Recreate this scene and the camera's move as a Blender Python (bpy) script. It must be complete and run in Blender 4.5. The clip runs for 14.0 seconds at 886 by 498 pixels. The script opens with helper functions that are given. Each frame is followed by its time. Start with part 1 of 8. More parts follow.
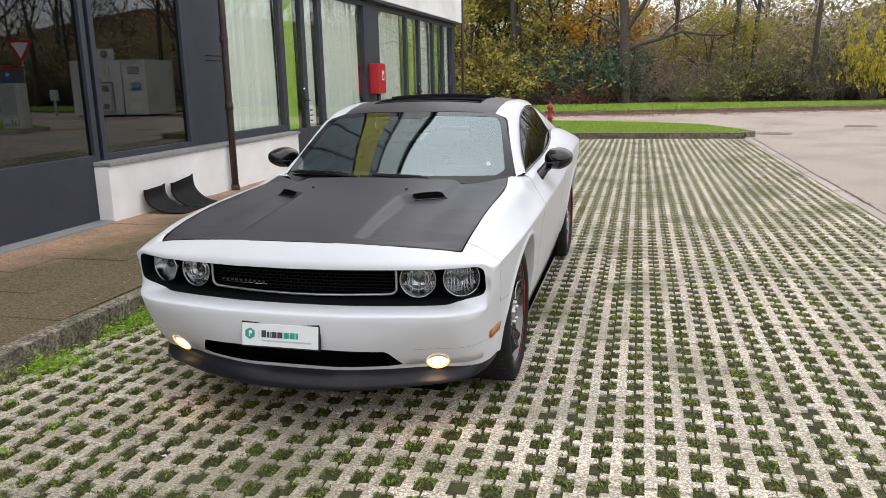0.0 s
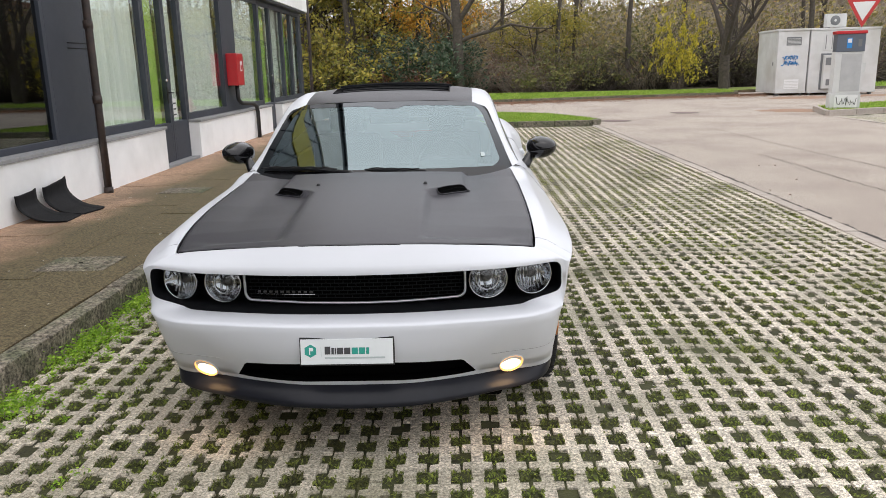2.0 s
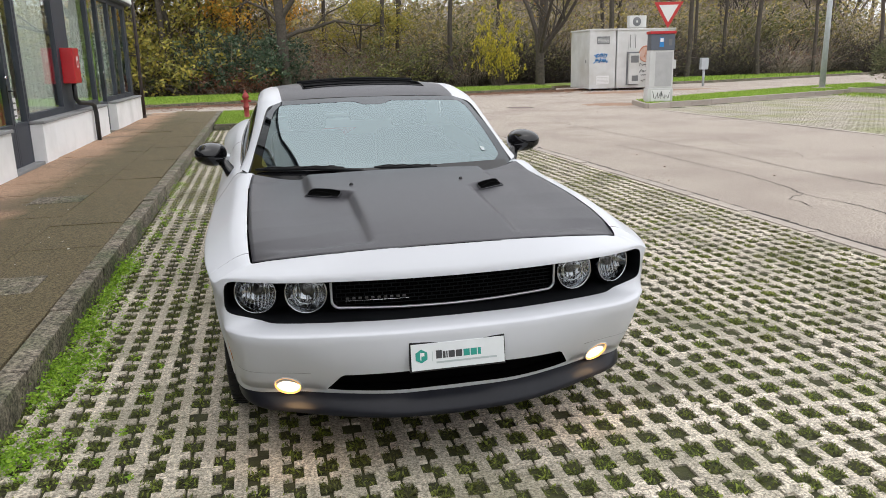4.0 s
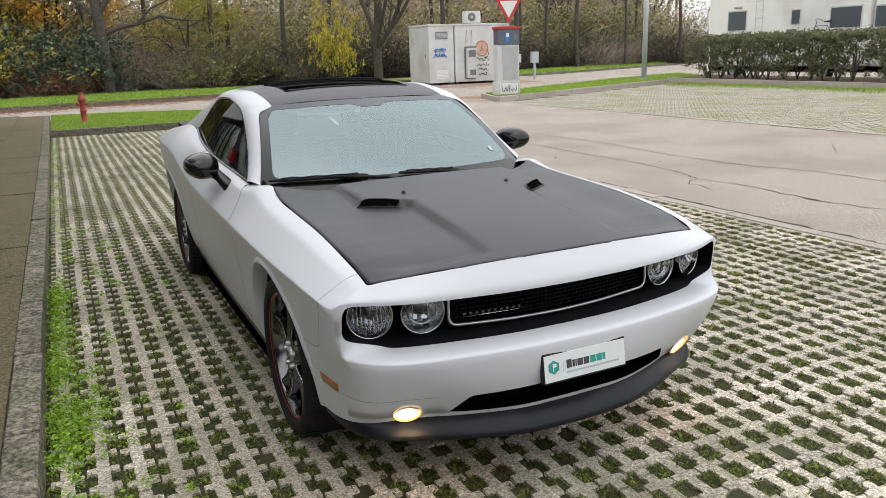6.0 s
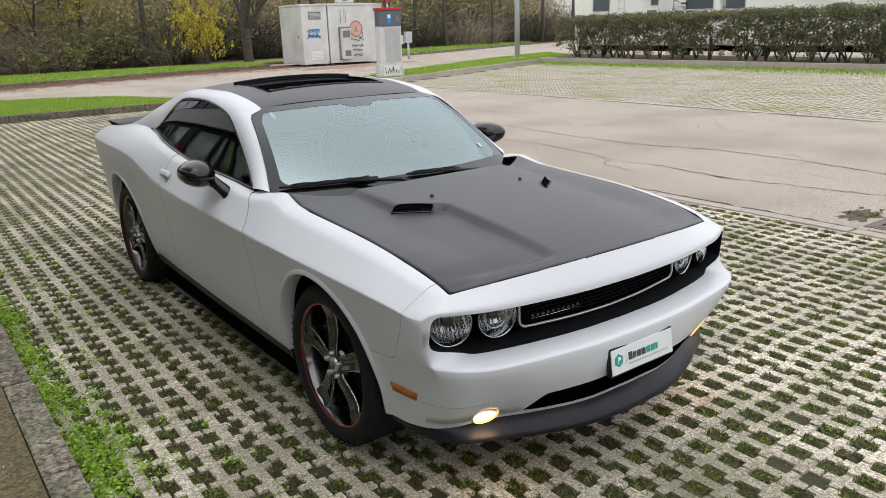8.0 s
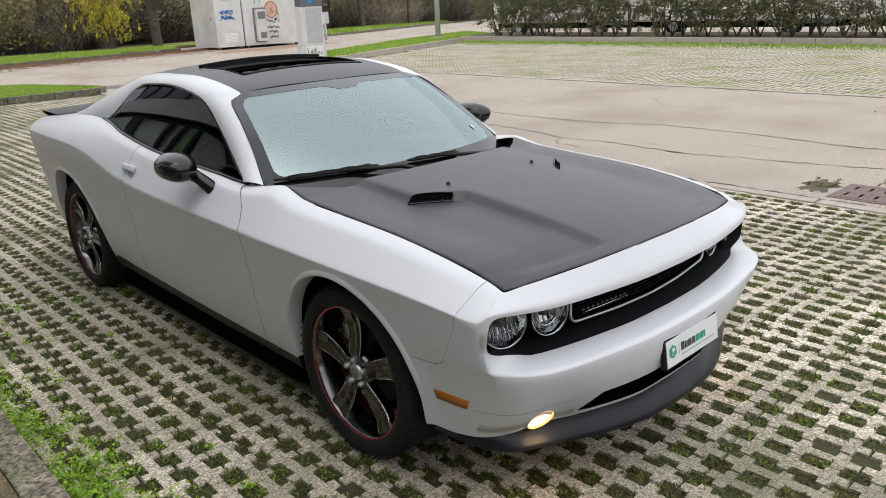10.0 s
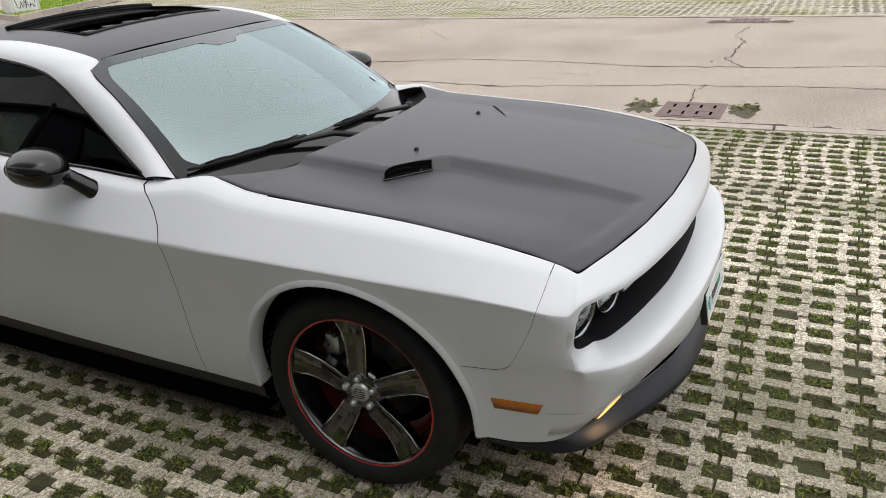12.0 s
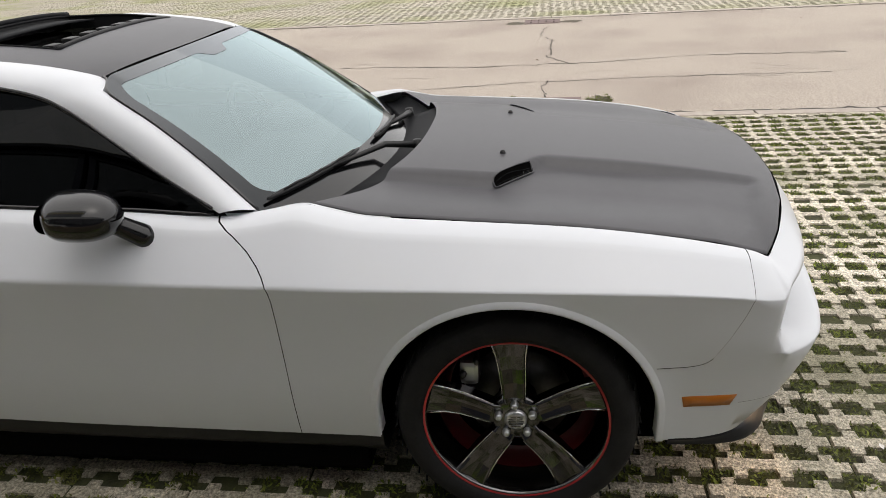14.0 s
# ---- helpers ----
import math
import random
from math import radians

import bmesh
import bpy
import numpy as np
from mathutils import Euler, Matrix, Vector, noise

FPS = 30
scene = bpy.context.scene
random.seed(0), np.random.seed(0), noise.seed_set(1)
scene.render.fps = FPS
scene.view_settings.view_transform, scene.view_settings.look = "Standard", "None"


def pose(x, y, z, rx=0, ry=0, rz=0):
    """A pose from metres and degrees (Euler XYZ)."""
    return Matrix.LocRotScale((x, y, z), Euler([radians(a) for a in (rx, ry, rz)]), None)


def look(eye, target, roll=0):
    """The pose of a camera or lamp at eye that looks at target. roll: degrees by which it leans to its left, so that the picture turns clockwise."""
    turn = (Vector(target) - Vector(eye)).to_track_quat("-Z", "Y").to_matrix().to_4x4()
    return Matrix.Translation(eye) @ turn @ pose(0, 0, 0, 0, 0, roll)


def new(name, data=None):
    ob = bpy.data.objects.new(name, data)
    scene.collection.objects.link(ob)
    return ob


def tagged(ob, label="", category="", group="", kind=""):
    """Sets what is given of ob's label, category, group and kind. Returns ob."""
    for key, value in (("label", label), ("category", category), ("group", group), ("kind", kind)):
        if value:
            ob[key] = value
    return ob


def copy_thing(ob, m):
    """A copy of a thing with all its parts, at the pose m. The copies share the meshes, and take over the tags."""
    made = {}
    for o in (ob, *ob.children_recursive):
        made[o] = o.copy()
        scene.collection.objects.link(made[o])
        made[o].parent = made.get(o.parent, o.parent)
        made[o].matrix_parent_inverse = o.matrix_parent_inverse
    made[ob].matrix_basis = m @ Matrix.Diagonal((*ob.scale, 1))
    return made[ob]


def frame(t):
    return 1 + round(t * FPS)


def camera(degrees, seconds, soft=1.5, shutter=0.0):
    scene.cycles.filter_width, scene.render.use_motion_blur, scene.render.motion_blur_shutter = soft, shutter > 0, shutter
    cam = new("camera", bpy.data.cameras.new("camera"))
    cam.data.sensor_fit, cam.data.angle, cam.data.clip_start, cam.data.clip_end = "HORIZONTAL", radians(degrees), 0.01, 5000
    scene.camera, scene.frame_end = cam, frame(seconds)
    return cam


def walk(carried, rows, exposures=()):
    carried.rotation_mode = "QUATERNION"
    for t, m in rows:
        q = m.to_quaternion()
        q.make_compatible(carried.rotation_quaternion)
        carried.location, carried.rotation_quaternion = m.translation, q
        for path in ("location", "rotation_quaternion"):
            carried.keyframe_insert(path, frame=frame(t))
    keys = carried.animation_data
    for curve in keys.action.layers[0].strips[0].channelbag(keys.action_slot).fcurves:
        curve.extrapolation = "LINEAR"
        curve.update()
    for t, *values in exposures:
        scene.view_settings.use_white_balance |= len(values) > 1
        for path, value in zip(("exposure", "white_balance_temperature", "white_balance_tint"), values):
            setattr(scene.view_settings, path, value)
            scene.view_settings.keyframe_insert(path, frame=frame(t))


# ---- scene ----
cam = camera(60.6, 14.0, soft=0.8)
PATH = [
    (0, (0.208, 0.192, 1.581), (-0.283, 2.081, 1.143), -1.2),
    (0.5, (-0.074, 0.155, 1.576), (-0.459, 2.066, 1.129), -1.4),
    (1, (-0.335, 0.143, 1.575), (-0.607, 2.071, 1.12), -1.5),
    (1.5, (-0.602, 0.236, 1.573), (-0.759, 2.175, 1.111), -1.4),
    (2, (-0.843, 0.281, 1.572), (-0.881, 2.226, 1.105), -1.3),
    (2.5, (-1.141, 0.265, 1.585), (-1.061, 2.206, 1.112), -1.1),
    (5, (-2.355, 0.757, 1.567), (-1.692, 2.579, 1.075), -1.5),
    (5.5, (-2.572, 0.906, 1.581), (-1.809, 2.686, 1.083), -1.6),
    (6, (-2.886, 0.959, 1.62), (-2.032, 2.695, 1.114), -1.8),
    (6.5, (-3.137, 0.989, 1.722), (-2.198, 2.676, 1.197), -1.9),
    (7, (-3.272, 1.12, 1.733), (-2.259, 2.757, 1.19), -2.3),
    (7.5, (-3.382, 1.248, 1.749), (-2.305, 2.837, 1.19), -2.4),
    (8, (-3.521, 1.315, 1.757), (-2.385, 2.86, 1.188), -1.9),
    (10.5, (-3.784, 2.001, 1.741), (-2.431, 3.318, 1.082), -2.9),
    (11, (-3.882, 2.256, 1.75), (-2.44, 3.448, 1.042), -3.2),
    (11.5, (-3.876, 2.525, 1.736), (-2.339, 3.556, 0.978), -3.7),
    (12, (-3.829, 2.781, 1.751), (-2.21, 3.644, 0.954), -4.0),
    (12.5, (-3.881, 3.124, 1.747), (-2.198, 3.828, 0.928), -4.2),
    (13, (-3.923, 3.412, 1.746), (-2.189, 3.959, 0.913), -4.1),
    (13.5, (-3.909, 3.671, 1.743), (-2.134, 4.07, 0.913), -3.7),
    (14, (-3.985, 3.923, 1.744), (-2.178, 4.203, 0.935), -3.6),
]
walk(cam, [(t, look(eye, target, roll)) for t, eye, target, roll in PATH], ((0.0, 0.60, 6600, 12.5), (5.0, 0.54, 6550, 10.0), (8.0, 0.54, 6550, 9.5), (11.0, 0.56, 6650, 9.5), (14.0, 0.60, 6900, 10.5)))

# ---- world, sun, exposure ----
world = bpy.data.worlds.new("overcast_sky")
scene.world = world
world.use_nodes = True
wn, wl = world.node_tree.nodes, world.node_tree.links
sky = wn.new("ShaderNodeTexSky")
sky.sky_type = "NISHITA"
sky.sun_disc = False
sky.sun_elevation, sky.sun_rotation = radians(80), radians(200)
sky.air_density, sky.dust_density, sky.ozone_density = 1.0, 4.0, 1.0
pale = wn.new("ShaderNodeHueSaturation")
pale.inputs["Saturation"].default_value = 0.22
veil = wn.new("ShaderNodeMixRGB")
veil.inputs[0].default_value = 0.70
veil.inputs[2].default_value = (8.05, 8.25, 8.65, 1)
wl.new(sky.outputs[0], pale.inputs["Color"])
wl.new(pale.outputs[0], veil.inputs[1])
wl.new(veil.outputs[0], wn["Background"].inputs["Color"])
wn["Background"].inputs["Strength"].default_value = 0.135
sun_data = bpy.data.lights.new("sun", "SUN")
sun_data.energy, sun_data.angle, sun_data.color = 0.42, radians(120), (1.0, 0.96, 0.9)
sun = new("sun", sun_data)
sun.matrix_world = look((0, 0, 30), (-0.6, 1.6, 18.0))

# ---- materials ----
MATS = {}


def mat(name, color, rough=0.6, metal=0.0, color2=None, scale=8.0, bump=0.0, bscale=60.0, coat=0.0, island=0.0, spec=0.5, stain=None, sscale=0.6, obrand=0.0, emit=0.0, detail=4.0, speck=0.0, sspeck=240.0):
    """A procedural surface: two-scale colour variation, grain relief, and variation from piece to piece."""
    if name in MATS:
        return MATS[name]
    m = bpy.data.materials.new(name)
    m.use_nodes = True
    n, l = m.node_tree.nodes, m.node_tree.links
    b = n["Principled BSDF"]
    b.inputs["Roughness"].default_value = rough
    b.inputs["Metallic"].default_value = metal
    b.inputs["Coat Weight"].default_value = coat
    b.inputs["Coat Roughness"].default_value = 0.05
    b.inputs["Specular IOR Level"].default_value = spec
    co = n.new("ShaderNodeNewGeometry")
    cur = None
    if color2 is not None:
        tex = n.new("ShaderNodeTexNoise")
        tex.inputs["Scale"].default_value, tex.inputs["Detail"].default_value, tex.inputs["Roughness"].default_value = scale, detail, 0.65
        l.new(co.outputs["Position"], tex.inputs["Vector"])
        ramp = n.new("ShaderNodeValToRGB")
        ramp.color_ramp.elements[0].position, ramp.color_ramp.elements[1].position = 0.32, 0.68
        ramp.color_ramp.elements[0].color, ramp.color_ramp.elements[1].color = (*color, 1), (*color2, 1)
        l.new(tex.outputs["Fac"], ramp.inputs[0])
        cur = ramp.outputs[0]
    if stain is not None:
        tex = n.new("ShaderNodeTexNoise")
        tex.inputs["Scale"].default_value, tex.inputs["Detail"].default_value = sscale, 6
        l.new(co.outputs["Position"], tex.inputs["Vector"])
        ramp = n.new("ShaderNodeValToRGB")
        ramp.color_ramp.elements[0].position, ramp.color_ramp.elements[1].position = 0.45, 0.7
        l.new(tex.outputs["Fac"], ramp.inputs[0])
        mix = n.new("ShaderNodeMixRGB")
        l.new(ramp.outputs[0], mix.inputs[0])
        if cur:
            l.new(cur, mix.inputs[1])
        else:
            mix.inputs[1].default_value = (*color, 1)
        mix.inputs[2].default_value = (*stain, 1)
        cur = mix.outputs[0]
    if speck:
        tex = n.new("ShaderNodeTexNoise")
        tex.inputs["Scale"].default_value, tex.inputs["Detail"].default_value, tex.inputs["Roughness"].default_value = sspeck, 2, 0.8
        l.new(co.outputs["Position"], tex.inputs["Vector"])
        mr = n.new("ShaderNodeMapRange")
        mr.inputs[1].default_value, mr.inputs[2].default_value = 0.36, 0.64
        mr.inputs[3].default_value, mr.inputs[4].default_value = 1 - speck, 1 + speck
        l.new(tex.outputs["Fac"], mr.inputs[0])
        hs = n.new("ShaderNodeHueSaturation")
        l.new(mr.outputs[0], hs.inputs["Value"])
        if cur:
            l.new(cur, hs.inputs["Color"])
        else:
            hs.inputs["Color"].default_value = (*color, 1)
        cur = hs.outputs[0]
    for amount, source in ((island, "Random Per Island"), (obrand, "Random")):
        if amount:
            hs = n.new("ShaderNodeHueSaturation")
            src = co if source == "Random Per Island" else n.new("ShaderNodeObjectInfo")
            mr = n.new("ShaderNodeMapRange")
            mr.inputs[3].default_value, mr.inputs[4].default_value = 1 - amount, 1 + amount
            l.new(src.outputs[source], mr.inputs[0])
            l.new(mr.outputs[0], hs.inputs["Value"])
            if cur:
                l.new(cur, hs.inputs["Color"])
            else:
                hs.inputs["Color"].default_value = (*color, 1)
            cur = hs.outputs[0]
    if cur:
        l.new(cur, b.inputs["Base Color"])
    else:
        b.inputs["Base Color"].default_value = (*color, 1)
    if bump:
        tex = n.new("ShaderNodeTexNoise")
        tex.inputs["Scale"].default_value, tex.inputs["Detail"].default_value = bscale, 3
        l.new(co.outputs["Position"], tex.inputs["Vector"])
        bp = n.new("ShaderNodeBump")
        bp.inputs["Strength"].default_value, bp.inputs["Distance"].default_value = bump, 0.01
        l.new(tex.outputs["Fac"], bp.inputs["Height"])
        l.new(bp.outputs[0], b.inputs["Normal"])
    if emit:
        b.inputs["Emission Color"].default_value = (*color, 1)
        b.inputs["Emission Strength"].default_value = emit
    MATS[name] = m
    return m


def leaf_mat(name, c1, c2, c3):
    """Leaves: colour from leaf to leaf, light coming through."""
    m = bpy.data.materials.new(name)
    m.use_nodes = True
    n, l = m.node_tree.nodes, m.node_tree.links
    b = n["Principled BSDF"]
    g = n.new("ShaderNodeNewGeometry")
    ramp = n.new("ShaderNodeValToRGB")
    ramp.color_ramp.elements[0].color, ramp.color_ramp.elements[1].color = (*c1, 1), (*c3, 1)
    e = ramp.color_ramp.elements.new(0.5)
    e.color = (*c2, 1)
    l.new(g.outputs["Random Per Island"], ramp.inputs[0])
    l.new(ramp.outputs[0], b.inputs["Base Color"])
    b.inputs["Roughness"].default_value = 0.65
    tr = n.new("ShaderNodeBsdfTranslucent")
    l.new(ramp.outputs[0], tr.inputs[0])
    mix = n.new("ShaderNodeMixShader")
    mix.inputs[0].default_value = 0.3
    l.new(b.outputs[0], mix.inputs[1])
    l.new(tr.outputs[0], mix.inputs[2])
    l.new(mix.outputs[0], n["Material Output"].inputs[0])
    return m


def glass_mat(name, tint, gloss_tint=(1, 1, 1), base_refl=0.1, power=4.0):
    """Thin pane: tinted see-through with a mirror-like sheen that grows towards grazing angles."""
    m = bpy.data.materials.new(name)
    m.use_nodes = True
    n, l = m.node_tree.nodes, m.node_tree.links
    n.remove(n["Principled BSDF"])
    tr = n.new("ShaderNodeBsdfTransparent")
    tr.inputs[0].default_value = (*tint, 1)
    gl = n.new("ShaderNodeBsdfGlossy")
    gl.inputs["Roughness"].default_value = 0.015
    gl.inputs[0].default_value = (*gloss_tint, 1)
    fr = n.new("ShaderNodeLayerWeight")
    fr.inputs[0].default_value = 0.5
    pw = n.new("ShaderNodeMath")
    pw.operation = "POWER"
    pw.inputs[1].default_value = power
    l.new(fr.outputs["Facing"], pw.inputs[0])
    mr = n.new("ShaderNodeMapRange")
    mr.inputs[3].default_value = base_refl
    l.new(pw.outputs[0], mr.inputs[0])
    mix = n.new("ShaderNodeMixShader")
    l.new(mr.outputs[0], mix.inputs[0])
    l.new(tr.outputs[0], mix.inputs[1])
    l.new(gl.outputs[0], mix.inputs[2])
    l.new(mix.outputs[0], n["Material Output"].inputs[0])
    return m


PAINT = mat("white_car_paint", (0.612, 0.630, 0.668), 0.36, color2=(0.597, 0.615, 0.652), scale=3, coat=0.3, spec=0.3)
WRAP = mat("charcoal_satin_wrap", (0.0300, 0.0292, 0.0355), 0.38, color2=(0.0365, 0.0355, 0.0425), scale=25, bump=0.04, bscale=900)
BLACKGLOSS = mat("gloss_black_plastic", (0.005, 0.005, 0.006), 0.12, coat=0.25, spec=0.4)
BLACKPL = mat("black_plastic", (0.010, 0.010, 0.011), 0.45, color2=(0.015, 0.015, 0.016), scale=30, spec=0.3)
SATINBLK = mat("satin_black_valance", (0.007, 0.0078, 0.012), 0.36, color2=(0.010, 0.011, 0.016), scale=10, spec=0.28)
LAMPCHROME = mat("lamp_reflector", (0.44, 0.45, 0.47), 0.10, 1.0)
RUBBER = mat("tyre_rubber", (0.008, 0.008, 0.009), 0.7, color2=(0.014, 0.014, 0.015), scale=14, bump=0.15, bscale=120, spec=0.25)
DARKCHROME = mat("dark_chrome", (0.135, 0.133, 0.137), 0.14, 1.0, color2=(0.095, 0.093, 0.096), scale=8)
CHROME = mat("chrome", (0.82, 0.83, 0.85), 0.08, 1.0)
SILVER = mat("silver_paint", (0.55, 0.56, 0.58), 0.3, 0.8)
REDLINE = mat("red_stripe", (0.42, 0.012, 0.02), 0.3, coat=0.5)
DARKRED = mat("dark_red_barrel", (0.10, 0.006, 0.01), 0.35, coat=0.3)
STEEL = mat("brake_steel", (0.13, 0.13, 0.135), 0.5, 1.0, color2=(0.08, 0.075, 0.07), scale=20)
BARREL = mat("polished_rim_barrel", (0.17, 0.167, 0.17), 0.16, 1.0, color2=(0.12, 0.118, 0.12), scale=6)
AMBER = mat("amber_lens", (0.42, 0.125, 0.006), 0.3, coat=0.25)
REDLENS = mat("red_lens", (0.4, 0.02, 0.015), 0.15, coat=0.8)
# matt near-black that paints in the shade of cavities, also used on joints
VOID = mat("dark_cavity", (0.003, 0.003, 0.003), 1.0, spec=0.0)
FOGGLOW = mat("lit_fog_lamp", (1.0, 0.74, 0.42), 0.3, emit=2.2)
FOGRING = mat("lit_fog_lamp_rim", (1.0, 0.50, 0.14), 0.3, emit=0.9)
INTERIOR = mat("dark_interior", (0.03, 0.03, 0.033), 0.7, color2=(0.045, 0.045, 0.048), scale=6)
LEATHER = mat("dark_seat_leather", (0.03, 0.03, 0.032), 0.5, color2=(0.045, 0.045, 0.048), scale=20)
SHADEGREY = mat("shade_grey", (0.30, 0.31, 0.33), 0.4)
PLATEWHITE = mat("plate_white", (0.72, 0.75, 0.76), 0.3, color2=(0.68, 0.71, 0.72), scale=20)
TEAL = mat("teal_print", (0.02, 0.30, 0.24), 0.4)
PRINTGREY = mat("dark_grey_print", (0.05, 0.05, 0.055), 0.4)
PRINTPALE = mat("pale_print", (0.42, 0.48, 0.48), 0.4)
WINDSHIELD = glass_mat("windshield_glass", (0.50, 0.58, 0.59), (0.76, 0.925, 0.96), 0.258)
DARKGLASS = glass_mat("tinted_side_glass", (0.008, 0.009, 0.010), (0.50, 0.52, 0.54), 0.045)
CLEARGLASS = glass_mat("clear_lens", (0.93, 0.95, 0.95), (1, 1, 1), 0.06)
WINDOWGLASS = glass_mat("shop_window_glass", (0.30, 0.31, 0.31), (0.95, 1.0, 1.0), 0.085)
CURTAINGLASS = glass_mat("curtained_window_glass", (0.95, 0.97, 0.96), (0.95, 1.0, 1.0), 0.02)

CONC = mat("paver_concrete", (0.335, 0.30, 0.243), 0.9, color2=(0.84, 0.755, 0.635), scale=45, bump=0.9, bscale=150, stain=(0.27, 0.255, 0.18), sscale=1.3, obrand=0.14, island=0.10, speck=0.55, sspeck=95)
CONCFAR = mat("paver_concrete_worn", (0.42, 0.38, 0.31), 0.9, color2=(0.54, 0.495, 0.41), scale=20, bump=0.3, bscale=90, stain=(0.36, 0.36, 0.20), sscale=0.7, island=0.12)
SOIL = mat("mossy_soil", (0.020, 0.018, 0.010), 0.95, color2=(0.062, 0.064, 0.020), scale=14, bump=0.8, bscale=90, stain=(0.055, 0.062, 0.02), sscale=1.3)
ASPHALT = mat("worn_asphalt", (0.335, 0.288, 0.244), 0.9, color2=(0.455, 0.396, 0.340), scale=19, bump=0.7, bscale=150, stain=(0.30, 0.25, 0.214), sscale=0.55, detail=9, speck=0.5, sspeck=60)
DIRT = mat("dark_damp_dirt", (0.06, 0.05, 0.038), 0.95, color2=(0.13, 0.11, 0.075), scale=16, bump=0.7, bscale=80)
KERB = mat("kerb_concrete", (0.050, 0.043, 0.030), 0.92, color2=(0.31, 0.268, 0.21), scale=17, speck=0.65, sspeck=42, detail=10, bump=0.6, bscale=120, stain=(0.10, 0.11, 0.06), sscale=2.2, obrand=0.12)
STRIP = mat("edge_concrete", (0.36, 0.31, 0.27), 0.9, color2=(0.46, 0.41, 0.36), scale=14, bump=0.4, bscale=120, obrand=0.1)
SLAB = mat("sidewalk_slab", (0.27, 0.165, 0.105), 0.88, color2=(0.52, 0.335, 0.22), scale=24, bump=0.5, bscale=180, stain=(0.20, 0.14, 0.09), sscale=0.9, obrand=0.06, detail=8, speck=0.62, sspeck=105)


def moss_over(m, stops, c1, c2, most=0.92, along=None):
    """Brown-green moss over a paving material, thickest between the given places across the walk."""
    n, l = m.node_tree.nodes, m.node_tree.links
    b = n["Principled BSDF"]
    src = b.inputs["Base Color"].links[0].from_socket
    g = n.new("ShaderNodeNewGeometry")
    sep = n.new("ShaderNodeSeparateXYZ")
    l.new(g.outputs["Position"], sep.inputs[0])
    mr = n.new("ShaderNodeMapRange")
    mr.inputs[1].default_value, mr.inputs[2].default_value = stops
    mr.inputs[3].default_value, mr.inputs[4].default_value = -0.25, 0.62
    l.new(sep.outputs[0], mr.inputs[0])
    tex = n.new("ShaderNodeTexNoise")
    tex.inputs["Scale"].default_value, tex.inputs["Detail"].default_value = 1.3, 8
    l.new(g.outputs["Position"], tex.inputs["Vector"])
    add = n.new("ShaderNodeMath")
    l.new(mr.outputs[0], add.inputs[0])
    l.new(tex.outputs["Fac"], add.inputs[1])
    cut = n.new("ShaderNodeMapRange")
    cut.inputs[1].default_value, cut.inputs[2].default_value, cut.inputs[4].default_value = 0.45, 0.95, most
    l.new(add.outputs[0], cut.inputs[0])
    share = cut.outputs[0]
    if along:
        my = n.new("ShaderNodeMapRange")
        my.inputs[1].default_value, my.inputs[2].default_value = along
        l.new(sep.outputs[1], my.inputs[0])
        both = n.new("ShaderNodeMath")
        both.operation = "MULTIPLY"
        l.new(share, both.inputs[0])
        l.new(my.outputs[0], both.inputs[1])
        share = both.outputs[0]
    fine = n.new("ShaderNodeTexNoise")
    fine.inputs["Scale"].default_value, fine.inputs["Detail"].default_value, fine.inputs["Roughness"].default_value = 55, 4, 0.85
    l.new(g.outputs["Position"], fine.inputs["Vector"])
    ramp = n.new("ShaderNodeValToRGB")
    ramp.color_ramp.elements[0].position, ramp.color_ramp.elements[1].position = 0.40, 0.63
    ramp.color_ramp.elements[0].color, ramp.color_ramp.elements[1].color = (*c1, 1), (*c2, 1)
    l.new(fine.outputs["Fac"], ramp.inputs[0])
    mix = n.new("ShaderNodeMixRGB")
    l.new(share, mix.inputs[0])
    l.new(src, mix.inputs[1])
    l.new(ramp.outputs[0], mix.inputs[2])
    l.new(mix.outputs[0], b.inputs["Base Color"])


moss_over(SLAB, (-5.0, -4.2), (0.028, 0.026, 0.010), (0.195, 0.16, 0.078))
moss_over(CONC, (0.3, -2.9), (0.085, 0.075, 0.035), (0.42, 0.365, 0.26), 0.22)
moss_over(CONC, (0.4, -1.6), (0.045, 0.050, 0.022), (0.23, 0.205, 0.13), 0.66, (3.6, 1.9))
GRASSSOIL = mat("lawn_soil", (0.16, 0.225, 0.04), 0.95, color2=(0.29, 0.40, 0.06), scale=6, bump=0.8, bscale=60, stain=(0.09, 0.075, 0.03), sscale=0.8)
WOODSOIL = mat("woodland_soil", (0.09, 0.068, 0.045), 0.95, color2=(0.15, 0.11, 0.07), scale=2, bump=0.8, bscale=30, stain=(0.05, 0.065, 0.02), sscale=0.2)
ANTHRACITE = mat("anthracite_frame", (0.027, 0.032, 0.046), 0.5, color2=(0.036, 0.041, 0.056), scale=4, bump=0.03)
WHITEWALL = mat("white_plaster", (0.86, 0.86, 0.86), 0.85, color2=(0.90, 0.90, 0.90), scale=3, bump=0.25, bscale=70, stain=(0.74, 0.74, 0.73), sscale=1.2)
SILLSTONE = mat("grey_stone_sill", (0.22, 0.22, 0.22), 0.8, color2=(0.30, 0.30, 0.30), scale=20, bump=0.2)
PIPE = mat("rusty_brown_pipe", (0.020, 0.015, 0.013), 0.55, color2=(0.052, 0.032, 0.025), scale=9, bump=0.2, bscale=60)
PIPEBLK = mat("black_pipe", (0.015, 0.015, 0.016), 0.5, color2=(0.03, 0.03, 0.03), scale=20)
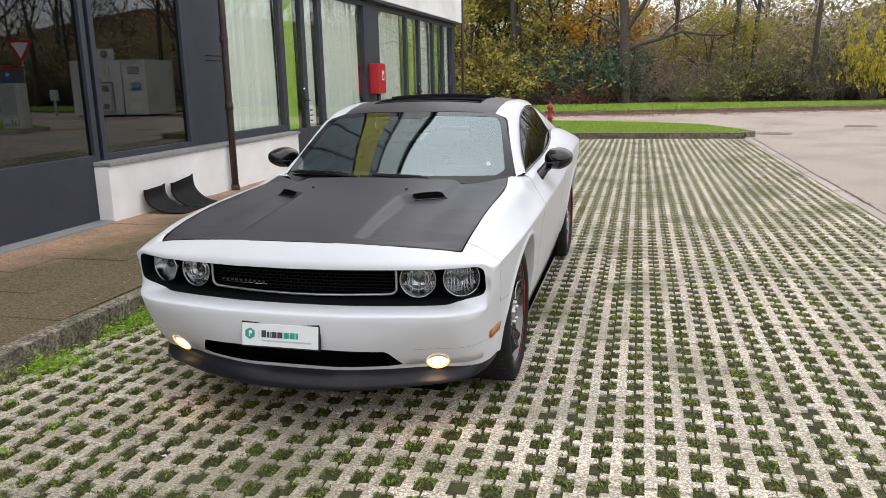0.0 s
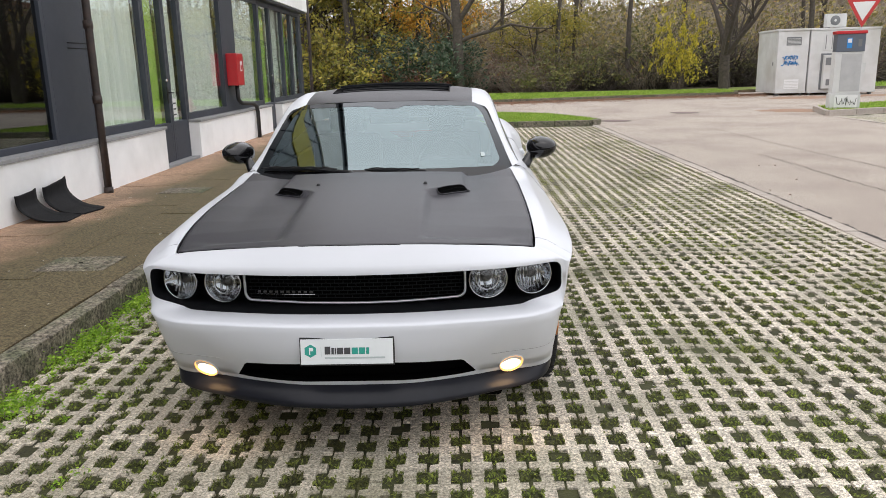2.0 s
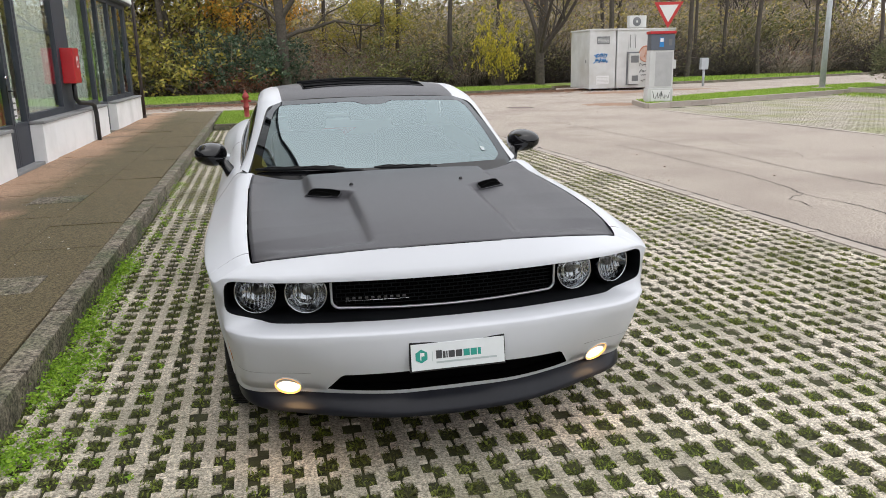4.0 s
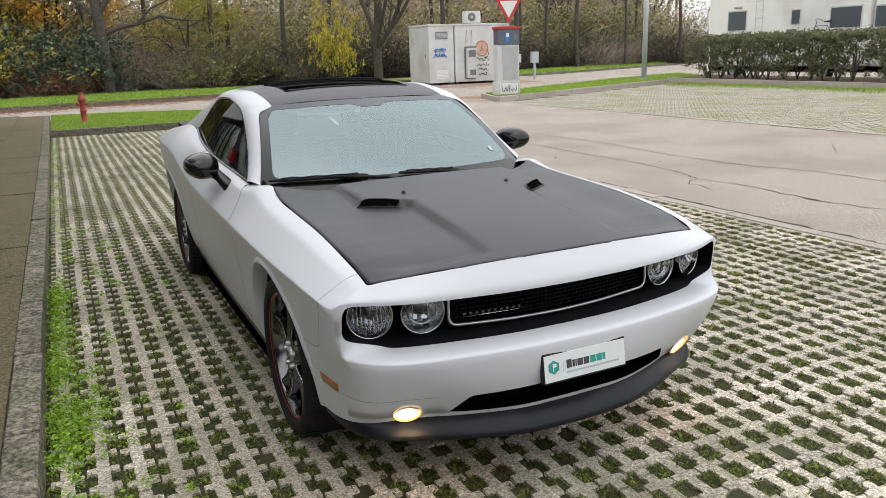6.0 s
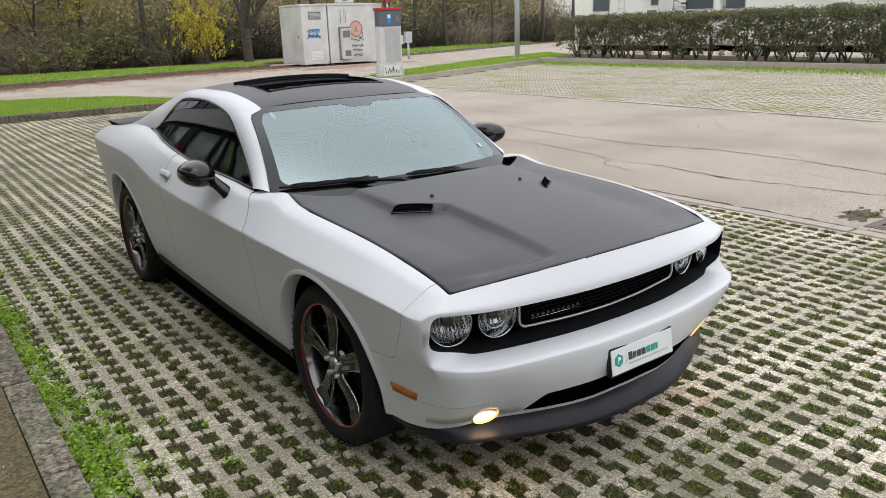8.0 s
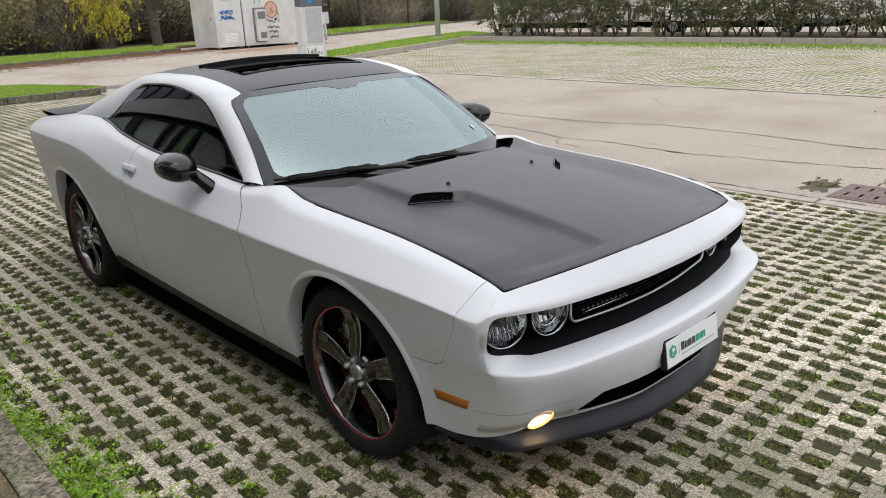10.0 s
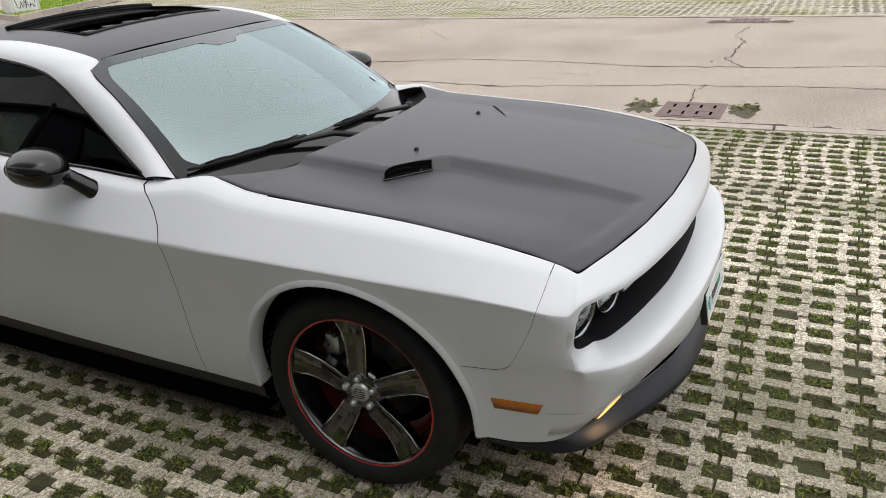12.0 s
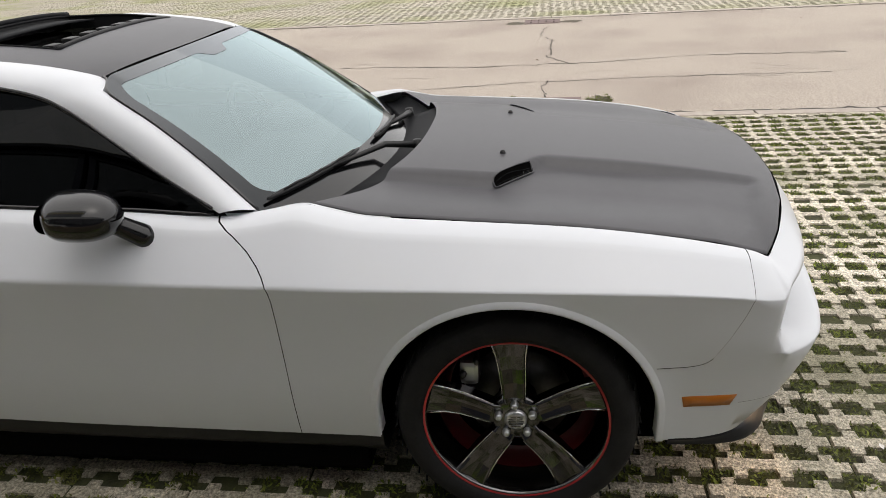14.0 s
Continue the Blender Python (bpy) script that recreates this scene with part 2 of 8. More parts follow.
CURTAIN = mat("pale_curtain", (0.80, 0.84, 0.76), 0.9, color2=(0.88, 0.90, 0.84), scale=2)
CURTAINLIME = mat("lime_curtain", (0.40, 0.60, 0.10), 0.9, color2=(0.52, 0.70, 0.20), scale=3)
REDPAINT = mat("red_enamel", (0.50, 0.012, 0.02), 0.35, color2=(0.44, 0.015, 0.02), scale=6)
HYDRED = mat("weathered_red_paint", (0.30, 0.035, 0.035), 0.6, color2=(0.42, 0.06, 0.06), scale=14, bump=0.3)
CABIN = mat("pale_grey_cabin", (0.55, 0.555, 0.55), 0.6, color2=(0.64, 0.645, 0.64), scale=1.5, stain=(0.48, 0.47, 0.44), sscale=0.8)
CABINDARK = mat("grey_vent", (0.16, 0.165, 0.17), 0.6)
KIOSKPANEL = mat("grey_kiosk_door", (0.40, 0.40, 0.405), 0.5, color2=(0.46, 0.46, 0.465), scale=4)
TOTEMGREY = mat("kiosk_panel", (0.10, 0.115, 0.145), 0.4)
LEDGE = mat("galvanised", (0.42, 0.45, 0.48), 0.5, 0.1, color2=(0.50, 0.53, 0.56), scale=8)
BLUESPRAY = mat("blue_spray", (0.03, 0.22, 0.55), 0.7)
BLACKSPRAY = mat("black_spray", (0.02, 0.02, 0.02), 0.7)
ORANGESPRAY = mat("salmon_spray", (0.55, 0.24, 0.15), 0.7)
SALMONPALE = mat("faded_salmon_spray", (0.56, 0.33, 0.25), 0.8, color2=(0.58, 0.44, 0.38), scale=9)
SIGNWHITE = mat("sign_white", (0.75, 0.75, 0.75), 0.4)
SIGNRED = mat("sign_red", (0.50, 0.03, 0.03), 0.4)
BARK = mat("bark", (0.045, 0.038, 0.032), 0.95, color2=(0.105, 0.088, 0.072), scale=9, bump=0.8, bscale=35)
TWIG = mat("brown_twigs", (0.115, 0.092, 0.075), 0.95, island=0.5)
TWIGPALE = mat("pale_brown_twigs", (0.30, 0.25, 0.205), 0.95, island=0.5)
LEAF_Y = leaf_mat("yellow_leaves", (0.19, 0.19, 0.05), (0.36, 0.33, 0.065), (0.52, 0.41, 0.08))
LEAF_GOLD = leaf_mat("golden_leaves", (0.22, 0.21, 0.03), (0.52, 0.45, 0.045), (0.74, 0.60, 0.07))
TWIGDARK = mat("dark_brown_twigs", (0.060, 0.049, 0.042), 0.95, island=0.6)
# pale wood and leaves for the back thickets: haze put into the colour
TWIGHAZE = mat("haze_pale_twigs", (0.42, 0.36, 0.29), 0.95, island=0.5)
LEAF_P = leaf_mat("haze_pale_olive_leaves", (0.18, 0.165, 0.07), (0.35, 0.30, 0.11), (0.60, 0.46, 0.16))
LEAF_O = leaf_mat("russet_leaves", (0.22, 0.11, 0.035), (0.50, 0.25, 0.04), (0.66, 0.38, 0.05))
LEAF_ORANGE = leaf_mat("orange_leaves", (0.40, 0.20, 0.03), (0.66, 0.34, 0.045), (0.80, 0.50, 0.08))
LEAF_G = leaf_mat("olive_leaves", (0.09, 0.105, 0.035), (0.18, 0.19, 0.06), (0.31, 0.28, 0.10))
LEAF_D = leaf_mat("dark_evergreen_leaves", (0.025, 0.050, 0.028), (0.058, 0.100, 0.055), (0.20, 0.255, 0.17))
LEAF_R = leaf_mat("red_brown_leaves", (0.15, 0.055, 0.042), (0.27, 0.10, 0.07), (0.20, 0.12, 0.07))
GRASS = leaf_mat("grass_blades", (0.14, 0.25, 0.03), (0.27, 0.43, 0.05), (0.43, 0.52, 0.10))
WEED = leaf_mat("weed_leaves", (0.13, 0.25, 0.02), (0.26, 0.46, 0.035), (0.44, 0.62, 0.07))


def moss_mat(name, c1, c2, c3, brown):
    """Moss: leaf-to-leaf colour, with brown withered patches a step or two across."""
    m = leaf_mat(name, c1, c2, c3)
    n, l = m.node_tree.nodes, m.node_tree.links
    ramp = next(q for q in n if q.bl_idname == "ShaderNodeValToRGB")
    g = next(q for q in n if q.bl_idname == "ShaderNodeNewGeometry")
    cur = ramp.outputs[0]
    for scale, lo, hi, most, c in ((1.1, 0.46, 0.68, 0.7, brown), (7.0, 0.48, 0.62, 0.6, (brown[0] * 0.55, brown[1] * 0.6, brown[2] * 0.55))):
        tex = n.new("ShaderNodeTexNoise")
        tex.inputs["Scale"].default_value, tex.inputs["Detail"].default_value = scale, 3
        l.new(g.outputs["Position"], tex.inputs["Vector"])
        mr = n.new("ShaderNodeMapRange")
        mr.inputs[1].default_value, mr.inputs[2].default_value, mr.inputs[4].default_value = lo, hi, most
        l.new(tex.outputs["Fac"], mr.inputs[0])
        mix = n.new("ShaderNodeMixRGB")
        mix.inputs[2].default_value = (*c, 1)
        l.new(mr.outputs[0], mix.inputs[0])
        l.new(cur, mix.inputs[1])
        cur = mix.outputs[0]
    for q in n:
        if q.bl_idname == "ShaderNodeBsdfPrincipled":
            l.new(cur, q.inputs["Base Color"])
        elif q.bl_idname == "ShaderNodeBsdfTranslucent":
            l.new(cur, q.inputs[0])
    return m


MATBLK = mat("matt_black_surround", (0.007, 0.0075, 0.009), 0.6, color2=(0.010, 0.0105, 0.012), scale=20, spec=0.08)
MOSSDRY = moss_mat("yellow_green_moss", (0.10, 0.115, 0.026), (0.215, 0.245, 0.048), (0.39, 0.41, 0.092), (0.155, 0.13, 0.056))
MOSS = moss_mat("moss_tufts", (0.045, 0.060, 0.010), (0.125, 0.165, 0.022), (0.31, 0.38, 0.050), (0.085, 0.066, 0.026))
HEDGE = leaf_mat("hedge_leaves", (0.065, 0.07, 0.035), (0.14, 0.15, 0.07), (0.27, 0.255, 0.135))
FARWHITE = mat("white_render", (0.88, 0.865, 0.82), 0.5, color2=(0.90, 0.885, 0.84), scale=0.7, stain=(0.58, 0.56, 0.52), sscale=0.3)
FARGLASS = mat("far_window", (0.10, 0.115, 0.13), 0.15)
YELLOWPANEL = mat("yellow_cladding", (0.42, 0.34, 0.03), 0.6, color2=(0.46, 0.38, 0.05), scale=3)
IRON = mat("rusty_iron", (0.115, 0.075, 0.07), 0.75, color2=(0.20, 0.145, 0.135), scale=25, bump=0.3)
MATRUBBER = mat("black_mat_rubber", (0.008, 0.008, 0.009), 0.7, color2=(0.013, 0.013, 0.014), scale=25, bump=0.3, spec=0.2)
FARWALL = mat("far_brown_house", (0.30, 0.25, 0.22), 0.9, color2=(0.36, 0.30, 0.26), scale=0.5)
ROOFTILE = mat("far_roof", (0.22, 0.12, 0.09), 0.9, color2=(0.28, 0.16, 0.12), scale=3)
SHELL = mat("paper_scrap", (0.7, 0.68, 0.64), 0.8)


# ---- mesh helpers ----
def mesh_from(name, verts, faces, smooth=False):
    me = bpy.data.meshes.new(name)
    me.from_pydata([tuple(map(float, p)) for p in verts], [], faces)
    me.validate()
    if smooth:
        me.polygons.foreach_set("use_smooth", [True] * len(me.polygons))
    me.update()
    return me


def put(name, me, material, parent=None, label="", m=None):
    """One mesh object, under a thing or a part or at top level."""
    if material is not None and len(me.materials) == 0:
        me.materials.append(material)
    ob = new(name, me)
    ob.parent = parent
    if m is not None:
        ob.matrix_basis = m
    if label:
        ob["label"] = label
    return ob


def part(name, bm, material, parent=None, label="", smooth=False, m=None):
    bmesh.ops.recalc_face_normals(bm, faces=bm.faces)
    me = bpy.data.meshes.new(name)
    bm.to_mesh(me)
    bm.free()
    if smooth:
        me.polygons.foreach_set("use_smooth", [True] * len(me.polygons))
    return put(name, me, material, parent, label, m)


def thing(name, label, category, m=None, group="", kind=""):
    ob = new(name)
    ob.empty_display_size = 0.2
    if m is not None:
        ob.matrix_basis = m
    return tagged(ob, label, category, group, kind)


def add_box(bm, x0, y0, z0, x1, y1, z1, bevel=0.0):
    r = bmesh.ops.create_cube(bm, size=1)
    for v in r["verts"]:
        v.co = Vector(((x0 + x1) / 2 + v.co.x * (x1 - x0), (y0 + y1) / 2 + v.co.y * (y1 - y0), (z0 + z1) / 2 + v.co.z * (z1 - z0)))
    if bevel:
        es = list({e for v in r["verts"] for e in v.link_edges})
        bmesh.ops.bevel(bm, geom=es, offset=bevel, segments=2, affect="EDGES", profile=0.6)


def box(name, x0, y0, z0, x1, y1, z1, material, parent=None, label="", bevel=0.006, m=None):
    bm = bmesh.new()
    add_box(bm, x0, y0, z0, x1, y1, z1, bevel)
    return part(name, bm, material, parent, label, m=m)


def tube_data(points, radii, sides=8, close=True):
    """Vertices and faces of a tapered tube along points."""
    pts = [Vector(p) for p in points]
    verts, faces = [], []
    up = Vector((0.13, 0.27, 1)).normalized()
    for i, p in enumerate(pts):
        d = (pts[min(i + 1, len(pts) - 1)] - pts[max(i - 1, 0)]).normalized()
        a = d.cross(up)
        if a.length < 0.05:
            a = d.cross(Vector((1, 0, 0)))
        a.normalize()
        b = d.cross(a)
        r = radii[i] if hasattr(radii, "__len__") else radii
        for k in range(sides):
            t = 2 * math.pi * k / sides
            verts.append(p + a * (r * math.cos(t)) + b * (r * math.sin(t)))
    for i in range(len(pts) - 1):
        for k in range(sides):
            k2 = (k + 1) % sides
            faces.append((i * sides + k, i * sides + k2, (i + 1) * sides + k2, (i + 1) * sides + k))
    if close:
        faces.append(tuple(range(sides - 1, -1, -1)))
        faces.append(tuple(range((len(pts) - 1) * sides, len(pts) * sides)))
    return verts, faces


def tube(name, points, radii, material, parent=None, label="", sides=10, m=None):
    v, f = tube_data(points, radii, sides)
    return put(name, mesh_from(name, v, f, True), material, parent, label, m)


def lathe_data(profile, steps=48, axis="x"):
    """Turns (r, a) points round the x (or z) axis."""
    verts, faces = [], []
    n = len(profile)
    for k in range(steps):
        t = 2 * math.pi * k / steps
        c, s = math.cos(t), math.sin(t)
        for r, a in profile:
            verts.append((a, r * c, r * s) if axis == "x" else (r * c, r * s, a))
    for k in range(steps):
        k2 = (k + 1) % steps
        for i in range(n - 1):
            faces.append((k * n + i, k * n + i + 1, k2 * n + i + 1, k2 * n + i))
    return verts, faces


def lathe(name, profile, material, parent=None, label="", steps=48, axis="x", m=None, smooth=True):
    v, f = lathe_data(profile, steps, axis)
    return put(name, mesh_from(name, v, f, smooth), material, parent, label, m)


def prism(name, outline, depth, material, parent=None, label="", m=None, bevel=0.0):
    """A flat outline in local x, z pushed through y by depth."""
    bm = bmesh.new()
    a = [bm.verts.new((x, 0, z)) for x, z in outline]
    f = bm.faces.new(a)
    r = bmesh.ops.extrude_face_region(bm, geom=[f])
    for v in r["geom"]:
        if isinstance(v, bmesh.types.BMVert):
            v.co.y += depth
    if bevel:
        bmesh.ops.bevel(bm, geom=list(bm.edges), offset=bevel, segments=1, affect="EDGES")
    return part(name, bm, material, parent, label, m=m)


def ease(a, b, x):
    t = np.clip((x - a) / (b - a), 0, 1)
    return t * t * (3 - 2 * t)


def spline(xs, ys, x):
    """Smooth interpolation through the given pairs without overshoot."""
    xs, ys = np.asarray(xs, float), np.asarray(ys, float)
    x = np.clip(np.asarray(x, float), xs[0], xs[-1])
    h, d = np.diff(xs), np.diff(ys) / np.diff(xs)
    m = np.zeros(len(xs))
    m[0], m[-1] = d[0], d[-1]
    for i in range(1, len(xs) - 1):
        if d[i - 1] * d[i] > 0:
            w1, w2 = 2 * h[i] + h[i - 1], h[i] + 2 * h[i - 1]
            m[i] = (w1 + w2) / (w1 / d[i - 1] + w2 / d[i])
    i = np.clip(np.searchsorted(xs, x, side="right") - 1, 0, len(xs) - 2)
    t = (x - xs[i]) / h[i]
    return ((2 * t**3 - 3 * t**2 + 1) * ys[i] + (t**3 - 2 * t**2 + t) * h[i] * m[i] + (-2 * t**3 + 3 * t**2) * ys[i + 1] + (t**3 - t**2) * h[i] * m[i + 1])


def grid_mesh(name, P, smooth=True, skip=None):
    """A mesh from a grid of points P[i][j]; skip(i, j) leaves a face out."""
    P = np.asarray(P, float)
    ni, nj = P.shape[:2]
    faces = [(i * nj + j, (i + 1) * nj + j, (i + 1) * nj + j + 1, i * nj + j + 1) for i in range(ni - 1) for j in range(nj - 1) if not (skip and skip(i, j))]
    return mesh_from(name, P.reshape(-1, 3), faces, smooth)


def mirrored(P):
    Q = np.array(P, float)
    Q[..., 0] *= -1
    return Q[::-1]


# ---- ground, roads, kerbs ----
def sheet(name, outline, z0, z1, material, label, category="", kind="structure"):
    bm = bmesh.new()
    f = bm.faces.new([bm.verts.new((x, y, z1)) for x, y in outline])
    r = bmesh.ops.extrude_face_region(bm, geom=[f])
    for v in r["geom"]:
        if isinstance(v, bmesh.types.BMVert):
            v.co.z = z0
    return tagged(part(name, bm, material), label, category, kind=kind)


WALK_Z = 0.15
LOT = (-3.15, 2.80, -12.0, 20.3)
bm = bmesh.new()
bmesh.ops.create_grid(bm, x_segments=4, y_segments=4, size=700)
bmesh.ops.translate(bm, verts=bm.verts, vec=(0, 100, -0.012))
tagged(part("ground", bm, SOIL), "mossy brown soil under and between the pavers", "ground", kind="structure")
sheet("road", [(2.88, -60), (9.6, -60), (9.6, 21.9), (21.0, 26.4), (90, 53), (90, 90), (-90, 90), (-90, 20.6), (2.88, 20.6)], -0.044, 0.0, ASPHALT, "worn pinkish grey asphalt road with cracks", "road")
sheet("verge_ground", [(-90, 12), (-40, 24), (-3, 33.2), (4.4, 35.2), (12.6, 37.2), (13.4, 39.4), (24, 40.5), (40, 47), (90, 70), (90, 200), (-90, 200)], -0.04, 0.10, WOODSOIL, "leaf-strewn woodland soil", "ground")
sheet("verge_lawn", [(-40, 24.2), (-3, 33.4), (4.4, 35.4), (12.5, 37.4), (13.3, 39.6), (24, 40.7), (40, 47.2), (40, 51), (22, 44.5), (12, 42.6), (0, 41), (-8, 38.5), (-40, 29)], 0.02, 0.125, GRASSSOIL, "green grass verge before the trees", "lawn")
ISLAND = [(-3.10, 20.45), (2.75, 20.45), (2.95, 20.75), (2.75, 21.7), (2.0, 23.6), (0.5, 24.9), (-1.5, 25.8), (-3.10, 26.2)]
sheet("island_lawn", ISLAND, -0.04, 0.115, GRASSSOIL, "small green grass island inside the kerb", "lawn")
STRIPL = [(9.75, 22.2), (21.2, 26.75), (24.5, 28.4), (26, 31.5), (20.5, 29.6), (13.5, 26.2), (10.4, 24.3)]
sheet("strip_lawn", STRIPL, -0.04, 0.12, GRASSSOIL, "grass strip behind the far parking bays", "lawn")
sheet("hedge_bed", [(20.75, 26.6), (20.75, -30), (24.6, -30), (24.6, 28.2)], -0.04, 0.16, WOODSOIL, "bare soil bed under the hedge", "ground")


def kerb_run(name, pts, width, z, length, label, material=KERB):
    """Kerb stones laid end to end along a line."""
    root = thing(name, label, "kerb", kind="structure")
    k = 0
    for (x0, y0), (x1, y1) in zip(pts[:-1], pts[1:]):
        d = math.hypot(x1 - x0, y1 - y0)
        n = max(1, round(d / length))
        for i in range(n):
            a, b = (i + 0.008) / n, (i + 0.992) / n
            bm = bmesh.new()
            w, dz = width / 2, random.uniform(-0.006, 0.006)
            add_box(bm, -w, 0, -0.05, w, d * (b - a), z + dz, 0.012)
            ang = math.degrees(math.atan2(-(x1 - x0), y1 - y0))
            part("kerb_stone", bm, material, root, m=pose(x0 + (x1 - x0) * a + random.uniform(-.004, .004), y0 + (y1 - y0) * a, 0, 0, 0, ang))
    return root


kerb_run("sidewalk_kerb", [(-3.21, -11.5), (-3.21, 26.0)], 0.13, 0.15, 1.0, "weathered mossy concrete kerb along the sidewalk")
kerb_run("island_kerb", [(-3.1, 20.4), (2.72, 20.4), (2.98, 20.72), (2.78, 21.75), (2.03, 23.65), (0.52, 24.97), (-1.5, 25.87), (-3.1, 26.25)], 0.12, 0.135, 0.9, "concrete kerb round the grass island")
kerb_run("lot_edge", [(2.812, -12), (2.812, 20.35)], 0.136, 0.012, 1.0, "flush concrete edging between pavers and asphalt", STRIP)
kerb_run("far_lot_edge", [(9.66, -12), (9.66, 21.8)], 0.13, 0.012, 1.0, "flush concrete edging of the far parking bays", STRIP)
kerb_run("strip_kerb", [(10.3, 24.3), (9.65, 22.1), (21.2, 26.65)], 0.12, 0.15, 1.0, "concrete kerb along the grass strip", STRIP)
kerb_run("far_kerb", [(20.7, -12), (20.7, 26.5)], 0.12, 0.20, 1.0, "concrete kerb behind the far bays", STRIP)
kerb_run("verge_kerb", [(-18, 29.5), (-3, 33.2), (4.4, 35.2), (12.6, 37.2)], 0.14, 0.11, 1.0, "low concrete kerb along the grass verge")
kerb_run("path_kerb", [(17.2, 39.8), (24, 40.5), (40, 47)], 0.14, 0.14, 1.0, "low concrete kerb along the wooded verge")

# sidewalk bed; its slabs come last
sheet("sidewalk", [(-5.6, -12), (-3.275, -12), (-3.275, 26), (-5.6, 26)], -0.04, WALK_Z - 0.02, KERB, "sidewalk bed of dirty concrete", "sidewalk")

# ---- building with the shop front ----
FX = -5.42
wall = thing("shop_building", "ground floor shop front with anthracite frames and white fascia", "building", kind="structure")
for y0, y1, nm in ((7.08, 11.78, "low_wall"), (13.35, 18.66, "low_wall"), (19.8, 23.7, "low_wall")):
    box(nm, -5.50, y0, WALK_Z - 0.05, -5.22, y1, 0.745, WHITEWALL, wall, bevel=0.01)
    box("stone_sill", -5.50, y0 - 0.012, 0.748, -5.19, y1 + 0.012, 0.79, SILLSTONE, wall, bevel=0.006)
box("fascia", -5.75, -14, 3.24, -5.20, 23.85, 4.15, WHITEWALL, wall, "white plastered fascia band", bevel=0.01)
box("fascia_trim", -5.6, -14, 3.19, -5.23, 23.80, 3.237, ANTHRACITE, wall)
box("upper_wall", -12, 5.6, 4.15, -5.45, 19.6, 15.3, WHITEWALL, wall)
box("low_roof", -12, -14, 4.152, -5.3, 5.59, 4.3, SILLSTONE, wall)
box("roof_edge", -12.2, 5.4, 15.3, -5.25, 19.8, 15.6, ANTHRACITE, wall)
# unseen room added behind the glass, its dimness put into near-black surfaces
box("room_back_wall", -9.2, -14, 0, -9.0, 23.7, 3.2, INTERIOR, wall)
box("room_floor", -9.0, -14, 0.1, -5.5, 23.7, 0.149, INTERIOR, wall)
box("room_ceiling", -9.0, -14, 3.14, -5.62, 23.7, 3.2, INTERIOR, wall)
box("end_wall", -9.2, 23.7, 0, -5.45, 23.8, 4.15, WHITEWALL, wall)
box("low_roof", -12, 19.62, 4.152, -5.3, 23.85, 4.3, SILLSTONE, wall)
for y0, y1 in ((9.02, 9.92), (15.70, 16.50), (23.45, 23.72)):
    box("pillar_cladding", -5.55, y0, 0.795, -5.40, y1, 3.185, ANTHRACITE, wall, bevel=0.004)
# windows: y0, y1, z0, glass, curtain kinds
n_window = 0


def window(y0, y1, z0, curtains, door=False, base=0.79):
    global n_window
    n_window += 1
    w = thing("door_%d" % n_window if door else "window_%d" % n_window, "glazed anthracite door with lime curtain" if door else ("dark reflecting shop window in an anthracite frame" if curtains is None else "tall curtained window in an anthracite frame"), "door" if door else "window", kind="structure")
    f = 0.075
    for nm, a, b, c, d in (("frame_side", y0, y0 + f, base, 3.18), ("frame_side", y1 - f, y1, base, 3.18), ("frame_top", y0 + f, y1 - f, 3.08, 3.18), ("frame_bottom", y0 + f, y1 - f, base, z0)):
        box(nm, FX - 0.07, a, c, FX + 0.02, b, d, ANTHRACITE, w, bevel=0.006)
    pane = box("pane", FX - 0.03, y0 + f, z0, FX - 0.022, y1 - f, 3.08, WINDOWGLASS if curtains is None else CURTAINGLASS, w, bevel=0)
    pane.visible_shadow = False
    if curtains is None:
        return w
    for a, b, lime in curtains:
        a, b = y0 + f + a * (y1 - y0 - 2 * f), y0 + f + b * (y1 - y0 - 2 * f)
        n = max(8, int((b - a) * 64))
        P = []
        ph = random.uniform(0, 6)
        for i in range(n + 1):
            y = a + (b - a) * i / n
            dx = 0.048 * math.sin(y * 34 + ph + 1.5 * math.sin(y * 7)) + 0.020 * math.sin(y * 71 + ph)
            P.append([(FX - 0.16 + dx, y, 0.25 if door else 0.80), (FX - 0.16 + dx * 0.9, y, 1.9), (FX - 0.16 + dx * 0.7, y, 3.1)])
        put("curtain", grid_mesh("curtain", P), CURTAINLIME if lime else CURTAIN, w, "lime green curtain" if lime else "pale curtain in loose folds")
    return w


window(7.26, 9.02, 0.86, None)
window(5.3, 7.20, 0.86, None, base=0.152)
window(3.4, 5.28, 0.86, None, base=0.152)
window(1.5, 3.38, 0.86, None, base=0.152)
window(-0.4, 1.48, 0.86, None, base=0.152)
window(9.92, 11.78, 0.90, [(0, 1, False)])
d1 = window(11.79, 12.60, 0.80, [(0, 0.35, False), (0.35, 1, True)], True, 0.155)
d2 = window(12.61, 13.34, 0.80, [(0, 0.3, True), (0.3, 1, False)], True, 0.155)
window(13.36, 15.70, 0.90, [(0.1, 1, False)])
window(16.50, 18.66, 0.90, [(0, 1, False)])
d3 = window(18.67, 19.79, 0.80, [(0, 1, True)], True, 0.155)
window(19.80, 21.2, 0.90, [(0, 1, False)])
window(21.21, 22.3, 0.90, [(0, 0.4, False), (0.4, 1, True)])
window(22.31, 23.45, 0.90, [(0, 1, False)])
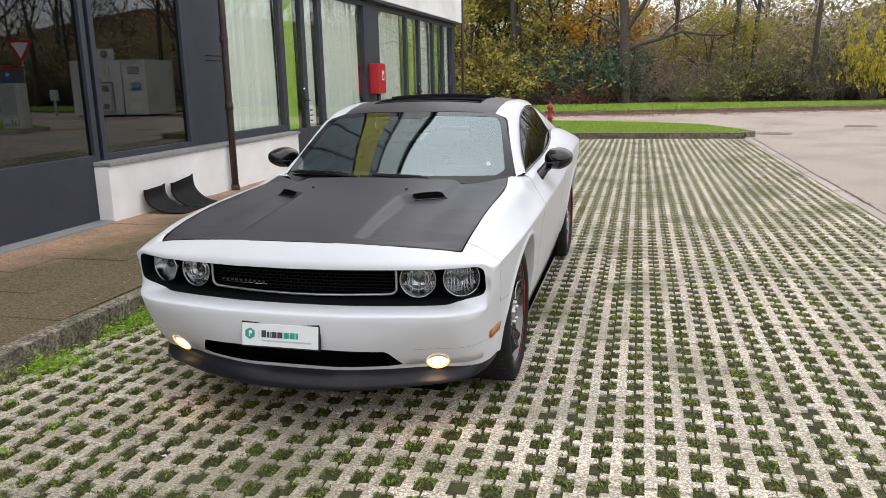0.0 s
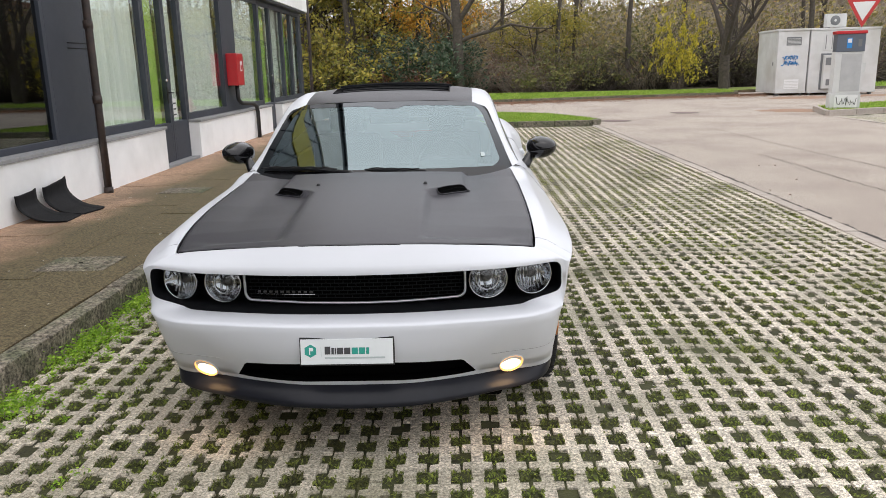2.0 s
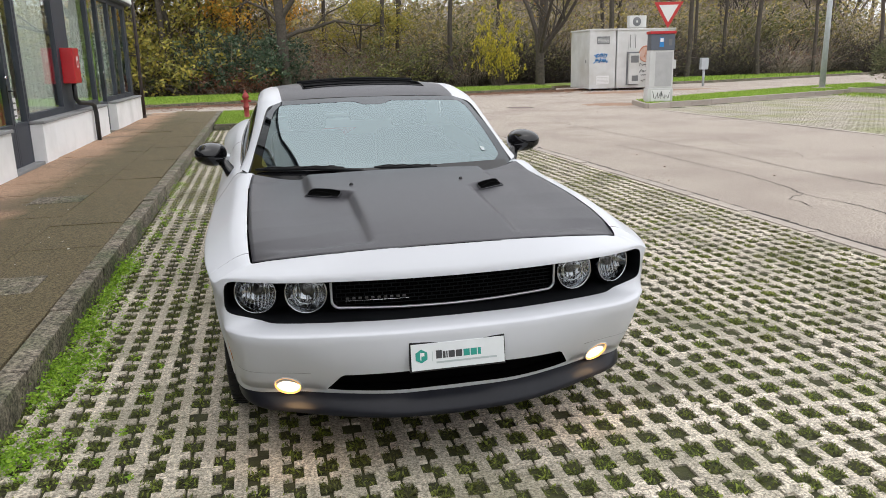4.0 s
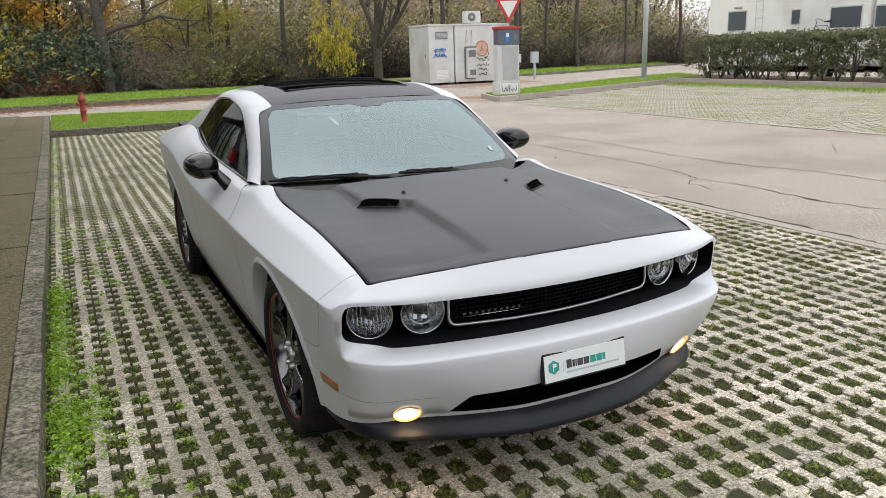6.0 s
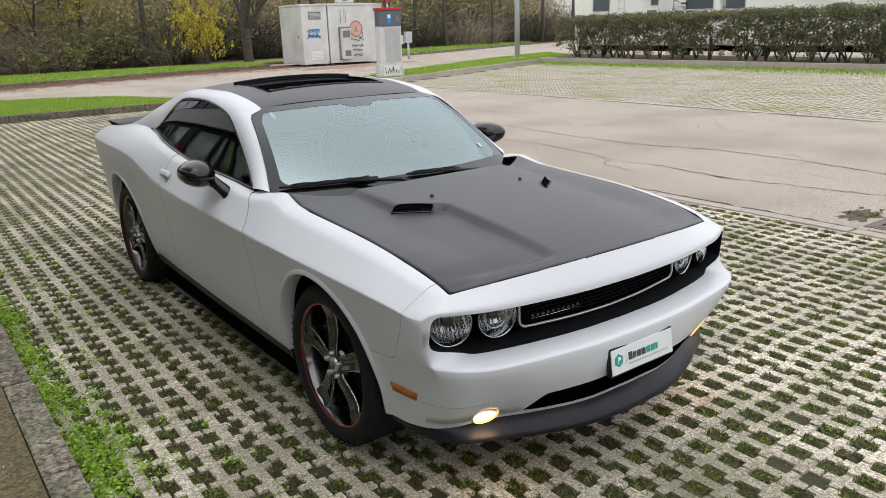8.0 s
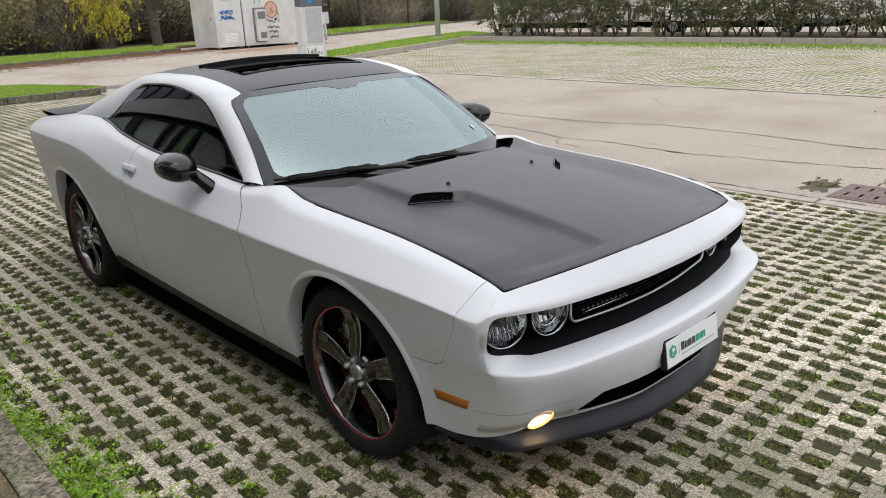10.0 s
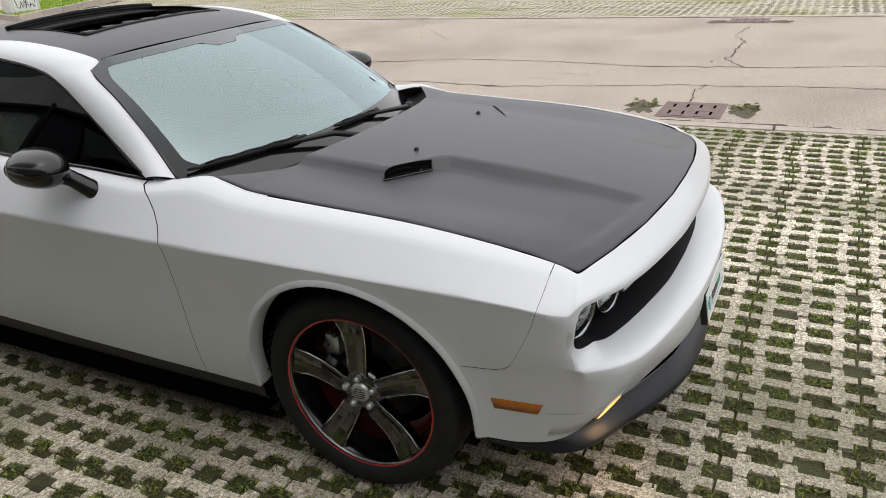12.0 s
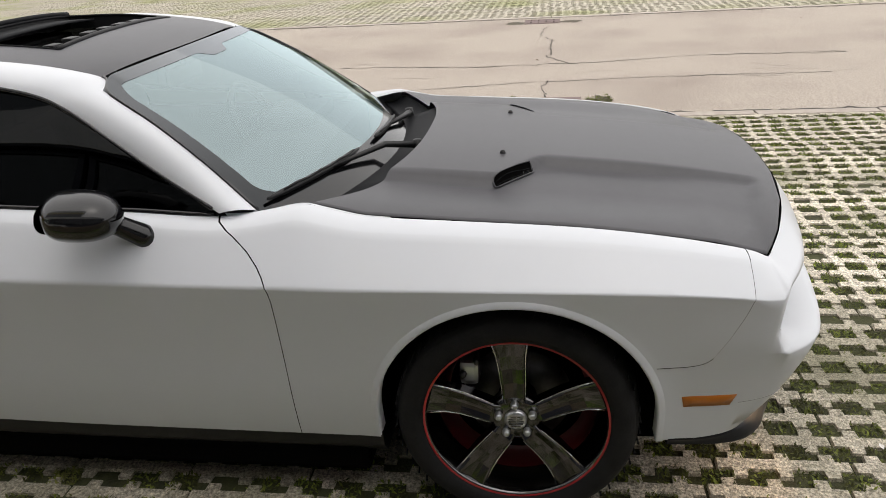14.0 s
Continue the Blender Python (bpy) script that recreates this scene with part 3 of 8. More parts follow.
for d, y in ((d1, 12.5), (d3, 19.65)):
    box("handle_plate", FX + 0.02, y - 0.03, 1.10, FX + 0.034, y + 0.03, 1.36, BLACKPL, d)
    tube("door_handle", [(FX + 0.03, y, 1.27), (FX + 0.07, y, 1.27), (FX + 0.075, y + 0.11, 1.265)], 0.011, BLACKPL, d)
    lathe("lock", [(0.001, 0.02), (0.022, 0.02), (0.022, 0.0)], CHROME, d, steps=16, m=pose(FX + 0.02, y, 1.46))
notice = thing("door_notice", "white printed notice taped on the door glass", "notice", m=pose(FX + 0.004, 12.78, 1.02))
box("sheet", 0, -0.085, -0.15, 0.004, 0.085, 0.15, SIGNWHITE, notice, bevel=0)
for i in range(3):
    box("print", 0.0045, -0.06, 0.06 - i * 0.09, 0.0055, 0.06, 0.085 - i * 0.09, PRINTGREY, notice, bevel=0)
box("threshold", -5.5, 11.8, WALK_Z - 0.02, -5.25, 13.33, WALK_Z + 0.03, SILLSTONE, wall)
box("threshold", -5.5, -0.4, WALK_Z - 0.02, -5.20, 7.07, WALK_Z + 0.02, SILLSTONE, wall)

# upper storeys, known from the car's windows: dark glazing, a yellow band, a white band and a dark eave
wing = thing("upper_facade", "tall upper facade banded in yellow, white and dark glazing", "facade", kind="structure")
for z0, z1, out, mt, nm in ((4.31, 7.85, 0.03, FARGLASS, "dark_glazing"), (7.86, 9.6, 0.09, YELLOWPANEL, "yellow_band"), (9.61, 10.8, 0.03, FARGLASS, "dark_glazing"), (10.81, 14.5, 0.12, WHITEWALL, "white_band"), (14.51, 15.29, 0.05, ANTHRACITE, "dark_cladding")):
    box(nm, -5.446, 5.62, z0, -5.446 + out, 19.58, z1, mt, wing)
for k in range(9):
    y = 5.7 + k * 1.72
    for z0, z1 in ((4.32, 7.84), (9.62, 10.79)):
        box("mullion", -5.415, y, z0, -5.36, y + 0.09, z1, ANTHRACITE, wing, bevel=0)


# ---- things along the shop front ----
def downpipe(y, x, ztop, label):
    p = thing("downpipe", label, "pipe", m=pose(x, y, 0))
    tube("pipe", [(0, 0, WALK_Z), (0, 0, 1.2), (0.01, -0.01, 2.4), (0.0, 0, ztop)], 0.045, PIPE, p, sides=14)
    for z in (0.17, 1.28, 2.15):
        lathe("collar", [(0.045, -0.05), (0.056, -0.045), (0.056, 0.045), (0.045, 0.05)], PIPE, p, steps=14, axis="z", m=pose(0, 0, z))
    for z in (1.93, 1.87):
        tube("bracket", [(0, 0, z), (-0.22, -0.12, z + 0.015)], 0.008, PIPEBLK, p, sides=6)
    return p


downpipe(9.53, -5.15, 3.3, "rusty brown iron downpipe on the white wall")
downpipe(23.9, -5.2, 4.0, "brown downpipe at the building's corner")
fire = thing("fire_cabinet", "red metal fire hose cabinet on the shop front", "fire cabinet", m=pose(-5.40, 16.05, 0))
box("cabinet", 0, -0.24, 1.30, 0.22, 0.24, 1.93, REDPAINT, fire, bevel=0.015)
box("emblem", 0.2205, -0.02, 1.58, 0.223, 0.12, 1.78, SIGNWHITE, fire, bevel=0)
box("emblem_mark", 0.2235, 0.01, 1.61, 0.225, 0.09, 1.70, REDPAINT, fire, bevel=0)
tube("feed_pipe", [(0.12, 0.0, 1.3), (0.12, 0.02, 1.02), (0.14, 0.14, 0.94), (0.22, 0.75, 0.90), (0.24, 0.95, 0.84), (0.25, 1.0, 0.7), (0.25, 1.0, 0.15)], 0.042, PIPEBLK, fire, sides=12)
# two loose rubber floor mats leaning on the wall
def bent_mat(y0, w, tilt, m, label):
    t = thing("rubber_mat", label, "car mat", m=m)
    P = []
    for i in range(15):
        s = i / 14
        u = 0.02 + 0.44 * ease(0.25, 1.0, s)
        z = 0.012 + 0.26 * (1 - ease(0, 0.75, s)) ** 1.3
        row = []
        for j in range(9):
            q = j / 8
            edge = 0.012 if j in (0, 8) else 0
            row.append((u - 0.06 * tilt * (q - .5) * (1 - s), (q - 0.5) * w * (1 - 0.12 * s), z + edge + tilt * 0.05 * q * (1 - s)))
        P.append(row)
    ob = put("mat", grid_mesh("mat", P), MATRUBBER, t)
    sol = ob.modifiers.new("thickness", "SOLIDIFY")
    sol.thickness = 0.012
    return t


bent_mat(0, 0.46, 0.2, pose(-5.20, 7.78, WALK_Z, 0, 0, 4), "black moulded rubber car mat against the wall")
bent_mat(0, 0.42, 1.3, pose(-5.16, 8.28, WALK_Z + 0.004, 0, 0, -14), "black curved rubber car mat against the wall")

hyd = thing("fire_hydrant", "weathered red cast iron fire hydrant on the grass", "hydrant", m=pose(-2.33, 22.7, 0.115))
hyd.scale = (1, 1, 0.86)
lathe("barrel", [(0.0, 0), (0.11, 0), (0.11, 0.03), (0.07, 0.05), (0.068, 0.30), (0.085, 0.32), (0.085, 0.36), (0.07, 0.38), (0.065, 0.62), (0.095, 0.65), (0.095, 0.70), (0.07, 0.74), (0.055, 0.80), (0.0, 0.83)], HYDRED, hyd, steps=20, axis="z")
lathe("cap_nut", [(0.0, 0.88), (0.025, 0.88), (0.03, 0.82)], HYDRED, hyd, steps=6, axis="z")
for s in (-1, 1):
    lathe("outlet", [(0.0, 0.14 * s), (0.042, 0.14 * s), (0.045, 0.09 * s), (0.035, 0.05 * s)], HYDRED, hyd, steps=14, m=pose(0, 0, 0.54))

# manhole in the sidewalk, gullies in the road
mh = thing("manhole_cover", "concrete inspection cover set in the sidewalk", "manhole", m=pose(-3.76, 5.92, WALK_Z + 0.002))
box("cover_frame", -0.27, -0.22, -0.01, 0.27, 0.22, 0.004, KERB, mh, bevel=0.002)
box("cover_plate", -0.22, -0.17, 0.0041, 0.22, 0.17, 0.008, KERB, mh, bevel=0.003)
# flat black disc on the plate, painting the hole's shade
lathe("lifting_hole", [(0.0, 0.0085), (0.02, 0.0085)], VOID, mh, steps=12, axis="z")
copy_thing(mh, pose(-4.20, 9.56, WALK_Z + 0.002))


def gully(x, y, w, d, cols, rows, label):
    g = thing("gully_grate", label, "drain", m=pose(x, y, 0.0))
    fr = 0.04
    for nm, a in (("grate_frame", (-d / 2 - fr, -w / 2 - fr, -d / 2, w / 2 + fr)), ("grate_frame", (d / 2, -w / 2 - fr, d / 2 + fr, w / 2 + fr)), ("grate_frame", (-d / 2, -w / 2 - fr, d / 2, -w / 2)), ("grate_frame", (-d / 2, w / 2, d / 2, w / 2 + fr))):
        box(nm, a[0], a[1], -0.03, a[2], a[3], 0.006, IRON, g, bevel=0.002)
    # black sheet on the asphalt paints the shade of the pit
    box("pit", -d / 2, -w / 2, 0.0005, d / 2, w / 2, 0.0012, VOID, g, bevel=0)
    sw = w / cols
    for i in range(cols + 1):
        y0 = -w / 2 + i * sw - sw * 0.40
        box("bar", -d / 2, max(y0, -w / 2), 0.0014, d / 2, min(y0 + sw * 0.80, w / 2), 0.008, IRON, g, bevel=0.001)
    for i in range(rows + 1):
        x0 = -d / 2 + i * d / rows - 0.065
        box("crossbar", max(x0, -d / 2), -w / 2, 0.0082, min(x0 + 0.13, d / 2), w / 2, 0.0095, IRON, g, bevel=0.001)
    return g


gully(3.30, 3.90, 0.48, 0.50, 4, 2, "rusty cast iron gully grate by the asphalt edge")
gully(9.15, 4.05, 0.50, 0.42, 4, 2, "dark iron gully grate across the road")

# ---- cabin, kiosk, signs and lamp beyond the road ----
cab = thing("utility_cabin", "pale grey prefabricated utility cabin sprayed with graffiti", "cabin", m=pose(13.32, 34.75, 0.0, 0, 0, -4))
H = 2.76
for nm, x0, x1 in (("shell", 0.0, 1.30), ("shell", 1.36, 4.25)):
    box(nm, x0, 0, 0.10, x1, 2.7, H, CABIN, cab, bevel=0.03)
    box("roof_rim", x0 - 0.03, -0.03, H, x1 + 0.03, 2.73, H + 0.09, CABIN, cab, bevel=0.02)
    for xx in (x0 + 0.1, x1 - 0.2):
        box("foot", xx, 0.1, 0.0, xx + 0.1, 0.3, 0.10, CABINDARK, cab)
for a in ((0.35, 2.15, 0.98, 2.50, CABINDARK), (0.36, 0.30, 0.98, 0.70, SIGNWHITE)):
    box("louvre", a[0], -0.012, a[1], a[2], -0.002, a[3], a[4], cab, bevel=0.004)
    for i in range(5):
        z = a[1] + 0.05 + i * (a[3] - a[1] - 0.08) / 5
        box("slat", a[0] + 0.03, -0.02, z, a[2] - 0.03, -0.0125, z + 0.02, CABIN, cab, bevel=0)
box("door_leaf", -0.012, 0.25, 0.2, -0.002, 1.9, 2.6, CABIN, cab, bevel=0.006)
box("door_lock", -0.03, 0.4, 1.3, -0.0125, 0.5, 1.45, CABINDARK, cab)
box("heater_backing", 1.84, -0.014, 0.24, 2.48, -0.002, 1.78, CABINDARK, cab, bevel=0.004)
box("heater_unit", 1.92, -0.22, 0.28, 2.42, -0.015, 1.70, CABIN, cab, bevel=0.02)
box("heater_grille", 1.98, -0.232, 1.28, 2.36, -0.2205, 1.60, CABINDARK, cab, bevel=0.004)
box("heater_grille", 2.05, -0.232, 0.42, 2.36, -0.2205, 0.68, CABINDARK, cab, bevel=0.004)
for x0, x1 in ((1.92, 2.12), (2.18, 2.38)):
    box("vent_panel", x0, -0.030, 1.90, x1, -0.002, 2.62, CABIN, cab, bevel=0.006)
    box("vent_slot", x0 + 0.06, -0.034, 1.96, x0 + 0.09, -0.0305, 2.56, CABINDARK, cab, bevel=0)


def scribble(name, cx, cz, w, h, n, seed, material, parent, y=-0.008, r=0.018):
    rnd = random.Random(seed)
    pts = []
    for i in range(n):
        pts.append((cx - w / 2 + w * i / (n - 1) + rnd.uniform(-.06, .06) * w, y, cz + rnd.uniform(-.5, .5) * h))
    return tube(name, pts, r, material, parent, sides=4)


scribble("graffiti", 0.55, 1.62, 0.62, 0.22, 15, 3, BLUESPRAY, cab, -0.006, 0.02)
scribble("graffiti", 0.57, 1.38, 0.70, 0.22, 15, 4, BLUESPRAY, cab, -0.006, 0.02)
tube("graffiti", [(3.06, -0.006, 1.62), (3.16, -0.006, 1.42), (3.12, -0.006, 1.28), (2.92, -0.006, 1.24)], 0.018, BLACKSPRAY, cab, sides=4)
prism("graffiti", [(2.80 + (0.33 + 0.02 * math.sin(3 * k)) * math.cos(k * math.pi / 14), 1.68 + 0.36 * math.sin(k * math.pi / 14)) for k in range(28)], 0.002, SALMONPALE, cab, m=pose(0, -0.004, 0))
tube("graffiti", [(2.80 + 0.33 * math.cos(t / 2), -0.006, 1.68 + 0.36 * math.sin(t / 2)) for t in range(14)], 0.03, ORANGESPRAY, cab, sides=4)
for gz, gh, seed in ((1.16, 0.20, 41), (0.92, 0.22, 42), (0.68, 0.16, 43), (0.46, 0.14, 44)):
    scribble("graffiti", 2.84, gz, 0.66 if gz > 0.8 else 0.46, gh, 14, seed, BLACKSPRAY, cab, -0.007, 0.017)
for gz, seed in ((1.66, 45), (1.42, 46)):
    scribble("graffiti", 0.56, gz, 0.56, 0.18, 20, seed, BLUESPRAY, cab, -0.007, 0.026)
tube("graffiti", [(2.73, -0.006, 1.52), (2.80, -0.006, 1.80), (2.88, -0.006, 1.54)], 0.03, ORANGESPRAY, cab, sides=4)
ac = thing("air_conditioner", "white outdoor air conditioner unit on the cabin roof", "air conditioner", m=pose(15.45, 35.0, H + 0.09, 0, 0, -4))
box("casing", 0, 0, 0.04, 0.84, 0.34, 0.60, CABIN, ac, bevel=0.02)
lathe("fan_grille", [(0.0, 0.0), (0.20, 0.0), (0.21, 0.01), (0.21, 0.03)], CABINDARK, ac, steps=24, m=pose(0.36, -0.012, 0.32, 0, 0, 90))
lathe("fan_hub", [(0.0, -0.006), (0.05, -0.004), (0.055, 0.0)], CABIN, ac, steps=16, m=pose(0.36, -0.014, 0.32, 0, 0, 90))
for xx in (0.1, 0.7):
    box("bracket", xx, 0.0, 0, xx + 0.06, 0.34, 0.038, CABINDARK, ac)

kio = thing("parking_kiosk", "pale kiosk cabinet with a red cap and scribbled plinth", "kiosk", m=pose(10.12, 22.98, 0.12, 0, 0, -14))
kio.scale = (0.98, 0.98, 1.10)
box("plinth", -0.02, -0.02, 0, 0.80, 0.50, 0.40, CABIN, kio, bevel=0.012)
box("body", 0.02, 0.0, 0.402, 0.78, 0.48, 1.47, CABIN, kio, bevel=0.01)
box("head", 0.03, -0.02, 1.473, 0.79, 0.48, 1.92, TOTEMGREY, kio, bevel=0.012)
box("cap", 0.0, -0.05, 1.923, 0.82, 0.52, 2.0, REDPAINT, kio, bevel=0.012)
box("screen", 0.30, -0.028, 1.56, 0.44, -0.0205, 1.82, BLUESPRAY, kio, bevel=0.003)
box("screen_card", 0.32, -0.032, 1.70, 0.42, -0.0285, 1.80, SIGNWHITE, kio, bevel=0)
box("keypad", 0.60, -0.028, 1.60, 0.70, -0.0205, 1.78, CABINDARK, kio, bevel=0.003)
box("plinth_panel", 0.10, -0.026, 0.05, 0.72, -0.0205, 0.36, SIGNWHITE, kio, bevel=0.002)
scribble("graffiti", 0.30, 0.20, 0.30, 0.26, 12, 8, BLACKSPRAY, kio, -0.030, 0.011)
scribble("graffiti", 0.56, 0.20, 0.26, 0.22, 10, 9, BLACKSPRAY, kio, -0.030, 0.009)
box("door_panel", 0.20, -0.008, 0.46, 0.74, -0.0005, 1.42, KIOSKPANEL, kio, bevel=0.004)
box("side_box", 0.785, 0.12, 0.95, 0.90, 0.36, 1.20, CABIN, kio, bevel=0.01)

yld = thing("yield_sign", "red and white triangular yield sign on a grey post", "road sign", m=pose(12.0, 25.3, 0.1, 0, 0, -22))
tube("post", [(0, 0, 0), (0, 0, 3.28)], 0.03, LEDGE, yld)
prism("sign_border", [(-0.49, 3.26), (0.49, 3.26), (0, 2.39)], 0.012, SIGNRED, yld, m=pose(0, -0.045, 0))
prism("sign_face", [(-0.325, 3.165), (0.325, 3.165), (0, 2.585)], 0.004, SIGNWHITE, yld, m=pose(0, -0.0535, 0))
lamp = thing("street_lamp", "galvanised tapered street lamp post in the grass", "street lamp", m=pose(20.6, 27.9, 0.12))
tube("pole", [(0, 0, 0), (0, 0, 3), (0, 0, 8.5)], [0.12, 0.10, 0.06], LEDGE, lamp, sides=16)
box("footing", -0.3, -0.3, 0, 0.3, 0.3, 0.05, STRIP, lamp)
box("lantern", -0.12, -0.9, 8.45, 0.12, 0.1, 8.6, CABINDARK, lamp)
mb = thing("meter_box", "small grey meter box on a post", "meter box", m=pose(20.4, 36.4, 0.0))
tube("post", [(0, 0, 0), (0, 0, 0.84)], 0.06, LEDGE, mb)
box("box", -0.2, -0.1, 0.84, 0.2, 0.1, 1.42, LEDGE, mb, bevel=0.01)

# motorhomes parked behind the hedge
def motorhome(m, length, height, windows, label):
    t = thing("motorhome", label, "motorhome", m=m)
    bm = bmesh.new()
    add_box(bm, 0, 0, 0.55, 2.3, length, height, 0.10)
    part("body", bm, FARWHITE, t)
    box("chassis", 0.15, 0.2, 0.32, 2.1, length - 0.2, 0.548, VOID, t)
    box("skirt", -0.004, 0.25, 0.45, 0.06, length * 0.30, 0.62, CABINDARK, t)
    for y in (length * 0.22, length * 0.80):
        wh = lathe("wheel", [(0.0, -0.10), (0.2, -0.10), (0.22, -0.12), (0.33, -0.11), (0.345, -0.05), (0.345, 0.10), (0.2, 0.1)], RUBBER, t, steps=24, m=pose(0.14, y, 0.345))
        lathe("hub_cap", [(0.0, -0.125), (0.15, -0.115), (0.2, -0.105)], LEDGE, wh, steps=20)
    for y0, y1, z0, z1 in windows:
        win = box("window", -0.03, y0, z0, -0.001, y1, z1, FARGLASS, t, bevel=0.008)
        for a, b, c, d in ((y0 - 0.05, y1 + 0.05, z0 - 0.05, z0 - 0.002), (y0 - 0.05, y1 + 0.05, z1 + 0.002, z1 + 0.05), (y0 - 0.05, y0 - 0.002, z0 - 0.002, z1 + 0.002), (y1 + 0.002, y1 + 0.05, z0 - 0.002, z1 + 0.002)):
            box("window_frame", -0.022, a, c, -0.0005, b, d, CABIN, win)
    box("hatch", -0.012, length * 0.39, 1.81, -0.0005, length * 0.39 + 0.5, 2.04, CABINDARK, t)
    box("door", -0.014, length * 0.55, 0.7, -0.0005, length * 0.55 + 0.62, 1.75, CABIN, t)
    box("awning_case", -0.06, length * 0.05, height - 0.30, -0.002, length * 0.55, height - 0.20, CABIN, t, bevel=0.02)
    box("roof_rim", -0.012, 0.06, height - 0.12, -0.0005, length - 0.06, height - 0.08, CABINDARK, t, bevel=0)
    box("stripe", -0.006, 0.15, 1.55, -0.0005, length - 0.15, 1.62, CABIN, t, bevel=0)
    return t


first = motorhome(pose(24.6, 20.25, 0), 7.95, 3.62, ((5.75, 6.73, 2.09, 2.88), (3.00, 3.38, 2.25, 2.78), (0.29, 1.57, 2.02, 2.77)), "white motorhome with ladder parked behind the hedge")
box("vent_hood", -0.07, 6.0, 3.03, -0.0005, 6.42, 3.10, LEDGE, first, bevel=0.01)
for y in (4.83, 5.20):
    tube("ladder_rail", [(-0.05, y, 1.0), (-0.05, y, 3.5), (0.06, y, 3.66)], 0.012, CABIN, first, sides=6)
for k in range(7):
    tube("ladder_rung", [(-0.05, 4.83, 1.1 + k * 0.36), (-0.05, 5.20, 1.1 + k * 0.36)], 0.010, CABIN, first, sides=6)
second = motorhome(pose(24.7, 12.05, 0), 8.05, 3.55, ((7.12, 7.97, 1.99, 2.73), (5.6, 6.62, 2.40, 3.05), (1.2, 2.3, 2.1, 2.8)), "white motorhome with curtained windows behind the hedge")
copy_thing(second, pose(24.8, 3.8, 0, 0, 0, -1))
# bicycle hung on the first motorhome's side
bike = thing("bicycle", "dark bicycle hung on a carrier bar beside the motorhome", "bicycle", m=pose(24.40, 21.3, 1.62))
for y in (0.15, 1.20):
    wh = new("wheel")
    wh.parent, wh.matrix_basis = bike, pose(0, y, 0)
    tube("tyre", [(0, 0.33 * math.cos(a), 0.33 * math.sin(a)) for a in np.linspace(0, 2 * math.pi, 33)], 0.018, RUBBER, wh, sides=6)
    for k in range(6):
        tube("spoke", [(0, 0, 0), (0, 0.33 * math.cos(k * 1.047), 0.33 * math.sin(k * 1.047))], 0.002, LEDGE, wh, sides=3)
tube("frame", [(0, 0.15, 0), (0, 0.50, 0.50), (0, 0.60, 0.02), (0, 0.15, 0), (0, 0.60, 0.02), (0, 1.02, 0.52), (0, 0.50, 0.50)], 0.016, PIPEBLK, bike, sides=6)
tube("fork", [(0, 1.20, 0), (0, 1.05, 0.45), (0, 0.98, 0.68)], 0.015, PIPEBLK, bike, sides=6)
tube("handlebar", [(-0.20, 0.88, 0.70), (-0.10, 0.95, 0.76), (0.10, 0.95, 0.76), (0.20, 0.88, 0.70)], 0.014, PIPEBLK, bike, sides=6)
box("saddle", -0.06, 0.34, 0.62, 0.06, 0.62, 0.68, PIPEBLK, bike, bevel=0.02)
carrier = thing("bicycle_carrier", "pale metal carrier bar fixed to the motorhome", "carrier", m=pose(24.48, 21.2, 1.99))
tube("bar", [(0, 0, 0), (0, 1.8, 0)], 0.02, SIGNWHITE, carrier, sides=8)
for y in (0.1, 1.7):
    tube("bracket", [(0, y, 0), (0.12, y, -0.02)], 0.016, SIGNWHITE, carrier, sides=6)
sheet("camper_yard", [(24.7, 32), (24.7, -30), (60, -30), (60, 45), (34, 40)], -0.03, 0.02, ASPHALT, "pale asphalt yard under the motorhomes", "road")
# a house beyond the wood
hs = thing("far_house", "pinkish house with a tiled roof beyond the trees", "building")
box("wall", 20, 74, 0, 60, 86, 7.0, FARWALL, hs)
prism("roof", [(-21, 7.0), (21, 7.0), (0, 9.5)], 13, ROOFTILE, hs, m=pose(40, 73.5, 0))
for i in range(7):
    box("window", 22 + i * 5, 73.95, 3.0, 23.4 + i * 5, 73.99, 4.6, FARGLASS, hs)


# ---- the car (local x across, y from the nose backwards, z up) ----
car = thing("muscle_car", "white two-door muscle car with charcoal bonnet and roof", "car", m=pose(-1.27, 3.07, 0))
WHEEL_R, AXLES = 0.362, (0.954, 3.896)
ARCHES = {AXLES[0]: (0.411, 0.368), AXLES[1]: (0.428, 0.380)}
# stations round the body from the nose's middle to the tail: widest line (u, v), upper edge (u, v, z), height of the crease
WIDEST = [
    (0.062, 0.000), (0.068, 0.200), (0.098, 0.450), (0.140, 0.650), (0.180, 0.750), (0.220, 0.830), (0.233, 0.860), (0.247, 0.882),
    (0.285, 0.900), (0.380, 0.920), (0.550, 0.938), (0.800, 0.950), (1.120, 0.953), (1.380, 0.953), (1.490, 0.953), (1.555, 0.953),
    (1.640, 0.953), (1.780, 0.953), (2.050, 0.953), (2.460, 0.952), (2.720, 0.950), (2.950, 0.950), (3.200, 0.953), (3.420, 0.957),
    (3.650, 0.961), (3.900, 0.961), (4.200, 0.945), (4.600, 0.900), (4.850, 0.840), (4.960, 0.775),
]
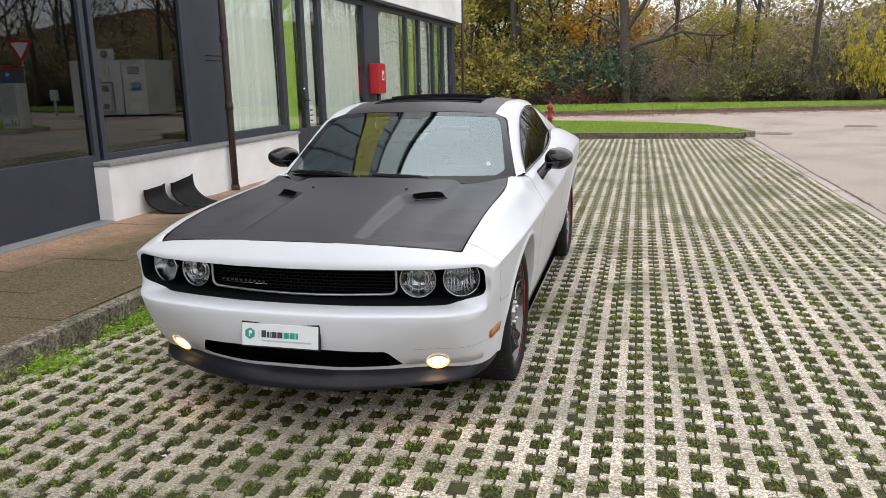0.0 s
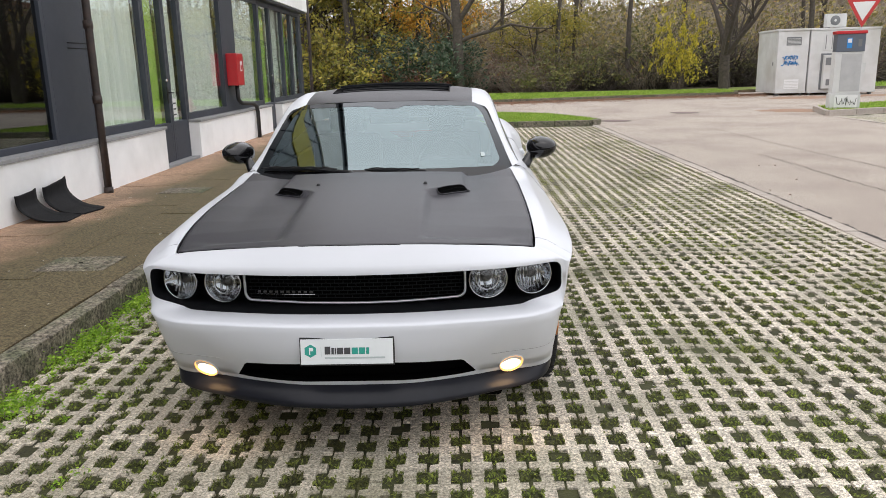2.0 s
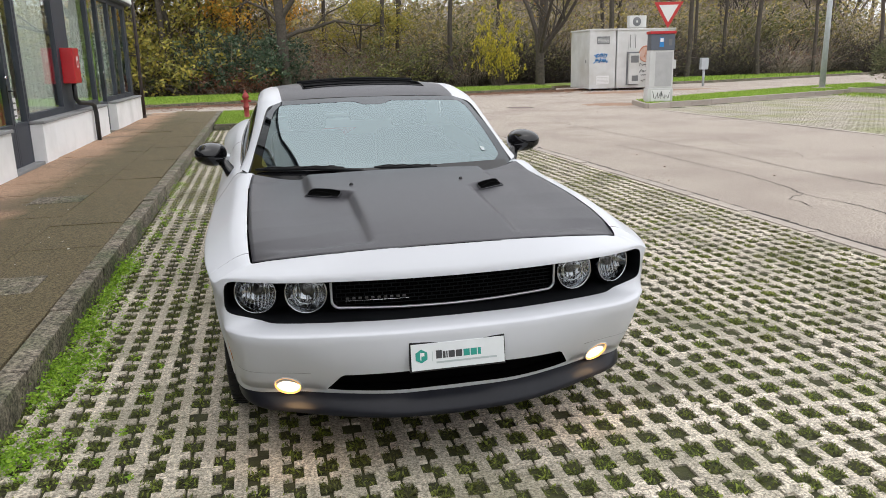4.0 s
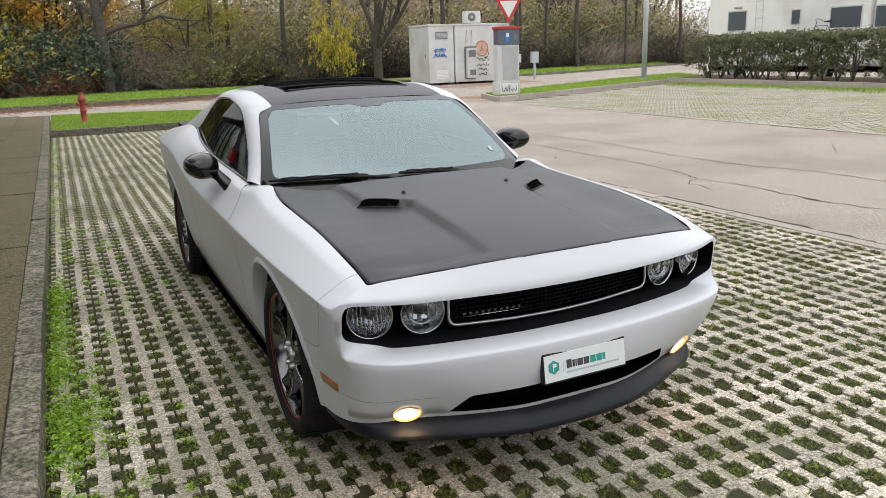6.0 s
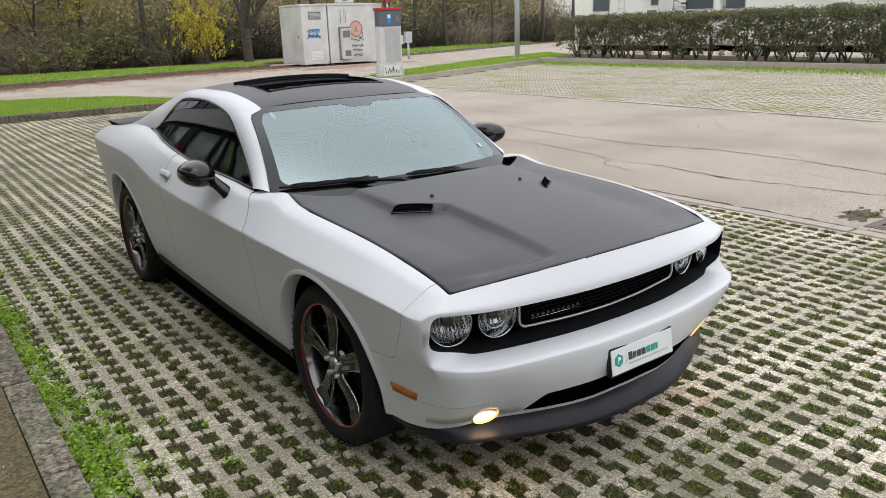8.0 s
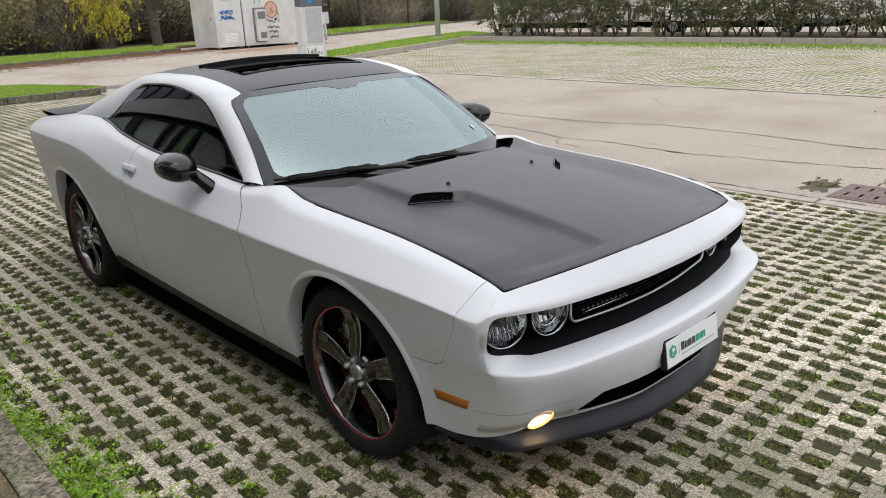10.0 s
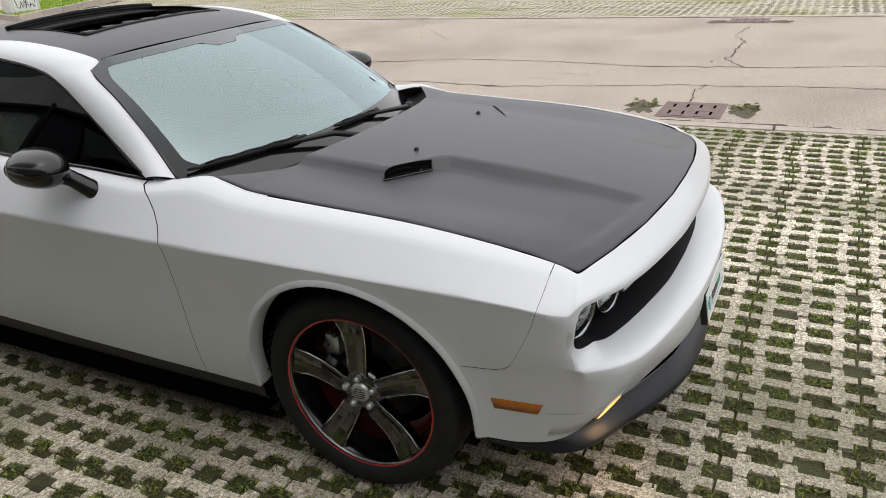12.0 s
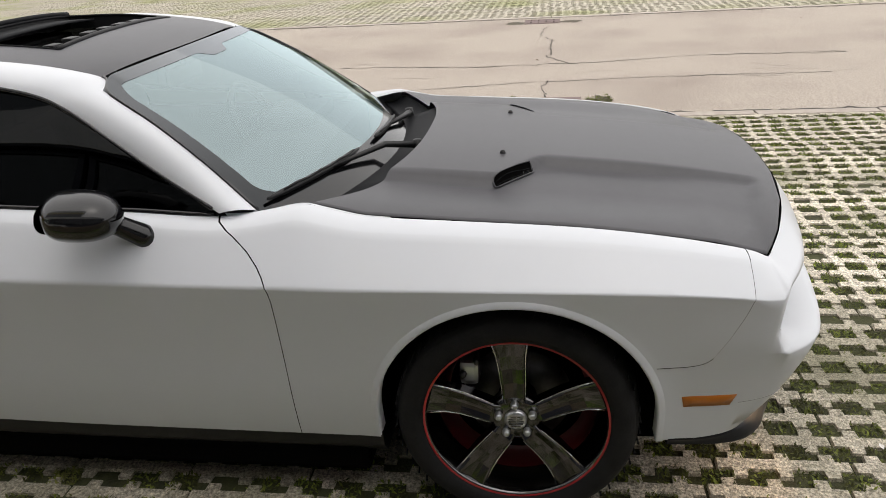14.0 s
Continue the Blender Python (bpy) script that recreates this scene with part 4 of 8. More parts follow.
UPPER = [
    (0.120, 0.000, 0.896), (0.125, 0.200, 0.894), (0.155, 0.430, 0.882), (0.205, 0.610, 0.863), (0.240, 0.695, 0.850), (0.264, 0.743, 0.840),
    (0.270, 0.748, 0.842), (0.280, 0.750, 0.847), (0.306, 0.753, 0.859), (0.400, 0.757, 0.882), (0.550, 0.760, 0.908), (0.800, 0.760, 0.936),
    (1.120, 0.760, 0.955), (1.380, 0.758, 0.971), (1.490, 0.752, 0.993), (1.555, 0.750, 1.008), (1.640, 0.765, 0.998), (1.780, 0.790, 0.985),
    (2.050, 0.808, 1.006), (2.460, 0.814, 1.022), (2.720, 0.815, 1.038), (2.950, 0.812, 1.062), (3.200, 0.800, 1.094), (3.420, 0.776, 1.132),
    (3.650, 0.762, 1.150), (3.900, 0.752, 1.142), (4.200, 0.745, 1.110), (4.600, 0.728, 1.072), (4.850, 0.705, 1.052), (4.960, 0.670, 1.042),
]
CREASE = [
    0.795, 0.795, 0.796, 0.798, 0.800, 0.799, 0.793, 0.780, 0.783, 0.799, 0.815, 0.823, 0.827, 0.830, 0.832, 0.834,
    0.836, 0.839, 0.845, 0.857, 0.870, 0.888, 0.938, 0.988, 1.008, 1.014, 1.011, 1.000, 0.985, 0.975,
]
ST = np.column_stack([np.array(WIDEST), np.array(UPPER), np.array(CREASE)])
TAU = np.concatenate([[0], np.cumsum(np.hypot(np.diff(ST[:, 0]), np.diff(ST[:, 1])))])


def st(col, t):
    return spline(TAU, ST[:, col], t)


_dense = np.linspace(0, TAU[-1], 4000)
_du = st(0, _dense)


def tau_at(u):
    return float(np.interp(u, _du, _dense))


FRONT_IN = ([0.20, 0.30, 0.325, 0.36, 0.42, 0.48, 0.53, 0.590, 0.602, 0.610, 0.617, 0.70, 0.80], [0.08, 0.030, 0.012, -0.008, -0.036, -0.056, -0.064, -0.068, -0.063, -0.010, 0.048, 0.0, 0.0])
CORNER_IN = ([0.20, 0.30, 0.34, 0.38, 0.42, 0.48, 0.53, 0.59, 0.603, 0.612, 0.625, 0.66, 0.80], [0.18, 0.116, 0.088, 0.056, 0.022, -0.024, -0.050, -0.069, -0.066, -0.040, -0.012, 0.0, 0.0])
SIDE_IN = ([0.20, 0.295, 0.36, 0.45, 0.60, 0.73, 0.822, 0.84, 0.95], [0.11, 0.078, 0.064, 0.050, 0.034, 0.017, 0.002, 0.0, 0.0])


# plan of the rounded bumper corner at three heights, at even steps along the outline
CORNER_K = [0, 2, 4, 6, 7, 8, 9, 10, 11, 12, 14, 16, 18]
CORNER_PLAN = {
    0.58: ([0.509, 0.602, 0.696, 0.780, 0.812, 0.838, 0.856, 0.867, 0.874, 0.880, 0.889, 0.898, 0.905], [0.040, 0.059, 0.086, 0.129, 0.160, 0.199, 0.242, 0.289, 0.335, 0.380, 0.468, 0.557, 0.648]),
    0.43: ([0.499, 0.586, 0.670, 0.740, 0.775, 0.803, 0.824, 0.840, 0.849, 0.855, 0.864, 0.872, 0.879], [0.106, 0.132, 0.158, 0.180, 0.200, 0.228, 0.268, 0.312, 0.350, 0.390, 0.472, 0.557, 0.648]),
    0.30: ([0.484, 0.565, 0.640, 0.705, 0.745, 0.780, 0.807, 0.825, 0.836, 0.843, 0.852, 0.857, 0.862], [0.200, 0.226, 0.249, 0.266, 0.282, 0.303, 0.330, 0.362, 0.395, 0.425, 0.490, 0.557, 0.648]),
}


def corner_point(tau, z):
    """The rounded corner of the bumper, curved through its plans at three heights."""
    k = (tau - 0.5) / (tau_at(0.6) - 0.5) * 17
    q = min(max(z, 0.27), 0.72)
    a, b, c = 0.58, 0.43, 0.30
    wa, wb, wc = (q - b) * (q - c) / ((a - b) * (a - c)), (q - a) * (q - c) / ((b - a) * (b - c)), (q - a) * (q - b) / ((c - a) * (c - b))
    return sum(w * np.array([float(spline(CORNER_K, CORNER_PLAN[h][i], k)) for i in (0, 1)]) for w, h in ((wa, a), (wb, b), (wc, c)))


def body_point(tau, z):
    """The skin at a place along the outline and a height."""
    e = 0.004
    u, v = float(st(0, tau)), float(st(1, tau))
    a, b = max(tau - e, 0), tau + e
    du, dv = float(st(0, b) - st(0, a)), float(st(1, b) - st(1, a))
    L = math.hypot(du, dv)
    nu, nv = -dv / L, du / L
    tu, tv, tz, zc = (float(st(k, tau)) for k in (2, 3, 4, 5))
    ws = float(ease(tau_at(0.165), tau_at(0.36), tau))
    wf = float(1 - ease(0.15, 0.78, tau))
    if z <= zc:
        ins = wf * float(np.interp(z, *FRONT_IN)) + (1 - wf) * (1 - ws) * float(np.interp(z, *CORNER_IN)) + ws * float(spline(*SIDE_IN, z - (zc - 0.83) * 0.5))
        ins += 0.080 * float(ease(0.15, 0.78, tau) * (1 - ease(0.70, 0.85, v)) * ease(0.606, 0.617, z) * (1 - ease(0.66, 0.72, z)))
        for ax in AXLES:
            arch_r, arch_z = ARCHES[ax]
            d = math.hypot(u - ax, max(z - arch_z, 0)) - arch_r
            if z > arch_z - 0.1 and 0 <= d + 1e-6 < 0.05:
                ins -= 0.003 * (1 - ease(0.0, 0.05, d))
        pv, pu = v - nv * ins, u - nu * ins
        side = float(ease(tau_at(0.225), tau_at(0.275), tau))
        zt = 0.575 + 0.025 * side
        wc = float(ease(0.50, 0.66, tau) * (1 - ease(tau_at(0.44), tau_at(0.60), tau)) * (1 - ease(zt, zt + 0.027 + 0.10 * side, z)))
        if wc > 0:
            cv, cu = corner_point(tau, z)
            pv, pu = pv + (cv - pv) * wc, pu + (cu - pu) * wc
        return Vector((pv, pu, z))
    f = (z - zc) / max(tz - zc, 1e-5)
    w = float(1 - ease(tau_at(0.16), tau_at(0.42), tau))
    g = (1 - w) * float(np.interp(f, [0, 0.85, 0.87, 0.96, 1], [0, 0.645, 0.675, 0.80, 1])) + w * float(np.interp(f, [0, 0.14, 0.24, 1], [0, 0.03, 0.10, 1]))
    rear = float(ease(tau_at(2.8), tau_at(3.4), tau))
    g = (1 - rear) * g + rear * (0.45 * f + 0.55 * (1 - math.sqrt(max(0.0, 1 - f * f))))
    return Vector((v + (tv - v) * g, u + (tu - u) * g, z))


SH_U = [0.0, 0.20, 0.335, 0.543, 1.372, 1.617, 2.2, 2.93, 3.45, 5.2]


def shift(u, z):
    """How far the panel joints lean from the upright at a height."""
    bump = float(np.interp(z, [0.50, 0.57, 0.60, 0.66, 0.75, 0.83, 0.90], [0.09, 0.105, 0.074, 0.038, 0.006, -0.016, -0.030]))
    door = 0.0 if z < 0.80 else 0.16 * ((z - 0.80) / 0.19) ** 1.7
    rear = -0.10 * max(0, z - 0.45)
    return float(np.interp(u, SH_U, [0, 0, bump, 0, 0, door, 0.02, rear, 0, 0]))


def zlow_at(u):
    return float(np.interp(u, [0.0, 0.1, 0.35, 0.545, 1.37, 2.3, 3.47, 4.33, 4.9, 5.2], [0.328, 0.318, 0.300, 0.302, 0.292, 0.300, 0.318, 0.31, 0.33, 0.36]))


def column(tau, zlow, rows_up=9, rows_dn=22, holes=True):
    """Points of one upright strip of the skin, from the upper edge down, with rows on the two front openings."""
    u = float(st(0, tau))
    v = float(st(1, tau))
    tz, zc = float(st(4, tau)), float(st(5, tau))
    zs = [tz + (zc - tz) * k for k in (0, 0.04, 0.13, 0.15, 0.26, 0.50, 0.72, 0.86, 0.955)]
    zt, zb, zt2, zb2 = hole_rows(v)
    low = min(max(zlow, 0.364), zc - 0.02) if zlow > 0.33 and u > 0.5 else 0.364
    k = float(ease(0.245, 0.34, u))
    span = zc - low
    stop = [a + (b - a) * k for a, b in zip((zt, zb, zt2, zb2), (zc - span * 0.03, zc - span * 0.35, zc - span * 0.80, low))]
    edge = (0.603 + 0.004 * float(ease(0.3, 0.75, v))) * (1 - k) + (stop[1] * 0.72 + stop[2] * 0.28) * k
    edge = min(edge, stop[1] - 0.012)
    stops = [(zc, 1), (stop[0], 2), (stop[1], 5), (edge + 0.003, 2), (edge - 0.009, 2), (stop[2], 7), (stop[3], 4), (min(zlow, stop[3]), 3)]
    zs.append(stops[0][0])
    for (za, _), (zb_, n) in zip(stops[:-1], stops[1:]):
        zs += [za + (zb_ - za) * (i + 1) / n for i in range(n)]
    pts = []
    for i, z in enumerate(zs):
        t2 = tau + shift(u, z) if u > 0.2 else tau
        if i < 9:
            f = (z - zc) / (tz - zc)
            z = float(st(5, t2)) + (float(st(4, t2)) - float(st(5, t2))) * f
        pts.append(body_point(t2, z))
    return pts


def hole_rows(v):
    """Upper and lower rims of the lamp-and-grille opening and of the lower intake."""
    k = min(v / 0.855, 1)
    close = max(0, 1 - max(0, (v - 0.790) / 0.066) ** 4) ** 0.25 if v < 0.856 else 0
    top, bot = 0.787 + 0.003 * k, 0.616 + 0.043 * float(ease(0.70, 0.856, v))
    mid = (top + bot) / 2 - 0.01
    zt, zb = mid + (top - mid) * close, mid + (bot - mid) * close
    k2 = min(v / 0.47, 1)
    close2 = 0 if v >= 0.505 else min(1.0, (0.505 - v) / 0.065)
    top2, bot2 = 0.446 - 0.024 * k2, 0.344 - 0.006 * k2
    m2 = bot2 + 0.006
    return zt, zb, m2 + (top2 - m2) * close2, m2 + (bot2 - m2) * close2


HOLE1 = range(9 + 2, 9 + 2 + 5)
HOLE2 = range(9 + 2 + 5 + 11, 9 + 2 + 5 + 11 + 4)


def skin_strip(name, cols, label=""):
    """Both sides of a stretch of the skin; cols is a list of (tau, zlow)."""
    P = [column(t, zl) for t, zl in cols]
    arch = [zl > 0.3641 for t, zl in cols]
    for side in (1, -1):
        Q = np.array([[tuple(p) for p in c] for c in P])
        am = list(arch)
        if side < 0:
            Q, am = mirrored(Q), am[::-1]
        put(name, grid_mesh(name, Q, skip=lambda i, j: j >= HOLE2[-1] + 1 and (am[i] or am[i + 1])), PAINT, car, label)


# front bumper: from the middle to the joint with the wing, both halves in one mesh
t_gap = tau_at(0.335)
vs = sorted(set(list(np.linspace(0, tau_at(0.10), 30)) + list(np.linspace(tau_at(0.10), t_gap, 40)) + list(np.linspace(tau_at(0.20), tau_at(0.250), 22))))
cols = [column(t, zlow_at(float(st(0, t)))) for t in vs]
left = [[(-p.x, p.y, p.z) for p in c] for c in cols[:0:-1]]
Q = np.array(left + [[tuple(p) for p in c] for c in cols])


def front_skip(i, j):
    if j in HOLE1:
        return max(abs(Q[i][j][0]), abs(Q[i + 1][j][0])) < 0.8565 and abs(Q[i][HOLE1[0]][2] - Q[i][HOLE1[-1] + 1][2]) + abs(Q[i + 1][HOLE1[0]][2] - Q[i + 1][HOLE1[-1] + 1][2]) > 0.004
    if j in HOLE2:
        return max(abs(Q[i][j][0]), abs(Q[i + 1][j][0])) < 0.56 and abs(Q[i][HOLE2[0]][2] - Q[i][HOLE2[-1] + 1][2]) + abs(Q[i + 1][HOLE2[0]][2] - Q[i + 1][HOLE2[-1] + 1][2]) > 0.004
    return False


bumper = put("front_bumper", grid_mesh("front_bumper", Q, skip=front_skip), PAINT, car, "white front bumper cover and nose")


# rims of the two openings turned inwards
def rim(name, rows, depth, material, parent, wide):
    loop = [Vector(Q[i][rows[0]]) for i in range(len(Q)) if abs(Q[i][rows[0]][0]) < wide and abs(Q[i][rows[0]][2] - Q[i][rows[-1] + 1][2]) > 0.002]
    loop += [Vector(Q[i][rows[-1] + 1]) for i in range(len(Q) - 1, -1, -1) if abs(Q[i][rows[0]][0]) < wide and abs(Q[i][rows[0]][2] - Q[i][rows[-1] + 1][2]) > 0.002]
    c = sum(loop, Vector()) / len(loop)
    verts, faces = [], []
    for p in loop:
        inn = Vector(((c.x - p.x) * 0.006, 0, (c.z - p.z) * 0.10))
        verts += [p, p + inn * 0.5 + Vector((0, 0.012, 0)), p + inn + Vector((0, depth, 0))]
    n = len(loop)
    for i in range(n):
        k = (i + 1) % n
        for s in range(2):
            faces.append((i * 3 + s, k * 3 + s, k * 3 + s + 1, i * 3 + s + 1))
    return put(name, mesh_from(name, verts, faces, True), material, parent)


rim("lamp_opening_rim", HOLE1, 0.195, MATBLK, bumper, 0.8565)
rim("intake_rim", HOLE2, 0.07, VOID, bumper, 0.56)
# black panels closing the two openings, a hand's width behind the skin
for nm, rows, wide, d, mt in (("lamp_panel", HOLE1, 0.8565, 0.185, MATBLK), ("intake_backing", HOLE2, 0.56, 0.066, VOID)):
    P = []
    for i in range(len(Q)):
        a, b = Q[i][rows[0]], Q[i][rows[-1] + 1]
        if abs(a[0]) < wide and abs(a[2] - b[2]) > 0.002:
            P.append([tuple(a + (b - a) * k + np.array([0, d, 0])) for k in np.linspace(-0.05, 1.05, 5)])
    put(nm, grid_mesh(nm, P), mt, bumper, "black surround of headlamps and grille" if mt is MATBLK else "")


# grille with its bright frame and mesh
def frame_loop(hw, z0, z1, r, n=6):
    pts = []
    for cx, cz, a0 in ((hw - r, z1 - r, 0), (-hw + r, z1 - r, 90), (-hw + r, z0 + r, 180), (hw - r, z0 + r, 270)):
        for i in range(n + 1):
            a = radians(a0 + 90 * i / n)
            pts.append((cx + r * math.cos(a), cz + r * math.sin(a)))
    return pts


def grille_u(x):
    return float(np.interp(abs(x), [0, 0.2, 0.45, 0.7], [0.176, 0.184, 0.212, 0.25]))


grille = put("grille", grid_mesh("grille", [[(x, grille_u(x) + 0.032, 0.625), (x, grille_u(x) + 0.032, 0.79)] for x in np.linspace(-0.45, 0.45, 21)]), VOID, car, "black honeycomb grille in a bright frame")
loop = frame_loop(0.456, 0.650, 0.780, 0.030)
loop = [(x, grille_u(x) + 0.006, z - 0.012 * (1 - (x / 0.45) ** 2) * (1 if z < 0.70 else 0)) for x, z in loop]
dense = []
for a, b in zip(loop, loop[1:] + loop[:1]):
    n = max(1, int((Vector(a) - Vector(b)).length / 0.04))
    for i in range(n):
        x, z = a[0] + (b[0] - a[0]) * i / n, a[2] + (b[2] - a[2]) * i / n
        zz = z if n == 1 else (0.650 - 0.012 * (1 - (x / 0.45) ** 2) if z < 0.70 else z)
        dense.append((x, grille_u(x) + 0.006, zz))
tube("grille_frame", dense + dense[:2], 0.0058, SILVER, grille, "bright silver grille frame", sides=8)
for k in range(8):
    z = 0.655 + k * 0.0155
    tube("mesh_bar", [(x, grille_u(x) + 0.024, z) for x in np.linspace(-0.445, 0.445, 15)], 0.0022, MATBLK, grille, sides=4)
V, F = [], []
for k in range(8):
    for i in range(26):
        x = -0.435 + i * 0.0355 + (0.0177 if k % 2 else 0)
        if abs(x) < 0.445:
            v, f = tube_data([(x, grille_u(x) + 0.023, 0.655 + k * 0.0155), (x, grille_u(x) + 0.023, 0.655 + (k + 1) * 0.0155)], 0.0022, 4)
            o = len(V)
            V += v
            F += [tuple(a + o for a in ff) for ff in f]
put("grille_mesh", mesh_from("grille_mesh", V, F), MATBLK, grille)["kind"] = "stuff"
# script badge kept as plain bright bars
for i in range(10):
    x = -0.402 + i * 0.0243
    box("badge_bar", x, grille_u(x) - 0.0, 0.681, x + 0.013, grille_u(x) + 0.006, 0.690, STEEL, grille, bevel=0.002)
tube("badge_line", [(-0.403, grille_u(-0.40), 0.6765), (-0.27, grille_u(-.27), 0.6765), (-0.160, grille_u(-.16), 0.6765)], 0.0018, CHROME, grille, sides=4)


# headlamps
def headlamp(x, u, z, r, outer):
    h = put("headlamp", mesh_from("headlamp", *lathe_data([(r * 0.22, 0.052), (r * 0.45, 0.048), (r * 0.70, 0.036), (r * 0.90, 0.014), (r * 0.97, 0.0), (r * 1.02, -0.006), (r * 1.05, 0.0), (r * 1.06, 0.03)], 36), True), LAMPCHROME, car, "round chrome headlamp behind a clear lens", pose(x, u, z, 0, 0, 90) @ pose(0, 0, 0, 0, 0, (18 if outer else 10) * (-1 if x < 0 else 1)))
    lathe("bulb_shield", [(0.0, 0.02), (r * 0.22, 0.024), (r * 0.30, 0.05), (r * 0.30, 0.075)], STEEL, h, steps=20)
    lathe("lens", [(0.0, -0.020), (r * 0.4, -0.017), (r * 0.75, -0.010), (r * 0.98, -0.002)], CLEARGLASS, h, steps=36).visible_shadow = False
    n = 9 if outer else 5
    for i in range(n):
        yy = -r * 0.72 + i * r * 1.44 / (n - 1)
        zz = math.sqrt(max(0.0, (0.80 * r) ** 2 - yy * yy))
        if zz > 0.01:
            tube("flute", [(0.018, yy, -zz), (0.036, yy, -zz * 0.45), (0.040, yy, 0), (0.036, yy, zz * 0.45), (0.018, yy, zz)], 0.0042, LAMPCHROME, h, sides=5)
    if not outer:
        lathe("inner_ring", [(r * 0.55, 0.02), (r * 0.60, 0.005), (r * 0.66, 0.02)], LAMPCHROME, h, steps=32)
    return h


for s in (-1, 1):
    headlamp(s * 0.742, 0.268, 0.722, 0.080, True)
    headlamp(s * 0.552, 0.232, 0.716, 0.079, False)


# fog lamps, lit
def fog(s):
    t = float(np.interp(0.642, [float(body_point(q, 0.350).x) for q in np.linspace(0.3, 1.0, 60)], np.linspace(0.3, 1.0, 60)))
    p = body_point(t, 0.357)
    d1, d2 = body_point(t + 0.05, 0.357) - body_point(t - 0.05, 0.357), body_point(t, 0.40) - body_point(t, 0.32)
    n = d1.cross(d2).normalized()
    n = -n if n.y > 0 else n
    x, u = s * (p.x + n.x * 0.006), p.y + n.y * 0.008
    face = Vector((s * n.x, n.y, n.z + 0.12)).to_track_quat('-X', 'Z').to_matrix().to_4x4()
    f = put("fog_lamp", mesh_from("fog_lamp", *lathe_data([(0.040, 0.030), (0.047, 0.004), (0.052, -0.002), (0.056, 0.001), (0.056, 0.03)], 32), True), PAINT, car, "lit round fog lamp", Matrix.Translation((x, u, 0.357)) @ face)
    lathe("reflector", [(0.0, 0.001), (0.024, 0.002), (0.0465, 0.005)], FOGGLOW, f, steps=28)
    lathe("glowing_rim", [(0.0465, 0.004), (0.050, -0.003), (0.0525, 0.0)], FOGRING, f, steps=28)
    return f


for s in (-1, 1):
    f = fog(s)
    ld = bpy.data.lights.new("fog_light", "SPOT")
    ld.energy, ld.color, ld.spot_size, ld.shadow_soft_size = 0.7, (1.0, 0.62, 0.30), radians(110), 0.05
    lo = new("fog_light", ld)
    lo.parent = f
    lo.matrix_basis = pose(-0.085, 0, 0.0, 0, 0, 0) @ pose(0, 0, 0, 0, -12, 0)

# black chin spoiler
ts = np.linspace(0, tau_at(0.52), 60)
edge = np.array([tuple(body_point(t, zlow_at(float(st(0, t))))) for t in ts])
edge = np.concatenate([edge[:0:-1] * np.array([-1, 1, 1]), edge])
for _ in range(4):
    edge[1:-1] = 0.25 * edge[:-2] + 0.5 * edge[1:-1] + 0.25 * edge[2:]
P = []
for i in range(1, len(edge) - 1):
    b = Vector(edge[i])
    e = Vector(edge[i + 1] - edge[i - 1])
    n = Vector((e.y, -e.x, 0)).normalized()
    va = abs(b.x)
    out = float(np.interp(va, [0, 0.2, 0.4, 0.6, 0.70, 0.77, 0.815, 0.86], [0.061, 0.058, 0.056, 0.050, 0.040, 0.020, 0.002, -0.008]))
    dz = float(np.interp(va, [0, 0.3, 0.5, 0.65, 0.74, 0.80, 0.83, 0.86], [0.244, 0.246, 0.247, 0.250, 0.256, 0.264, 0.270, 0.280])) - b.z
    P.append([tuple(b - n * 0.014 + Vector((0, 0, 0.010))), tuple(b + n * 0.003 + Vector((0, 0, 0.001))), tuple(b + n * (out * 0.45) + Vector((0, 0, dz * 0.28))), tuple(b + n * (out * 0.93) + Vector((0, 0, dz * 0.66))), tuple(b + n * out + Vector((0, 0, dz * 0.92))), tuple(b + n * (out * 0.95) + Vector((0, 0, dz))), tuple(b - n * 0.10 + Vector((0, 0, dz + 0.01)))])
put("chin_spoiler", grid_mesh("chin_spoiler", P), SATINBLK, car, "satin black chin spoiler")

# wings, doors, quarter panels
def arch_columns(ax):
    arch_r, arch_z = ARCHES[ax]
    return [(tau_at(ax - arch_r * math.cos(a)), arch_z + arch_r * math.sin(a)) for a in np.linspace(0, math.pi, 41)]


FRONT_R, REAR_R = ARCHES[AXLES[0]][0], ARCHES[AXLES[1]][0]


def run(u0, u1, n):
    return [(tau_at(u), zlow_at(u)) for u in np.linspace(u0, u1, n)]


G = 0.0012
skin_strip("front_wing", run(0.335 + G, AXLES[0] - FRONT_R, 8) + arch_columns(AXLES[0])[1:-1] + run(AXLES[0] + FRONT_R, 1.617 - G, 14), "white front wing")
skin_strip("door", run(1.617 + G, 2.93 - G, 36), "white door")
skin_strip("rear_wing", run(2.93 + G, AXLES[1] - REAR_R, 16) + arch_columns(AXLES[1])[1:-1] + run(AXLES[1] + REAR_R, 4.955, 20), "white rear quarter panel")
